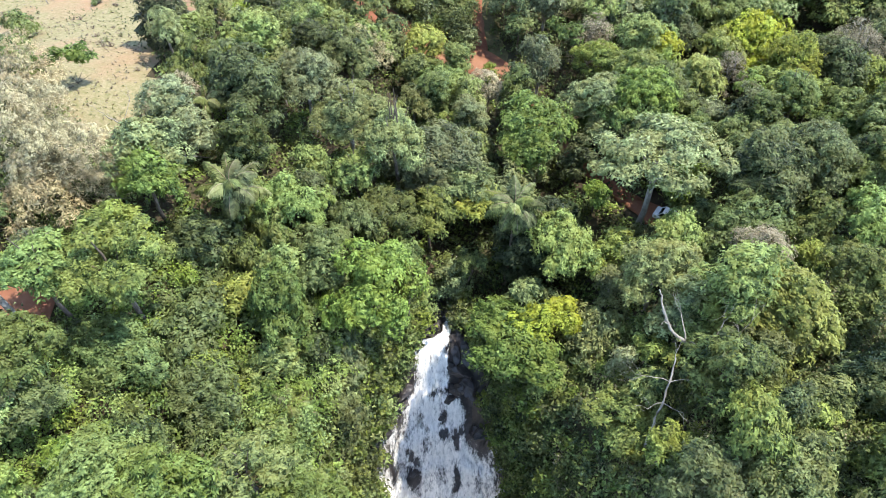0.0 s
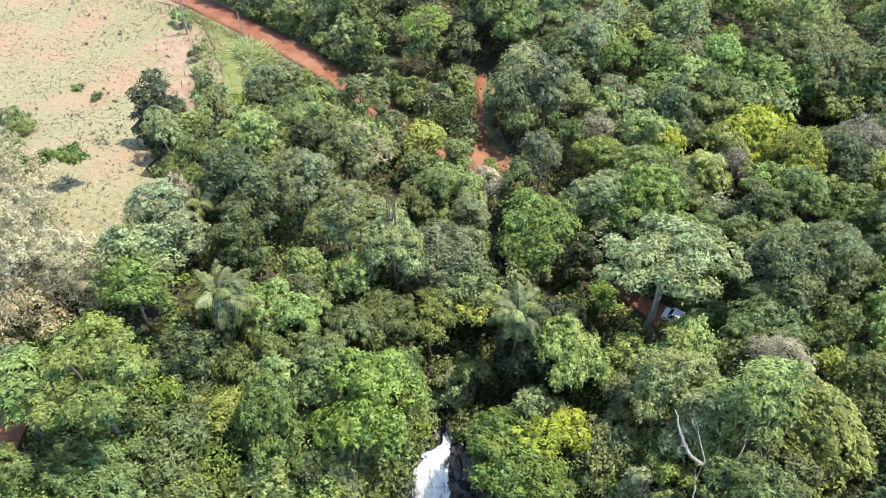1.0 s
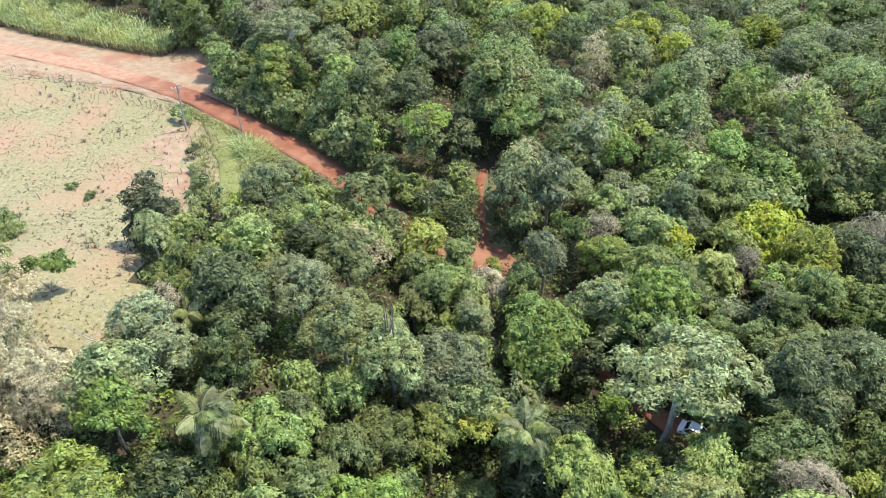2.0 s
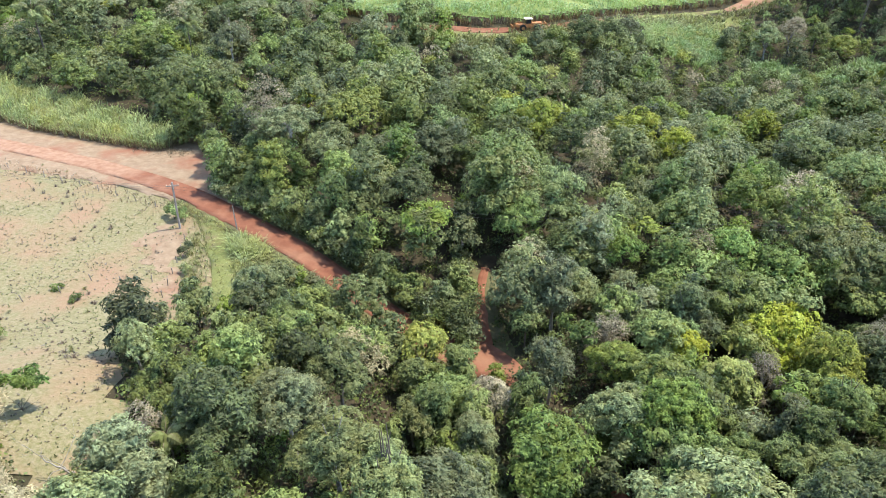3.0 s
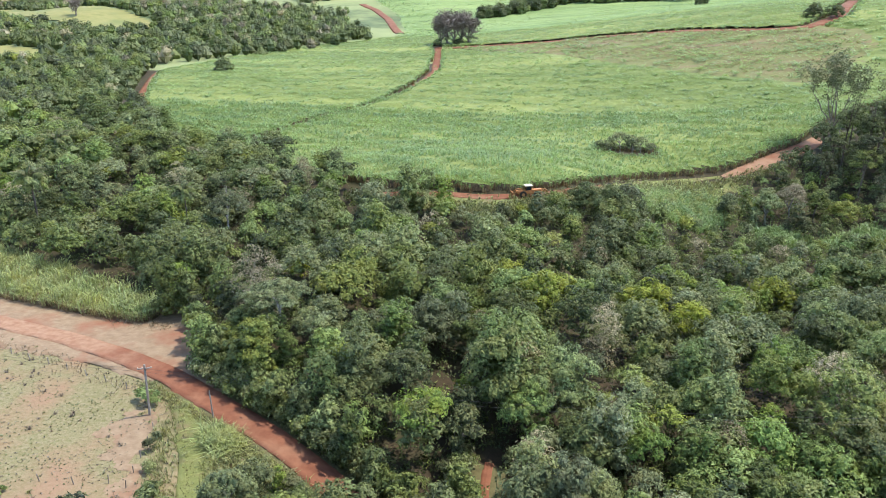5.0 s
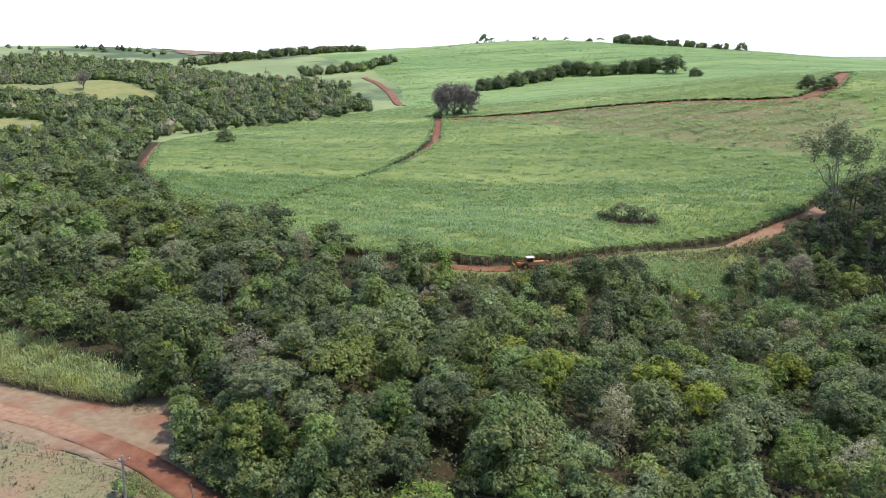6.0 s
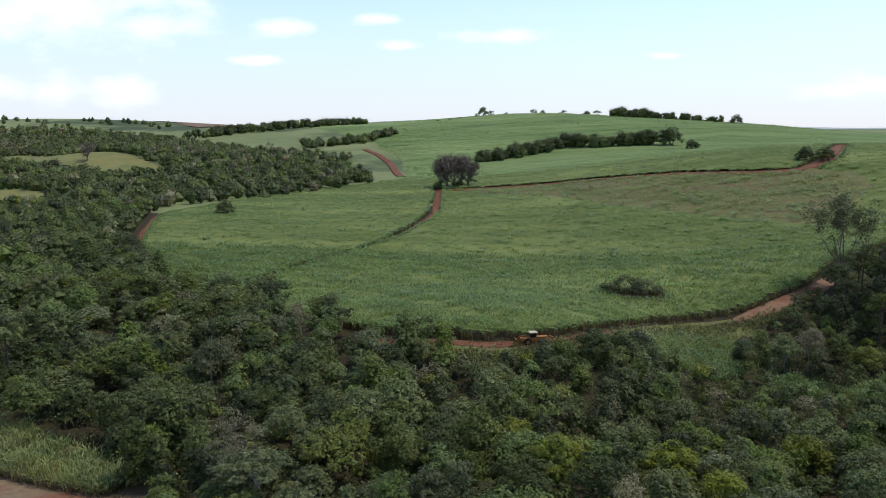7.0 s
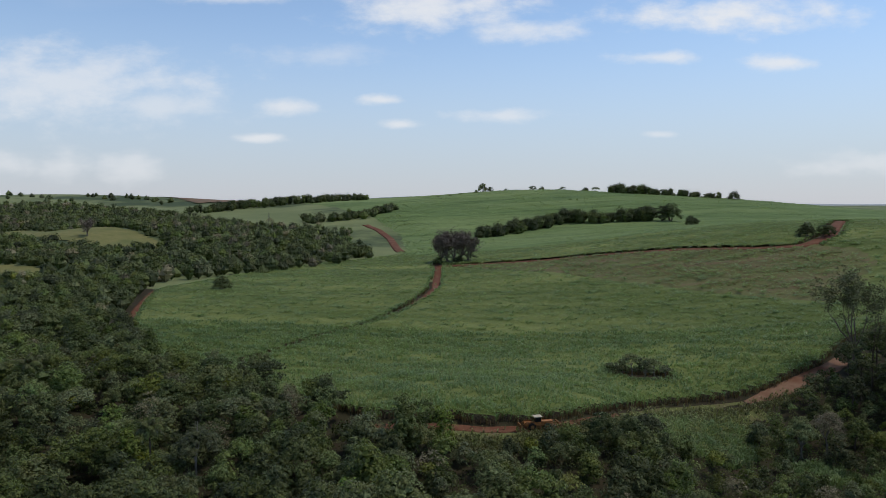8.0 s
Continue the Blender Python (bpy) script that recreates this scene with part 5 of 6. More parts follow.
    # creepers that have grown over both slopes beside the fall
    for box, keep, across, high, lean, kinds_of, share in (
            ((-38, -5, 18, 43), lambda a, b: (a < -6.2 - 0.28 * np.clip(41 - b, 0, 20)) & (np.hypot(a + 38, b - 33) > 5.2), [-38, -30, -24, -18, -12, -6], [9.6, 8.6, 7.2, 4.4, 1.6, -2.0], 0.25, ("bright", "bright", "mid"), 0.16),
            ((5, 42, 14, 37), lambda a, b: a > 6.6 + 0.30 * np.clip(41 - b, 0, 14), [5, 12, 18, 26, 38], [-9.5, -5.0, 0.8, 5.0, 6.0], -0.25, ("mid", "dark", "dry"), 0.22)):
        x, y = scatter(r, box, 0.85, keep)
        top = np.interp(x, across, high) + 0.10 * (y - 30) + 1.1 * wave(x, y, 4.5, 31) + 0.6 * wave(x, y, 1.8, 32) + r.uniform(-0.5, 0.5, len(x))
        at = np.stack([x, y, np.maximum(top, land(x, y) + 0.5)], -1)
        way = unit(np.stack([lean + r.normal(0, 0.35, len(x)), -0.25 + r.normal(0, 0.35, len(x)), 1 + 0 * x], -1))
        for n, kind in enumerate(kinds_of):
            pick = r.permutation(len(x))[:int(share * len(x))] if n == 2 else np.arange(len(x))[(wave(x, y, 7, 33) > -0.25) == (n == 0)]
            L, W, _, _, loose = LEAF_SIZE[kind]
            H.add(*sprays(r, at[pick], r.uniform(0.5, 1.1, len(pick)), way[pick], 46, L * 0.62, W * 0.85, 0.6, 0.45, loose), names.index(kind), np.repeat(cell_number(x[pick], y[pick], 3.5, 3.5), 138))
    tagged(new("undergrowth", H.mesh("undergrowth", [M_LEAF[n] for n in names])), "low green shrubs and creepers covering the ground", "undergrowth", kind="stuff")
    return FAR


FAR = build_wood()


# ---- far woods, hedges and single trees in the fields ----
def tree_group(spots, group, label, kinds_used=("mid", "dark", "grey"), seed=31, name="tree"):
    """Single trees in the fields: x, y, height, crown radius."""
    r = np.random.default_rng(seed)
    for k, (x, y, tall, rad) in enumerate(spots):
        opts = FAR[kinds_used[k % len(kinds_used)]]
        low = "crest" in group or "hedge" in group or "lone" in label or "hill track" in label
        opts[k % 2].plant(x, y, tall * (1.35 if low else 1), max(rad, 0.7 * tall) if low else rad, sink=0.35 * tall if low else 0, name=name, group=group, label=label, turn=r.uniform(0, 360))


WOODS = [(-104, 290), (-120, 318), (-135, 355), (-178, 458), (-191, 516), (-152, 556), (-112, 600), (-70, 705), (-80, 790), (-110, 830), (-120, 960), (-200, 1000), (-290, 1060), (-400, 1170), (-520, 1290), (-720, 1400), (-980, 1300), (-800, 1000), (-500, 600), (-300, 330), (-210, 215), (-150, 200), (-110, 215)]


def far_woods():
    r = np.random.default_rng(41)
    H = Heap()
    names = list(M_LEAF)

    def keep(x, y):
        k = inside(x, y, WOODS) & (off_line(x, y, LEFT_TRACK) > 4.5) & (x > -0.66 * (y - 5) - 15)
        for m in MEADOWS:
            k &= ~inside(x, y, m) & ~inside(x, y + 22, m)
        return k

    def clump(px, py, tall, rad, kind, n, leaf=1.0):
        z = float(land(px, py))
        H.plant = r.uniform(0.01, 1)
        C = [(px + r.uniform(-0.4, 0.4) * rad, py + r.uniform(-0.4, 0.4) * rad, z + tall - rad * r.uniform(0.6, 0.9)) for _ in range(4)]
        R = [rad * r.uniform(0.5, 0.72) for _ in range(4)]
        C.append((px, py, z + 0.32 * tall)), R.append(rad * 0.85)
        for c, q in zip(C[:3], R):
            H.add(*ball(r, np.array(c) - [0, 0, 0.2 * q], q * 0.66, 1.0, 0.25, 5, 3), names.index(kind))
        H.add(*ball(r, np.array([px, py, z + tall * 0.35]), rad * 0.6, 1.2, 0.25, 5, 3), names.index(kind))
        way = unit(r.normal(0, 0.22, (5, 3)) + [0, 0, 1])
        H.add(*sprays(r, np.array(C), np.array(R), way, int(0.34 * n), 1.2 * rad / 5 * leaf, 0.85 * rad / 5 * leaf, 0.95, 0.2, 0.34), names.index(kind))

    x, y = scatter(r, (-800, 0, 200, 480), 7.6, keep)
    for px, py in zip(x, y):
        tall = 9.5 + 2.5 * float(wave(px, py, 30, 2)) + r.uniform(-1.5, 2.5)
        clump(px, py, tall, r.uniform(3.6, 5.4), r.choice(names, p=[0.46, 0.10, 0.14, 0.24, 0.03, 0.03]), 96, 0.8)
    x, y = scatter(r, (-1000, 0, 480, 1400), 12.0, keep)
    for px, py in zip(x, y):
        clump(px, py, 10.5 + r.uniform(-3, 5), r.uniform(5.2, 8.4), r.choice(names, p=[0.40, 0.05, 0.26, 0.19, 0.09, 0.01] if py > 780 else [0.45, 0.07, 0.18, 0.24, 0.04, 0.02]), 46)
    # copses and tree lines on the far slopes
    for line, gap, tall, wide in (([(-420, 1290), (-370, 1380), (-300, 1450), (-230, 1480), (-170, 1480)], 3.6, 17, 34), ([(-210, 1090), (-160, 1115), (-120, 1137), (-80, 1195)], 5, 13, 18), ([(-1000, 1700), (-820, 1500), (-700, 1430)], 40, 8, 70),
                                  ([(-800, 1650), (-640, 1580), (-590, 1500)], 24, 9, 60)):
        P = np.array(line, float)
        s = np.concatenate([[0], np.cumsum(np.hypot(*np.diff(P, axis=0).T))])
        for t in np.arange(0, s[-1], gap * 0.6):
            clump(np.interp(t, s, P[:, 0]) + r.normal(0, wide * 0.3), np.interp(t, s, P[:, 1]) + r.normal(0, wide * 0.5), tall * r.uniform(0.6, 1.15), r.uniform(6.0, 10.5), r.choice(["dark", "mid", "grey"], p=[0.6, 0.25, 0.15]), 110, 0.7)
    # the hedgerow across the hill, and the copse on its crest
    far, H = H, Heap()
    for t in np.concatenate([np.linspace(0, 1, 84), np.linspace(0.02, 0.4, 26)]):
        hx, hy = np.interp(t, [0, 0.25, 0.5, 0.75, 0.9, 1], [43, 97, 160, 215, 257, 262]), np.interp(t, [0, 0.25, 0.5, 0.75, 0.9, 1], [906, 960, 985, 970, 960, 955])
        tall = (12.5 + 7.5 * t + r.uniform(-4, 4)) * (1.3 if 0.5 < t < 0.6 else 1)
        # mostly dark leaves: the shade of a backlit hedge put into its colour
        clump(hx + r.normal(0, 4), hy + r.normal(0, 6) - (r.uniform(0, 40) if t < 0.42 else 0), tall, 0.46 * tall + r.uniform(0, 2), r.choice(["dark", "mid", "grey"], p=[0.84, 0.12, 0.04]), 260, 0.6)
    tagged(new("hedgerow", H.mesh("hedgerow", [M_LEAF[n] for n in names])), "uneven dark green hedgerow between cane plots on the hill", "hedge", kind="stuff")
    H = Heap()
    for k in range(100):
        t = (k + r.uniform(0, 1)) / 100
        tall = 18 - 10 * t + 3 * math.sin(28 * t) + r.uniform(-7, 4)
        clump(300 + 145 * t + r.normal(0, 4), 1320 - 110 * t + r.normal(0, 8), tall, tall * r.uniform(0.32, 0.62), r.choice(["dark", "mid", "grey"], p=[0.6, 0.25, 0.15]), 240, 0.6)
    tagged(new("hilltop_copse", H.mesh("hilltop_copse", [M_LEAF[n] for n in names])), "dark copse along the crest of the hill", "woods", kind="stuff")
    H = far
    tagged(new("far_woods", H.mesh("far_woods", [M_LEAF[n] for n in names])), "dark green woods covering the far slopes and valley", "woods", kind="stuff")


far_woods()
tree_group([(286, 945, 25, 11), (278, 950, 22, 9), (290, 880, 13, 8), (296, 882, 10, 7)], "trees at the hedgerow's end", "dark green tree at the end of a hedgerow", ("dark",))
tree_group([(262, 556, 12, 6.0), (272, 551, 10, 5.5), (278, 554, 9, 5.0)], "trees beside the hill track", "dark tree standing beside the red hill track", ("dark",), seed=5)
tree_group([(-132, 459, 10.5, 6.2)], "", "lone round dark tree in the cane field", ("dark",), seed=6)
tree_group([(-5, 633, 7, 5), (3, 632, 8, 5), (12, 633, 6, 5), (22, 635, 8, 6)], "low trees at the crossing", "low dark bush under bare trees at a crossing", ("dark", "grey"), seed=7)
crest = [(74, 1420, 19, 9), (88, 1425, 11, 8), (60, 1405, 8, 6), (30, 1390, 5, 4), (10, 1380, 5, 4), (-12, 1370, 4, 4), (120, 1440, 6, 6), (173, 1440, 8, 10), (190, 1440, 6, 8), (226, 1420, 8, 9), (268, 1400, 9, 9), (285, 1390, 11, 9)]
tree_group(crest, "trees along the hill crest", "dark tree on the skyline of the hill", seed=8)
FAR["dark"][0].plant(470, 1200, 20, 13, sink=4, group="trees along the hill crest", label="broad umbrella-shaped tree on the skyline")

# dark tall trees at the end of the field road
tall_dark = [(141, 281, 13, 5), (147, 276, 17, 5.5), (153, 284, 16, 5.5), (140, 271, 12, 5), (150, 268, 18, 6), (158, 274, 19, 6), (163, 282, 17, 6), (146, 261, 15, 5.5), (157, 262, 18, 6), (166, 268, 20, 6), (135, 266, 10, 4.5), (142, 254, 14, 5.5), (154, 252, 17, 6), (165, 256, 19, 6), (172, 276, 18, 6)]
tall_dark = [(x - 3, y, 1.2 * h, 1.1 * q) for x, y, h, q in tall_dark]
tree_group(tall_dark, "tall trees at the field's corner", "tall dark tree at the corner of the field", ("dark", "dark", "mid"), seed=9)
tree_group([(61.5, 284.5, 7.4, 4.0), (65.5, 286, 9.0, 4.4), (69.5, 284.5, 8.4, 4.2), (73.5, 286.5, 7.6, 3.8), (58.5, 286.5, 5.4, 3.0), (77.5, 286, 5.4, 2.8)], "shrubs in the cane", "grey-green shrub growing within the cane field", ("grey", "grey"), seed=10, name="shrub")


# ---- bare and dead trees ----
def branching(H, r, p, d, length, radius, depth, bend=0.35, fork=(2, 4), sides=6, up=0.15):
    """Limbs that fork into thinner ones."""
    n = 4
    pts, rad = [p], [radius]
    for k in range(n):
        d = d + r.normal(0, bend * 0.4, 3) + [0, 0, up * 0.3]
        d /= np.linalg.norm(d)
        p = p + d * length / n
        pts.append(p)
        rad.append(radius * (1 - 0.5 * (k + 1) / n))
    H.add(*tube(pts, rad, sides))
    if depth:
        for k in range(int(r.integers(*fork))):
            e = d + r.normal(0, 0.65, 3) + [0, 0, up]
            e /= np.linalg.norm(e)
            i = int(r.integers(2, n + 1)) if k else n
            branching(H, r, pts[i], e, length * r.uniform(0.55, 0.8), rad[i] * 0.75, depth - 1, bend, fork, max(3, sides - 1), up)


def bare_tree(x, y, tall, radius, mat, label, seed, depth=5, lean=(0, 0), twigs=None, group="", fork=(2, 5), up=0.15, name="bare_tree"):
    r = np.random.default_rng(seed)
    root = new(name)
    root.empty_display_size = 0.3
    root.matrix_basis = pose(x, y, float(land(x, y)) - 0.3)
    T, tips = Heap(), []
    top = np.array([lean[0], lean[1], tall * (0.18 if fork[1] > 4 else 0.3)])
    T.add(*tube([(0, 0, 0), top * 0.5 + r.normal(0, 0.1 * radius, 3), top], [radius * 1.4, radius, radius * 0.85], 8))
    for k in range(5):
        a = k * 1.3 + r.uniform(-0.4, 0.4)
        d = np.array([math.cos(a) * 0.9, math.sin(a) * 0.9, 0.8 + up])
        B = Heap()
        branching(B, r, top, d / np.linalg.norm(d), tall * 0.3, radius * 0.6, depth - 1, 0.4, fork, 5, up)
        part("branch", B.mesh("branch", mat, True), root)
        tips += B.v
    part("trunk", T.mesh("trunk", mat, True), root)
    if twigs:
        C = np.concatenate(tips)[::9]
        C = C[C[:, 2] > tall * (0.2 if twigs[0] == "twig" else 0.42)]
        L = Heap()
        if twigs[0] == "twig":
            L.add(*leaves(r, C, np.full(len(C), tall * 0.07), twigs[1], twigs[2], twigs[2] * 0.09, 1.0, -0.6, -0.2, 0.8))
            part("canopy", L.mesh("canopy", mat), root, "fine dry brown twigs")
        else:
            L.add(*leaves(r, C, np.full(len(C), tall * 0.035), twigs[1], twigs[2], twigs[2] * 0.5))
            part("leaves", L.mesh("leaves", M_LEAF[twigs[0]]), root, "sparse leaves")
    return tagged(root, label, "tree", group)


for k, (x, y, tall) in enumerate([(-3, 638, 27), (2, 642, 31), (8, 637, 33), (14, 642, 31), (20, 640, 26)]):
    bare_tree(x, y, tall, 1.0, M_TWIG, "large leafless tree at the crossing of field tracks", 50 + k, 4, twigs=("twig", 1500, 4.2), group="bare trees at the crossing", fork=(2, 5), up=0.4)
bare_tree(149, 296, 36, 0.5, M_TWIG, "tall thin tree with few yellowing leaves by the field", 61, 5, twigs=("grey", 5600, 0.8), up=0.4, fork=(2, 5))
bare_tree(81, 152, 10, 0.16, M_PALE, "small grey leafless tree in the wood", 62, 5, group="bare trees in the wood")
bare_tree(70, 169, 10, 0.16, M_PALE, "pale leafless tree standing in the wood", 63, 4, group="bare trees in the wood")
bare_tree(22, 111, 9, 0.16, M_PALE, "small grey leafless tree in the wood", 64, 5, group="bare trees in the wood")


bare_tree(-388, 811, 24, 0.7, M_TWIG, "grey leafless tree standing in a far meadow", 65, 4, twigs=("twig", 1500, 3.4), up=0.3)
r0 = np.random.default_rng(78)
tree_group([(-335 + 9.5 * k + r0.uniform(-7, 7), 852 + 9 * k + r0.uniform(-10, 10), r0.uniform(15, 21), r0.uniform(4.5, 6.5)) for k in range(13)], "pale trees in the far valley", "tall pale brownish tree in the far valley wood", ("dry", "grey", "dry"), seed=12)


def dead_limb(name, points, radii, twig_at, seed, label, size=1.0):
    """A dead pale stem through given turns, with broken twigs."""
    r = np.random.default_rng(seed)
    root = new(name)
    x, y = points[0][0], points[0][1]
    base = np.array([x, y, float(land(x, y)) - 0.4])
    root.matrix_basis = Matrix.Translation(base)
    P = np.array(points, float)
    t, u = np.linspace(0, 1, len(P)), np.linspace(0, 1, 5 * len(P))
    Q = np.stack([np.interp(u, t, P[:, k]) for k in range(3)], -1)
    for _ in range(2):
        Q[1:-1] = (Q[:-2] + 2 * Q[1:-1] + Q[2:]) / 4
    Q[1:-1] += r.normal(0, 0.06, Q[1:-1].shape)
    Q = np.concatenate([[base + [0, 0, 0]], Q]) - base
    R = np.interp(np.linspace(0, 1, len(Q)), np.linspace(0, 1, len(radii)), radii)
    H = Heap()
    H.add(*tube(Q, R, 8))
    part("trunk", H.mesh("trunk", M_PALE, True), root)
    for f, way, length, depth in twig_at:
        B = Heap()
        i = int(f * (len(Q) - 1))
        d = np.array(way, float)
        branching(B, r, Q[i], d / np.linalg.norm(d), length * size, R[i] * 0.5, depth, 0.5, (2, 4), 5, 0.1)
        part("branch", B.mesh("branch", M_PALE, True), root)
    return tagged(root, label, "dead tree", "dead trees by the fall")


dead_limb("dead_tree", [(24.5, 30.5, 5), (23.5, 30.4, 7.6), (21.0, 30.6, 8.2), (19.2, 31.0, 9.2), (18.0, 32.0, 11.4), (17.6, 33.2, 12.6)], [0.20, 0.18, 0.15, 0.11, 0.05],
          [(0.35, (0.6, 0.6, 0.9), 2.6, 3), (0.5, (0.3, 1, 0.6), 2.4, 2), (0.2, (1, 0.3, 0.8), 3.0, 3), (0.72, (-0.4, -0.5, 0.6), 1.6, 2)], 71, "thick bent dead tree with bleached pale limbs")
dead_limb("dead_tree", [(17.6, 24.8, 1), (17.8, 25.6, 5), (18.4, 27.2, 8.2), (18.8, 28.6, 9.6)], [0.13, 0.11, 0.09, 0.05],
          [(0.72, (-1, 0.1, 0.3), 2.6, 3), (0.74, (1, 0.3, 0.3), 2.4, 3), (0.5, (-1, -0.4, 0.4), 1.8, 2), (0.5, (0.9, -0.5, 0.3), 1.8, 2), (0.95, (0.2, 1, 0.5), 1.5, 2)], 72, "slender dead tree with pale spreading branches")
dead_limb("dead_tree", [(24.6, 25.5, 3), (24.8, 26.2, 6.8), (25.6, 26.6, 7.6)], [0.13, 0.1, 0.06],
          [(0.6, (-1, 0.3, 0.3), 1.8, 3), (0.7, (1, 0.1, 0.3), 1.8, 3), (0.95, (0.4, 0.6, 0.5), 1.4, 3)], 73, "thin grey dead branches above the shrubs")
dead_limb("dead_tree", [(-34.0, 30.5, 7), (-35.5, 32.0, 9.5), (-37.4, 33.6, 12), (-39.4, 35.0, 14.5)], [0.3, 0.28, 0.24, 0.18],
          [(0.9, (-0.5, 0.4, 1), 3, 2)], 74, "leaning pale smooth trunk over bare red soil")
dead_limb("dead_tree", [(-30.5, 54.5, 9.6), (-31.6, 53.5, 11.5), (-33.5, 54.0, 12.4)], [0.1, 0.08, 0.05],
          [(0.5, (-1, 0.6, 0.5), 2.6, 4), (0.7, (0.2, 1, 0.6), 2.6, 4), (0.95, (-0.8, 0.2, 0.6), 2.4, 4), (0.6, (-0.2, -1, 0.5), 2.2, 4)], 75, "tangle of bleached dry branches at the field's edge")


# ---- palms ----
def frond_mesh(seed, length=3.0, droop=1.0):
    """A feather frond: an arching midrib with hanging leaflets on both sides."""
    r = np.random.default_rng(seed)
    H = Heap()
    t = np.linspace(0, 1, 9)
    a = 0.95 - droop * 1.55 * t ** 1.3
    step = length / 8
    x = np.concatenate([[0], np.cumsum(np.cos(a[:-1]) * step)])
    z = np.concatenate([[0], np.cumsum(np.sin(a[:-1]) * step)])
    P = np.stack([x, 0 * x, z], -1)
    H.add(*tube(P, 0.05 * (1 - 0.8 * t), 4), 1)
    for s in np.linspace(0.14, 0.99, 46):
        p = np.array([np.interp(s, t, x), 0, np.interp(s, t, z)])
        ang = np.interp(s, t, a)
        for side in (-1, 1):
            l = length * 0.30 * math.sin(math.pi * (0.12 + 0.86 * s) ** 0.9) * r.uniform(0.8, 1.15) + 0.12
            d = np.array([math.cos(ang) * 0.55, side * 0.75, math.sin(ang) * 0.55 - 0.35 + r.uniform(-0.25, 0.25)])
            d /= np.linalg.norm(d)
            w = np.cross(d, [0.2, 0.1, 1.0])
            w *= 0.038 * length / 3 / np.linalg.norm(w)
            m, e = p + d * l * 0.5, p + d * l * 0.85 + [0, 0, -0.50 * l]
            H.add([p - w * 0.5, p + w * 0.5, m + w, m - w, e + w * 0.2, e - w * 0.2], [(0, 1, 2, 3), (3, 2, 4, 5)], 0)
    return H.mesh("frond", [M_PALM, M_STRAW])


FRONDS = [frond_mesh(80, 3.6, 1.0), frond_mesh(81, 3.6, 1.3), frond_mesh(82, 3.4, 1.6)]


def palm(x, y, z_crown, size, label, seed, count=20, upright=0.0):
    r = np.random.default_rng(seed)
    root = new("palm_tree")
    g = float(land(x, y))
    root.matrix_basis = Matrix.Translation((x, y, g - 0.2))
    h = z_crown - g + 0.2
    k = np.linspace(0, 1, 9)
    T = Heap()
    T.add(*tube(np.stack([0.25 * np.sin(2.4 * k), 0.1 * k, h * k], -1), 0.16 * size * (1.25 - 0.45 * k), 8))
    part("trunk", T.mesh("trunk", M_BARK, True), root)
    top = Matrix.Translation((0.25 * math.sin(2.4), 0.1, h))
    for j in range(count):
        f = part("frond", FRONDS[j % 3], root)
        f.matrix_basis = top @ pose(0, 0, 0, 0, 0, j * 137.5) @ pose(0, 0, 0, 0, 46 - 84 * (j / count) - upright + r.uniform(-6, 6), 0) @ Matrix.Diagonal((size, size, size, 1))
    return tagged(root, label, "palm", "palms")


palm(7.0, 47.4, 6.4, 1.05, "feather-leaved palm with arching fronds above the stream", 1)
palm(-19.6, 44.6, 11.8, 1.1, "young palm with pale upright feathery fronds", 2, 12, 14)
palm(-24.6, 57.2, 11.6, 0.7, "small palm with grey-green fronds under a tree", 3, 9)
palm(-100, 189.5, 13.6, 1.5, "tall palm with hanging dry fronds above the wood", 4)
palm(-118, 238, 12.5, 1.5, "palm rising from the far wood", 5)
palm(-62, 186, 11.5, 1.1, "palm among the trees of the valley", 6)
palm(-13.5, 27.5, 1.4, 0.8, "low palm fronds among bright shrubs", 7, 11, 10)


# ---- waterfall ----
def fall_profile(x, y):
    """The rock face under the water: the ground with ledges cut into it."""
    z = land(x, y)
    return z + 0.55 * np.sin(z * 1.25 + 0.5 * wave(x, y, 3, 2)) + 0.35 * wave(x, y, 1.6, 3)


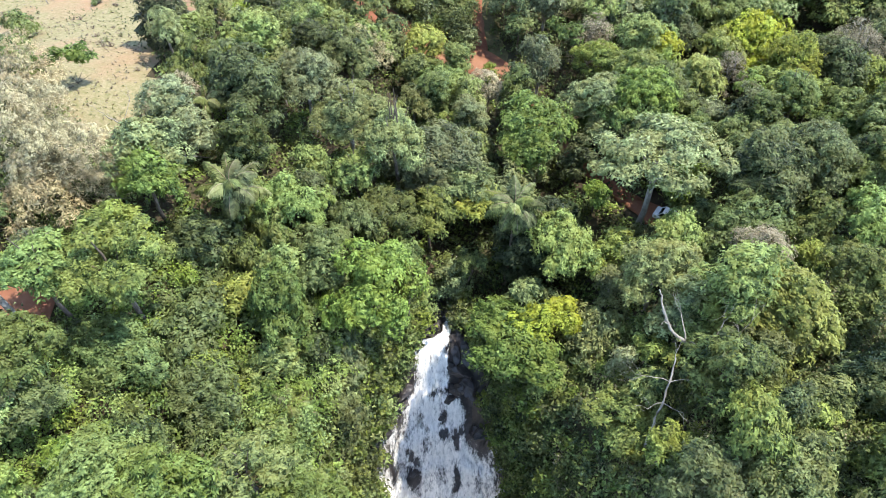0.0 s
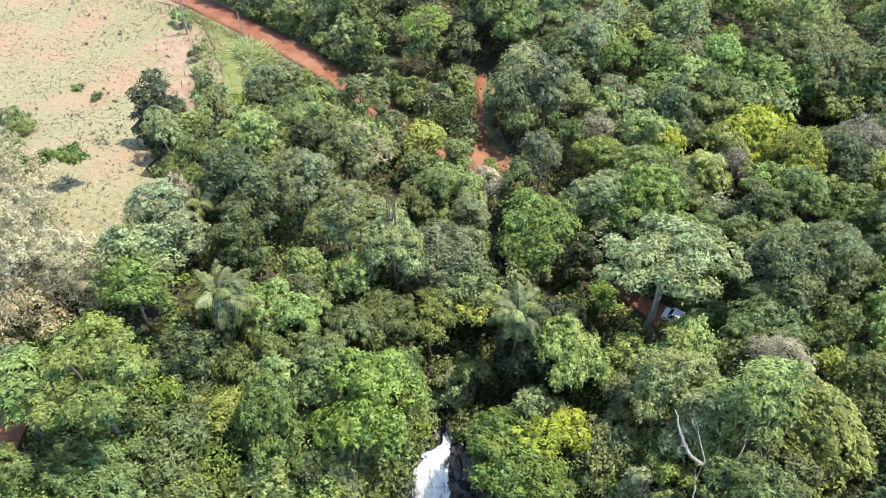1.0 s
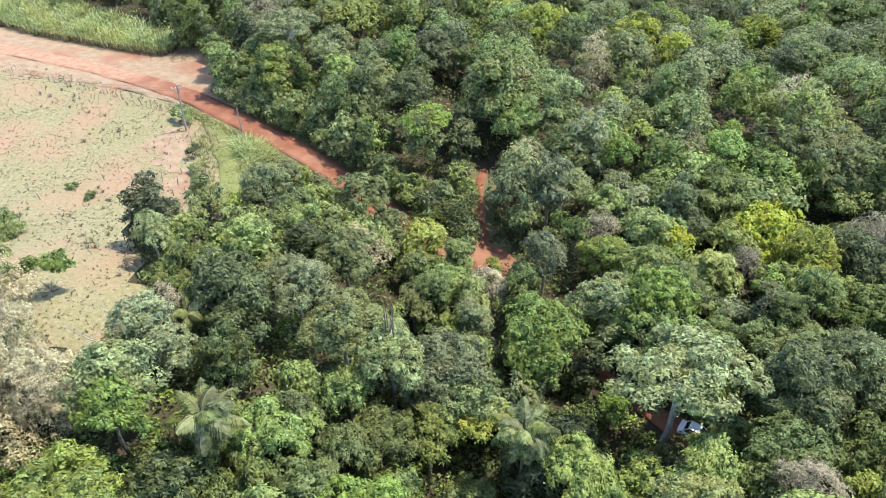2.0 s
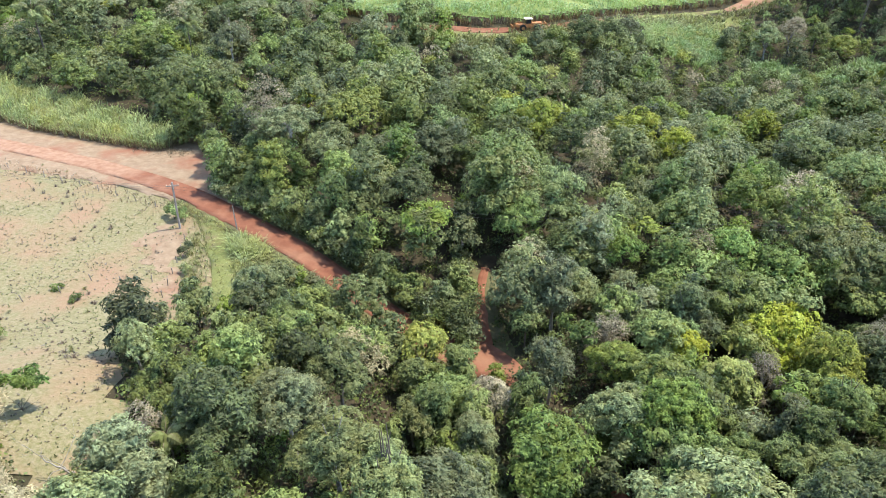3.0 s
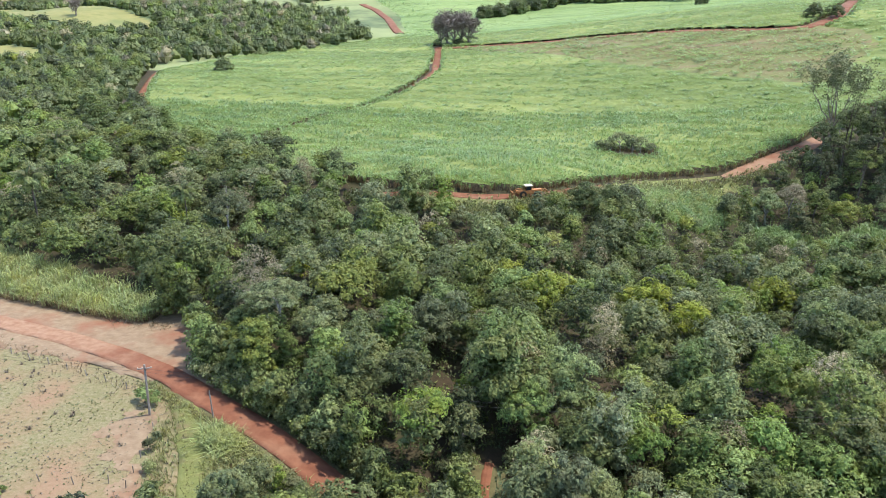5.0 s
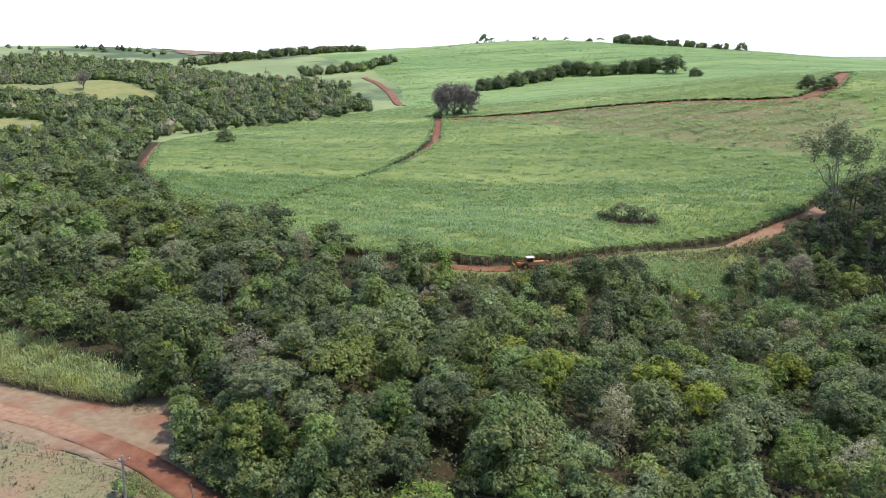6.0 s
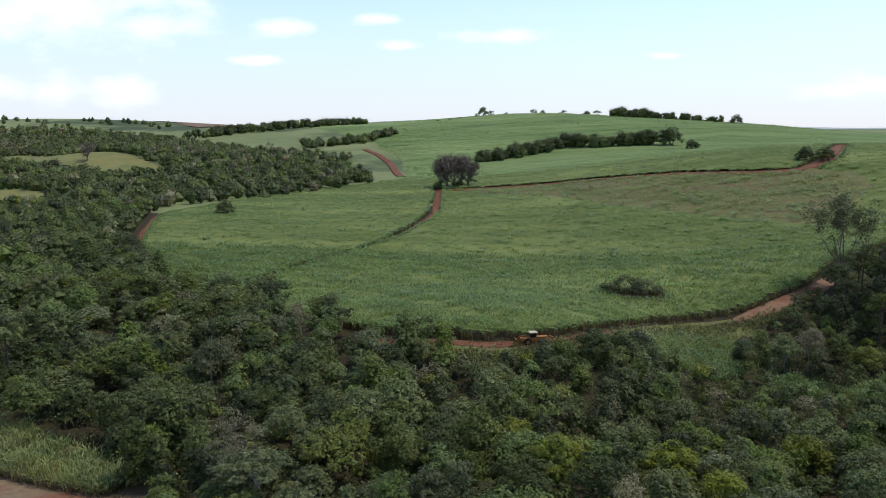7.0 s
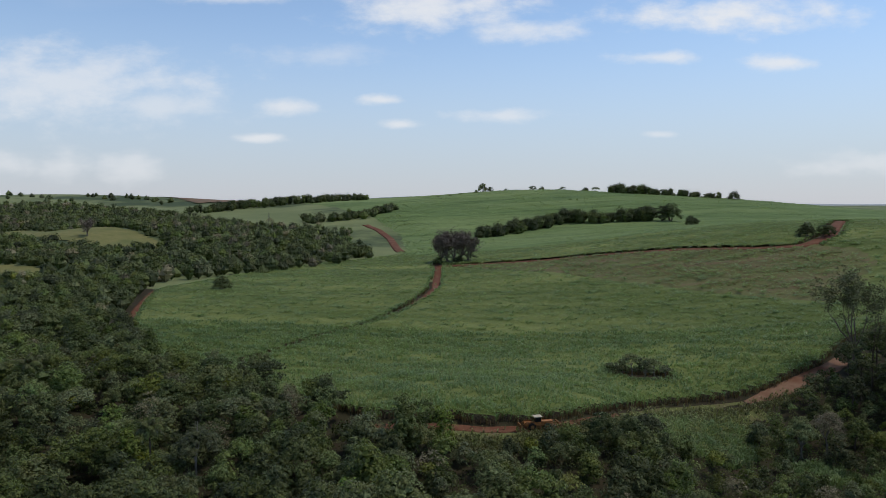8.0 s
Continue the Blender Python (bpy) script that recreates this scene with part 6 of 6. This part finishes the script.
def build_fall():
    xs, ys = np.arange(-11, 12.5, 0.45), np.arange(22, 50, 0.4)
    X, Y = np.meshgrid(xs, ys)
    q = grid_quads(len(xs), len(ys))
    cx, cy = X.ravel()[q].mean(1), Y.ravel()[q].mean(1)
    wide = np.where(cy < 42, 2.8 + np.clip(41 - cy, 0, 14) * 0.48, 1.6)
    keep = np.abs(cx - 0.6) < wide + 0.5 * wave(cx, cy, 2, 9)
    q = q[keep]
    used, inv = np.unique(q, return_inverse=True)
    V = np.stack([X, Y, fall_profile(X, Y) + 0.25], -1).reshape(-1, 3)[used]
    tagged(new("cliff", mesh_of("cliff", V, inv.reshape(-1, 4), M_ROCK, None, False)), "wet black basalt cliff behind the waterfall", "cliff", kind="structure")

    root = new("waterfall")
    root.matrix_basis = Matrix.Translation((0, 42, float(land(0, 42))))
    base = np.array([0, 42, float(land(0, 42))])

    way = [-52, -47, -43.5, -42.1, -40.6, -39.9, -39.3, -38.6, -37.6, -36.6, -35.7, -35.0, -34.0, -33.0, -31.8, -30.0, -28, -22]
    mid = [1.6, 2.1, 1.3, 0.5, 0.4, -0.3, -1.1, -1.25, -0.95, -0.9, -0.7, -0.5, -0.9, -0.3, 0.2, 0.0, -0.1, -0.2]
    half = [0.6, 0.6, 0.4, 0.45, 0.6, 1.2, 1.75, 1.75, 1.9, 2.2, 3.0, 3.6, 3.7, 4.6, 6.9, 8.0, 8.6, 9.2]
    # where the rock breaks through the water: x, y, half width, half length, how far
    bare = np.array([(0.7, 36.2, 1.0, 0.42, 0.42), (-0.8, 36.05, 0.8, 0.30, 0.34), (-0.05, 34.95, 0.5, 0.55, 0.60), (0.5, 33.8, 0.42, 0.60, 0.52), (1.6, 33.6, 0.5, 0.7, 0.46),
                     (-3.3, 31.9, 0.7, 0.35, 0.45), (-3.3, 30.5, 0.9, 1.0, 0.62), (1.7, 30.9, 0.42, 1.1, 0.60), (0.1, 31.4, 0.9, 0.8, 0.26), (-5.6, 29.6, 0.35, 1.6, 0.40), (-1.9, 32.9, 0.4, 0.4, 0.3), (4.4, 30.6, 0.3, 1.5, 0.34), (-2.2, 34.4, 0.35, 0.8, 0.30), (-1.2, 38.0, 0.2, 0.5, 0.3)])

    def sheet(name, ys, lift, label, cols=57):
        """White water running down the face, thinning towards both edges."""
        u = np.linspace(-1, 1, cols)
        Y = np.repeat(ys[:, None], cols, 1)
        c, w = np.interp(-ys, way, mid), np.interp(-ys, way, half)
        for side in (c, w):
            side[1:-1] = (side[:-2] + 2 * side[1:-1] + side[2:]) / 4
        X = c[:, None] + w[:, None] * (u + 0.13 * wave(Y, Y * 0 + u * 2, 2.6, 4) * np.abs(u))
        Z = fall_profile(X, Y) + lift + 0.24 * wave(X * 1.6, Y * 0.35, 0.8, 5) + 0.10 * wave(X, Y, 0.4, 6)
        me = mesh_of(name, np.stack([X, Y, Z], -1).reshape(-1, 3) - base, grid_quads(cols, len(ys)), M_WATER, None, True)
        far = np.repeat(np.abs(u)[None], len(ys), 0)
        bx, by, bw, bl, deep = bare.T
        slant = 0.25 * wave(X, Y, 1.1, 8)[..., None]
        worn = (deep * np.exp(-(((X[..., None] - bx + slant) / bw) ** 2 + ((Y[..., None] - by) / bl) ** 2) ** 1.6)).max(-1)
        me.attributes.new("thin", "FLOAT", "POINT").data.foreach_set("value", (0.50 * ease((far - 0.62) / 0.38) + worn).ravel().astype(np.float32))
        part(name, me, root, label)

    sheet("upper_cascade", np.arange(41.8, 32.99, -0.16), 0.9, "narrow white rushing cascade")
    sheet("lower_curtain", np.arange(33.0, 23.6, -0.16), 0.9, "wide white curtain of falling water")
    sheet("stream", np.arange(52, 41.6, -0.25), 0.35, "dark broken stream above the fall", 17)
    tagged(root, "white waterfall tumbling over black rocks between trees", "waterfall")

    def rock(x, y, size, seed, up=0.3, stretch=(1, 1, 0.8)):
        """A broken boulder: a ball cut by a dozen planes, then roughened."""
        rr = np.random.default_rng(seed)
        bm = bmesh.new()
        bmesh.ops.create_icosphere(bm, subdivisions=3, radius=1.25)
        cuts = [(Vector(rr.normal(size=3)).normalized(), rr.uniform(0.50, 0.95)) for _ in range(11)]
        for v in bm.verts:
            for n, d in cuts:
                v.co -= n * max(0.0, v.co.dot(n) - d)
            f = noise.fractal(v.co * 2.2 + Vector((seed, 0, seed)), 0.8, 2.0, 4)
            v.co *= 0.95 + 0.24 * f
            v.co = Vector((v.co.x * stretch[0], v.co.y * stretch[1], v.co.z * stretch[2])) * size
        me = bpy.data.meshes.new("rock")
        bm.to_mesh(me)
        bm.free()
        me.materials.append(M_ROCK)
        ob = new("rock", me)
        ob.matrix_basis = pose(x, y, float(fall_profile(x, y)) + up * size, rr.uniform(-15, 15), rr.uniform(-15, 15), rr.uniform(0, 360))
        tagged(ob, "wet black basalt boulder in the water" if up > 0.6 else "wet black basalt boulder beside the water", "rock", "rocks of the fall")

    spots = [(-4.1, 35.6, 1.35, 0.55), (-4.5, 34.6, 0.9, 0.5), (0.95, 40.6, 0.7, 0.5), (1.1, 39.6, 0.9, 0.6), (1.5, 38.6, 1.05, 0.6), (1.9, 37.8, 1.15, 0.65), (2.5, 37.0, 1.25, 0.7), (3.2, 36.3, 1.0, 0.65), (1.8, 36.3, 1.0, 0.75), (0.8, 36.1, 0.75, 0.8), (-0.6, 40.0, 0.55, 0.5), (-0.7, 41.2, 0.7, 0.4), (-1.6, 40.3, 0.6, 0.4),
             (4.4, 33.7, 0.9, 0.6), (3.6, 34.3, 0.7, 0.6), (-7.6, 28.4, 0.9, 0.5), (-7.2, 30.2, 0.9, 0.5), (-6.2, 31.8, 0.8, 0.5), (7.2, 31.0, 0.8, 0.5),
             (0.0, 35.0, 0.5, 0.95), (1.6, 33.7, 0.5, 0.9), (-3.3, 31.0, 0.7, 0.8),
             (2.8, 42.6, 0.8, 0.3), (0.2, 43.2, 0.8, 0.3), (3.4, 45.0, 0.8, 0.3), (0.6, 46.0, 0.6, 0.3)]
    for k, (x, y, s, up) in enumerate(spots):
        rock(x, y, s, 200 + k, up, (0.85, 1.1, 0.75) if up > 0.8 else (1.15, 0.8, 0.9 if k % 3 else 0.7))


build_fall()


# ---- pasture: tufts, posts, poles and wires ----
def build_pasture():
    r = np.random.default_rng(60)
    H = Heap()
    x, y = r.uniform(-110, -30, 2000), r.uniform(64, 140, 2000)
    k = inside(x, y, PASTURE) & (off_line(x, y, PASTURE) > 1.5) & (r.uniform(size=len(x)) < 0.10 + 0.40 * wave(x, y, 11, 2))
    x, y = x[k], y[k]
    for px, py in zip(x, y):
        k = r.uniform(0.10, 0.26) * (1.6 if r.uniform() < 0.12 else 1)
        z = float(land(px, py))
        H.add(*ball(r, np.array([px, py, z + 0.1]), k * 0.8, 0.7, 0.3, 5, 4), 2)
        H.add(*blades(r, np.full(3, px), np.full(3, py), np.full(3, z + 0.05), k * 1.9, 0.08, 6, 1.1), int(r.choice([0, 1, 2, 2])))
    tagged(new("grass_tufts", H.mesh("grass_tufts", [M_GRASS, M_STRAW, M_DUNG])), "dry brown and green grass tufts scattered over pasture", "grass", kind="stuff")
    x, y = r.uniform(-110, -28, 24000), r.uniform(52, 145, 24000)
    k = inside(x, y, PASTURE) & (r.uniform(size=len(x)) < 0.5 + 0.4 * wave(x, y, 7, 12))
    x, y = x[k], y[k]
    H = Heap()
    H.add(*blades(r, x, y, land(x, y) + 0.07, r.uniform(0.07, 0.22, len(x)), 0.13, 3, 1.3), np.repeat((r.uniform(size=len(x)) < 0.5 + 0.4 * wave(x, y, 16, 13)).astype(int), 6))
    tagged(new("short_grass", H.mesh("short_grass", [M_GRASS, M_STRAW])), "short grazed grass, half green and half dry", "grass", kind="stuff")
    # rank grass and weeds along the fence, the road and the verges
    H = Heap()
    for line, wide, step, tall, mat, w in (([(-84, 132.5), (-66, 127), (-56, 121.5), (-47, 116)], 1.0, 0.17, 0.6, 1, 0.06), ([(-38.5, 108), (-36.5, 100), (-35, 94), (-32, 86)], 0.9, 0.07, 0.8, 2, 0.07),
                                           ([(-31, 105), (-29, 102.5), (-27.5, 101)], 1.0, 0.022, 2.2, 0, 0.12), ([(-26, 100), (-22.5, 98), (-19, 95)], 1.2, 0.04, 1.5, 2, 0.10), ([(-62, 143.5), (-54, 141), (-50, 139)], 1.0, 0.05, 0.8, 1, 0.06), ([(-28, 99), (-24, 93), (-20, 92)], 1.6, 0.05, 1.6, 2, 0.1),
                                           ([(20, 214), (38, 226), (54, 241), (70, 255), (90, 264)], 2.2, 0.05, 1.3, 3, 0.16), ([(90, 264), (104, 270), (118, 278)], 1.6, 0.07, 1.2, 2, 0.16), ([(-38, 113), (-34.5, 106), (-31.5, 99), (-29.5, 92), (-29, 86)], 1.5, 0.02, 0.4, 2, 0.09), ([(x - 2.6, y - 2.2) for x, y in ROAD[5:11]], 0.7, 0.03, 0.6, 2, 0.08), ([(x + 2.4, y + 2.6) for x, y in ROAD[5:11]], 0.6, 0.03, 0.6, 2, 0.08), ([(60, 238), (75, 247), (95, 254)], 5.0, 0.03, 2.2, 0, 0.22), ([(-2, 210), (12, 208.5), (26, 212)], 2.4, 0.03, 1.2, 3, 0.18), ([(26, 212), (44, 226)], 3.0, 0.03, 1.4, 2, 0.18)):
        P = np.array(line, float)
        s = np.concatenate([[0], np.cumsum(np.hypot(*np.diff(P, axis=0).T))])
        t = np.arange(0, s[-1], step)
        x, y = np.interp(t, s, P[:, 0]) + r.normal(0, wide, len(t)), np.interp(t, s, P[:, 1]) + r.normal(0, wide, len(t))
        k = off_line(x, y, ROAD) > 2.6
        H.add(*blades(r, x[k], y[k], land(x[k], y[k]), tall, w, 4, 0.85 if mat == 0 else 0.7), mat, np.repeat(r.uniform(0.01, 1, k.sum()), 24))
    for p in REEDS:
        x, y = scatter(r, (56, 136, 208, 258), 0.9, lambda a, b: inside(a, b, p))
        H.add(*blades(r, x, y, land(x, y), 2.6 + 0.8 * wave(x, y, 5, 3), 0.26, 5, 0.6), 4, np.repeat(r.uniform(0.01, 1, len(x)), 30))
    tagged(new("tall_grass", H.mesh("tall_grass", [M_CANE_PALE, M_STRAW, M_GRASS, M_GRASS, M_CANE])), "tall rank grass and dry weeds along road and fence", "grass", kind="stuff")
    for x, y, tall, rad, kind in [(-43.4, 112.6, 2.4, 2.1, "bright"), (-38.3, 101.2, 1.9, 1.0, "dark"), (-48.4, 88.4, 1.1, 1.1, "bright"), (-38.6, 104.0, 1.2, 0.8, "grey"), (-36.6, 96.5, 1.8, 1.2, "grey"), (-34.5, 92.0, 2.2, 1.5, "mid"),
                                  (-24.0, 95.0, 3.2, 1.8, "dark"), (-22.0, 90.5, 3.6, 2.2, "mid"), (-27.0, 91.5, 2.8, 1.8, "grey"), (-31.0, 84.0, 4.2, 2.6, "mid"), (-26.0, 84.5, 4.6, 2.6, "bright"), (-52.5, 91.8, 0.9, 1.0, "bright"), (-19.0, 94.6, 2.4, 1.6, "mid"), (-17.5, 90.0, 4.4, 2.4, "mid"), (-35.5, 83.0, 3.0, 2.0, "grey")]:
        NEAR[kind][1 if kind == "bright" else 0].plant(x, y, tall, rad, name="shrub", group="shrubs by the pasture", label="small leafy shrub at the edge of the pasture", turn=x * 50)


build_pasture()


def box(lo, hi, bevel=0.0):
    bm = bmesh.new()
    bmesh.ops.create_cube(bm, size=1.0)
    for v in bm.verts:
        v.co = Vector([lo[k] + (v.co[k] + 0.5) * (hi[k] - lo[k]) for k in range(3)])
    if bevel:
        bmesh.ops.bevel(bm, geom=list(bm.edges), offset=bevel, segments=2, affect="EDGES", profile=0.5)
    return bm


def solid(name, bm, mat, parent, label=""):
    me = bpy.data.meshes.new(name)
    bm.to_mesh(me)
    bm.free()
    me.materials.append(mat)
    return part(name, me, parent, label)


def pipe(name, points, radii, mat, parent, label="", sides=8):
    H = Heap()
    H.add(*tube(points, radii, sides))
    return part(name, H.mesh(name, mat, True), parent, label)


def rod(name, a, b, radius, mat, parent, label="", sides=10, taper=1.0):
    """A closed round bar from a to b."""
    a, b = Vector(a), Vector(b)
    bm = bmesh.new()
    bmesh.ops.create_cone(bm, cap_ends=True, segments=sides, radius1=radius, radius2=radius * taper, depth=(b - a).length)
    turn = (b - a).to_track_quat("Z", "Y").to_matrix().to_4x4()
    bmesh.ops.transform(bm, matrix=Matrix.Translation((a + b) / 2) @ turn, verts=bm.verts)
    return solid(name, bm, mat, parent, label)


def utility_pole(x, y, tall, label, lean=0.0, arm=True, turn=0.0):
    root = new("utility_pole")
    root.matrix_basis = pose(x, y, float(land(x, y)), 0, lean, turn)
    rod("pole", (0, 0, -0.5), (0, 0, tall), 0.19 if arm else 0.12, M_POLE, root, taper=0.7)
    if arm:
        bar = solid("crossarm", box((-0.95, -0.17, tall - 0.62), (0.95, -0.06, tall - 0.48), 0.01), M_POLE, root)
        for k in (-0.85, -0.3, 0.85):
            rod("insulator", (k, -0.115, tall - 0.48), (k, -0.115, tall - 0.26), 0.055, M_WHITE, bar, "white porcelain insulator", 8, 0.6)
        rod("brace", (0.5, -0.12, tall - 0.58), (0, -0.12, tall - 1.2), 0.025, M_POLE, root, sides=5)
        rod("brace", (-0.5, -0.12, tall - 0.58), (0, -0.12, tall - 1.2), 0.025, M_POLE, root, sides=5)
    return tagged(root, label, "utility pole", "power line")


utility_pole(-41.7, 109.6, 8.2, "weathered timber utility pole with a pale crossarm", 2.5, True, 20)
utility_pole(-32.6, 109.2, 4.6, "thin pale wooden pole beside the dirt road", -1.0, False)
utility_pole(96.0, 96.5, 10.5, "timber utility pole standing within the wood", 0, True, 10)


def wire(a, b, sag, label):
    t = np.linspace(0, 1, 25)
    P = np.array(a)[None] * (1 - t)[:, None] + np.array(b)[None] * t[:, None]
    P[:, 2] -= sag * 4 * t * (1 - t)
    H = Heap()
    H.add(*tube(P, np.full(25, 0.014), 4))
    tagged(new("wire", H.mesh("wire", M_WIRE, True)), label, "wire", "power line")


za, zb = float(land(-41.7, 109.6)) + 7.4, float(land(96.0, 96.5)) + 10.2
for off in (-0.85, 0.85):
    wire((-41.4 + off * 0.9, 109.5 + off * 0.3, za), (96.0 + off * 0.2, 96.5 + off, zb), 3.2, "thin power wire sagging across the wood")
    wire((-41.4 + off * 0.9, 109.5 + off * 0.3, za), (-130 + off * 0.9, 128 + off * 0.3, za + 2), 1.6, "thin power wire along the dirt road")

post = new("fence_post")
rod("post", (0, 0, -0.3), (0, 0, 1.25), 0.075, M_POLE, post, sides=7, taper=0.85)
tagged(post, "weathered dark wooden fence post in pasture", "fence post", "fence posts")
spots = [(-51.6, 90.7), (-49.0, 94.2), (-44.6, 93.7), (-40.6, 94.1), (-55.5, 88.5)]
spots += [(-39.8 + 0.42 * k, 106 - 3.2 * k) for k in range(7)]
spots += [(-44 - 3.9 * k, 114.5 + 2.0 * k - 0.03 * k * k) for k in range(1, 12)]
for k, (x, y) in enumerate(spots):
    copy_thing(post, pose(x, y, float(land(x, y)), 5 * math.sin(9 * k), 6 * math.sin(5 * k), 40 * k))
post.matrix_basis = pose(-37.2, 84.0, float(land(-37.2, 84.0)), 3, 0, 0)


# ---- the tractor on the field road ----
def wheel(root, x, y, radius, wide):
    w = new("wheel")
    w.parent = root
    w.matrix_basis = pose(x, y, radius, 90, 0, 0)
    bm = bmesh.new()
    bmesh.ops.create_cone(bm, cap_ends=True, segments=24, radius1=radius, radius2=radius, depth=wide)
    bmesh.ops.bevel(bm, geom=[e for e in bm.edges if abs(e.verts[0].co.z - e.verts[1].co.z) < 1e-4], offset=0.09, segments=2, affect="EDGES")
    for k in range(18):
        lug = bmesh.ops.create_cube(bm, size=1.0)["verts"]
        bmesh.ops.transform(bm, matrix=pose(0, 0, 0, 0, 0, k * 20) @ Matrix.Translation((radius, 0, 0)) @ Matrix.Diagonal((0.07, 0.09, wide * 0.85, 1)), verts=lug)
    solid("tyre", bm, M_RUBBER, w)
    rod("rim", (0, 0, -wide * 0.52), (0, 0, wide * 0.52), radius * 0.52, M_RUST, w, sides=20)


def tractor(x, y, turn):
    """A yellow-orange articulated machine with a cab: engine hood in front, loader frame behind."""
    root = new("tractor")
    root.matrix_basis = pose(x, y, float(land(x, y)) + 0.2, 0, 0, turn) @ Matrix.Diagonal((1.12, 1.12, 1.12, 1))
    for wx in (2.1, -1.6):
        for wy in (-0.95, 0.95):
            wheel(root, wx, wy, 0.78 if wx > 0 else 0.85, 0.5)
    solid("chassis", box((-2.9, -0.55, 0.75), (3.3, 0.55, 1.15), 0.06), M_RUST, root)
    hood = solid("hood", box((0.75, -0.62, 1.15), (3.5, 0.62, 1.95), 0.14), M_YELLOW, root, "faded orange engine hood")
    solid("grille", box((3.5, -0.45, 1.25), (3.56, 0.45, 1.8), 0.01), M_RUBBER, hood)
    rod("exhaust", (1.5, 0.3, 1.95), (1.5, 0.3, 2.75), 0.06, M_RUST, hood, sides=8)
    cab = solid("cab", box((-0.9, -0.72, 1.15), (0.7, 0.72, 1.8), 0.05), M_YELLOW, root)
    for px in (-0.84, 0.64):
        for py in (-0.66, 0.66):
            rod("pillar", (px, py, 1.75), (px, py, 2.95), 0.05, M_RUST, cab, sides=6)
    solid("window", box((-0.82, -0.655, 1.82), (0.62, 0.655, 2.9), 0.0), M_GLASS, cab, "dark tinted cab glass")
    solid("roof", box((-1.1, -0.9, 2.93), (0.9, 0.9, 3.1), 0.06), M_WHITE, root, "white cab roof")
    solid("rear_body", box((-3.2, -0.7, 1.15), (-1.0, 0.7, 1.75), 0.10), M_YELLOW, root)
    for s in (-0.75, 0.75):
        pipe("loader_arm", [(-1.2, s, 1.9), (-2.8, s, 2.0), (-4.1, s, 1.2)], [0.11, 0.11, 0.09], M_RUST, root, sides=6)
        pipe("front_arm", [(2.6, s, 1.2), (3.9, s, 1.7), (4.7, s, 1.5)], [0.10, 0.10, 0.08], M_RUST, root, sides=6)
    solid("blade", box((-4.5, -1.15, 0.7), (-4.2, 1.15, 1.6), 0.05), M_RUST, root)
    solid("front_rack", box((4.5, -1.0, 1.2), (4.8, 1.0, 1.75), 0.05), M_RUST, root)
    return tagged(root, "faded orange tractor with white-roofed cab parked on track", "tractor")


tractor(24.0, 220.0, 12)


# ---- the car under the trees ----
def car(x, y, turn):
    root = new("car")
    root.matrix_basis = pose(x, y, float(land(x, y)) + 0.16, 0, 0, turn)
    bm = box((-2.0, -0.82, 0.25), (2.0, 0.82, 0.88), 0.16)
    solid("body", bm, M_CARPAINT, root)
    bm = box((-1.45, -0.70, 0.85), (0.75, 0.70, 1.42), 0.0)
    for v in bm.verts:
        if v.co.z > 1.2:
            v.co.x = -0.95 if v.co.x < -0.5 else 0.15
            v.co.y *= 0.84
    solid("cabin_glass", bm, M_GLASS, root, "dark car windows")
    solid("roof", box((-1.02, -0.60, 1.41), (0.22, 0.60, 1.47), 0.025), M_CARPAINT, root)
    for s in (-1, 1):
        pipe("pillar", [(0.75, s * 0.70, 0.86), (0.18, s * 0.59, 1.43)], [0.05, 0.05], M_CARPAINT, root, sides=6)
        pipe("pillar", [(-0.45, s * 0.71, 0.86), (-0.42, s * 0.60, 1.43)], [0.05, 0.05], M_CARPAINT, root, sides=6)
        pipe("pillar", [(-1.46, s * 0.70, 0.86), (-0.98, s * 0.59, 1.43)], [0.06, 0.06], M_CARPAINT, root, sides=6)
        solid("headlight", box((1.93, s * 0.58 - 0.16, 0.55), (2.015, s * 0.58 + 0.16, 0.72), 0.02), M_GLASS, root)
    for wx in (1.25, -1.25):
        for wy in (-0.78, 0.78):
            w = new("wheel")
            w.parent = root
            w.matrix_basis = pose(wx, wy, 0.16, 90, 0, 0)
            rod("tyre", (0, 0, -0.1), (0, 0, 0.1), 0.32, M_RUBBER, w, sides=20)
            rod("rim", (0, 0, -0.108), (0, 0, 0.108), 0.19, M_WHITE, w, sides=14)
    return tagged(root, "white parked car half hidden under the trees", "car")


car(26.4, 53.9, -35)

# hills on the horizon, pale because distance haze is put into their colour
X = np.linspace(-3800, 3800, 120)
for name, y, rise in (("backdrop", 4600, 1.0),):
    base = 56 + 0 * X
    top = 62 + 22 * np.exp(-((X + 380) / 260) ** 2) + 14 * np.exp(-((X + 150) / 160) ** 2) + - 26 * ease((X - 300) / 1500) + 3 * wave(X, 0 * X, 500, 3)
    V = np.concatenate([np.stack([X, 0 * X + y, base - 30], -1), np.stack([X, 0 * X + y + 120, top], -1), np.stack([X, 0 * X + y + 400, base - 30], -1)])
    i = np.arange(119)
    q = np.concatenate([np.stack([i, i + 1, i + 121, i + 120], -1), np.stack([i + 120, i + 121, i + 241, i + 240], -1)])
    tagged(new(name, mesh_of(name, V, q, M_HILL_HAZE, None, True)), "low blue hills along the horizon", "hills", kind="structure")
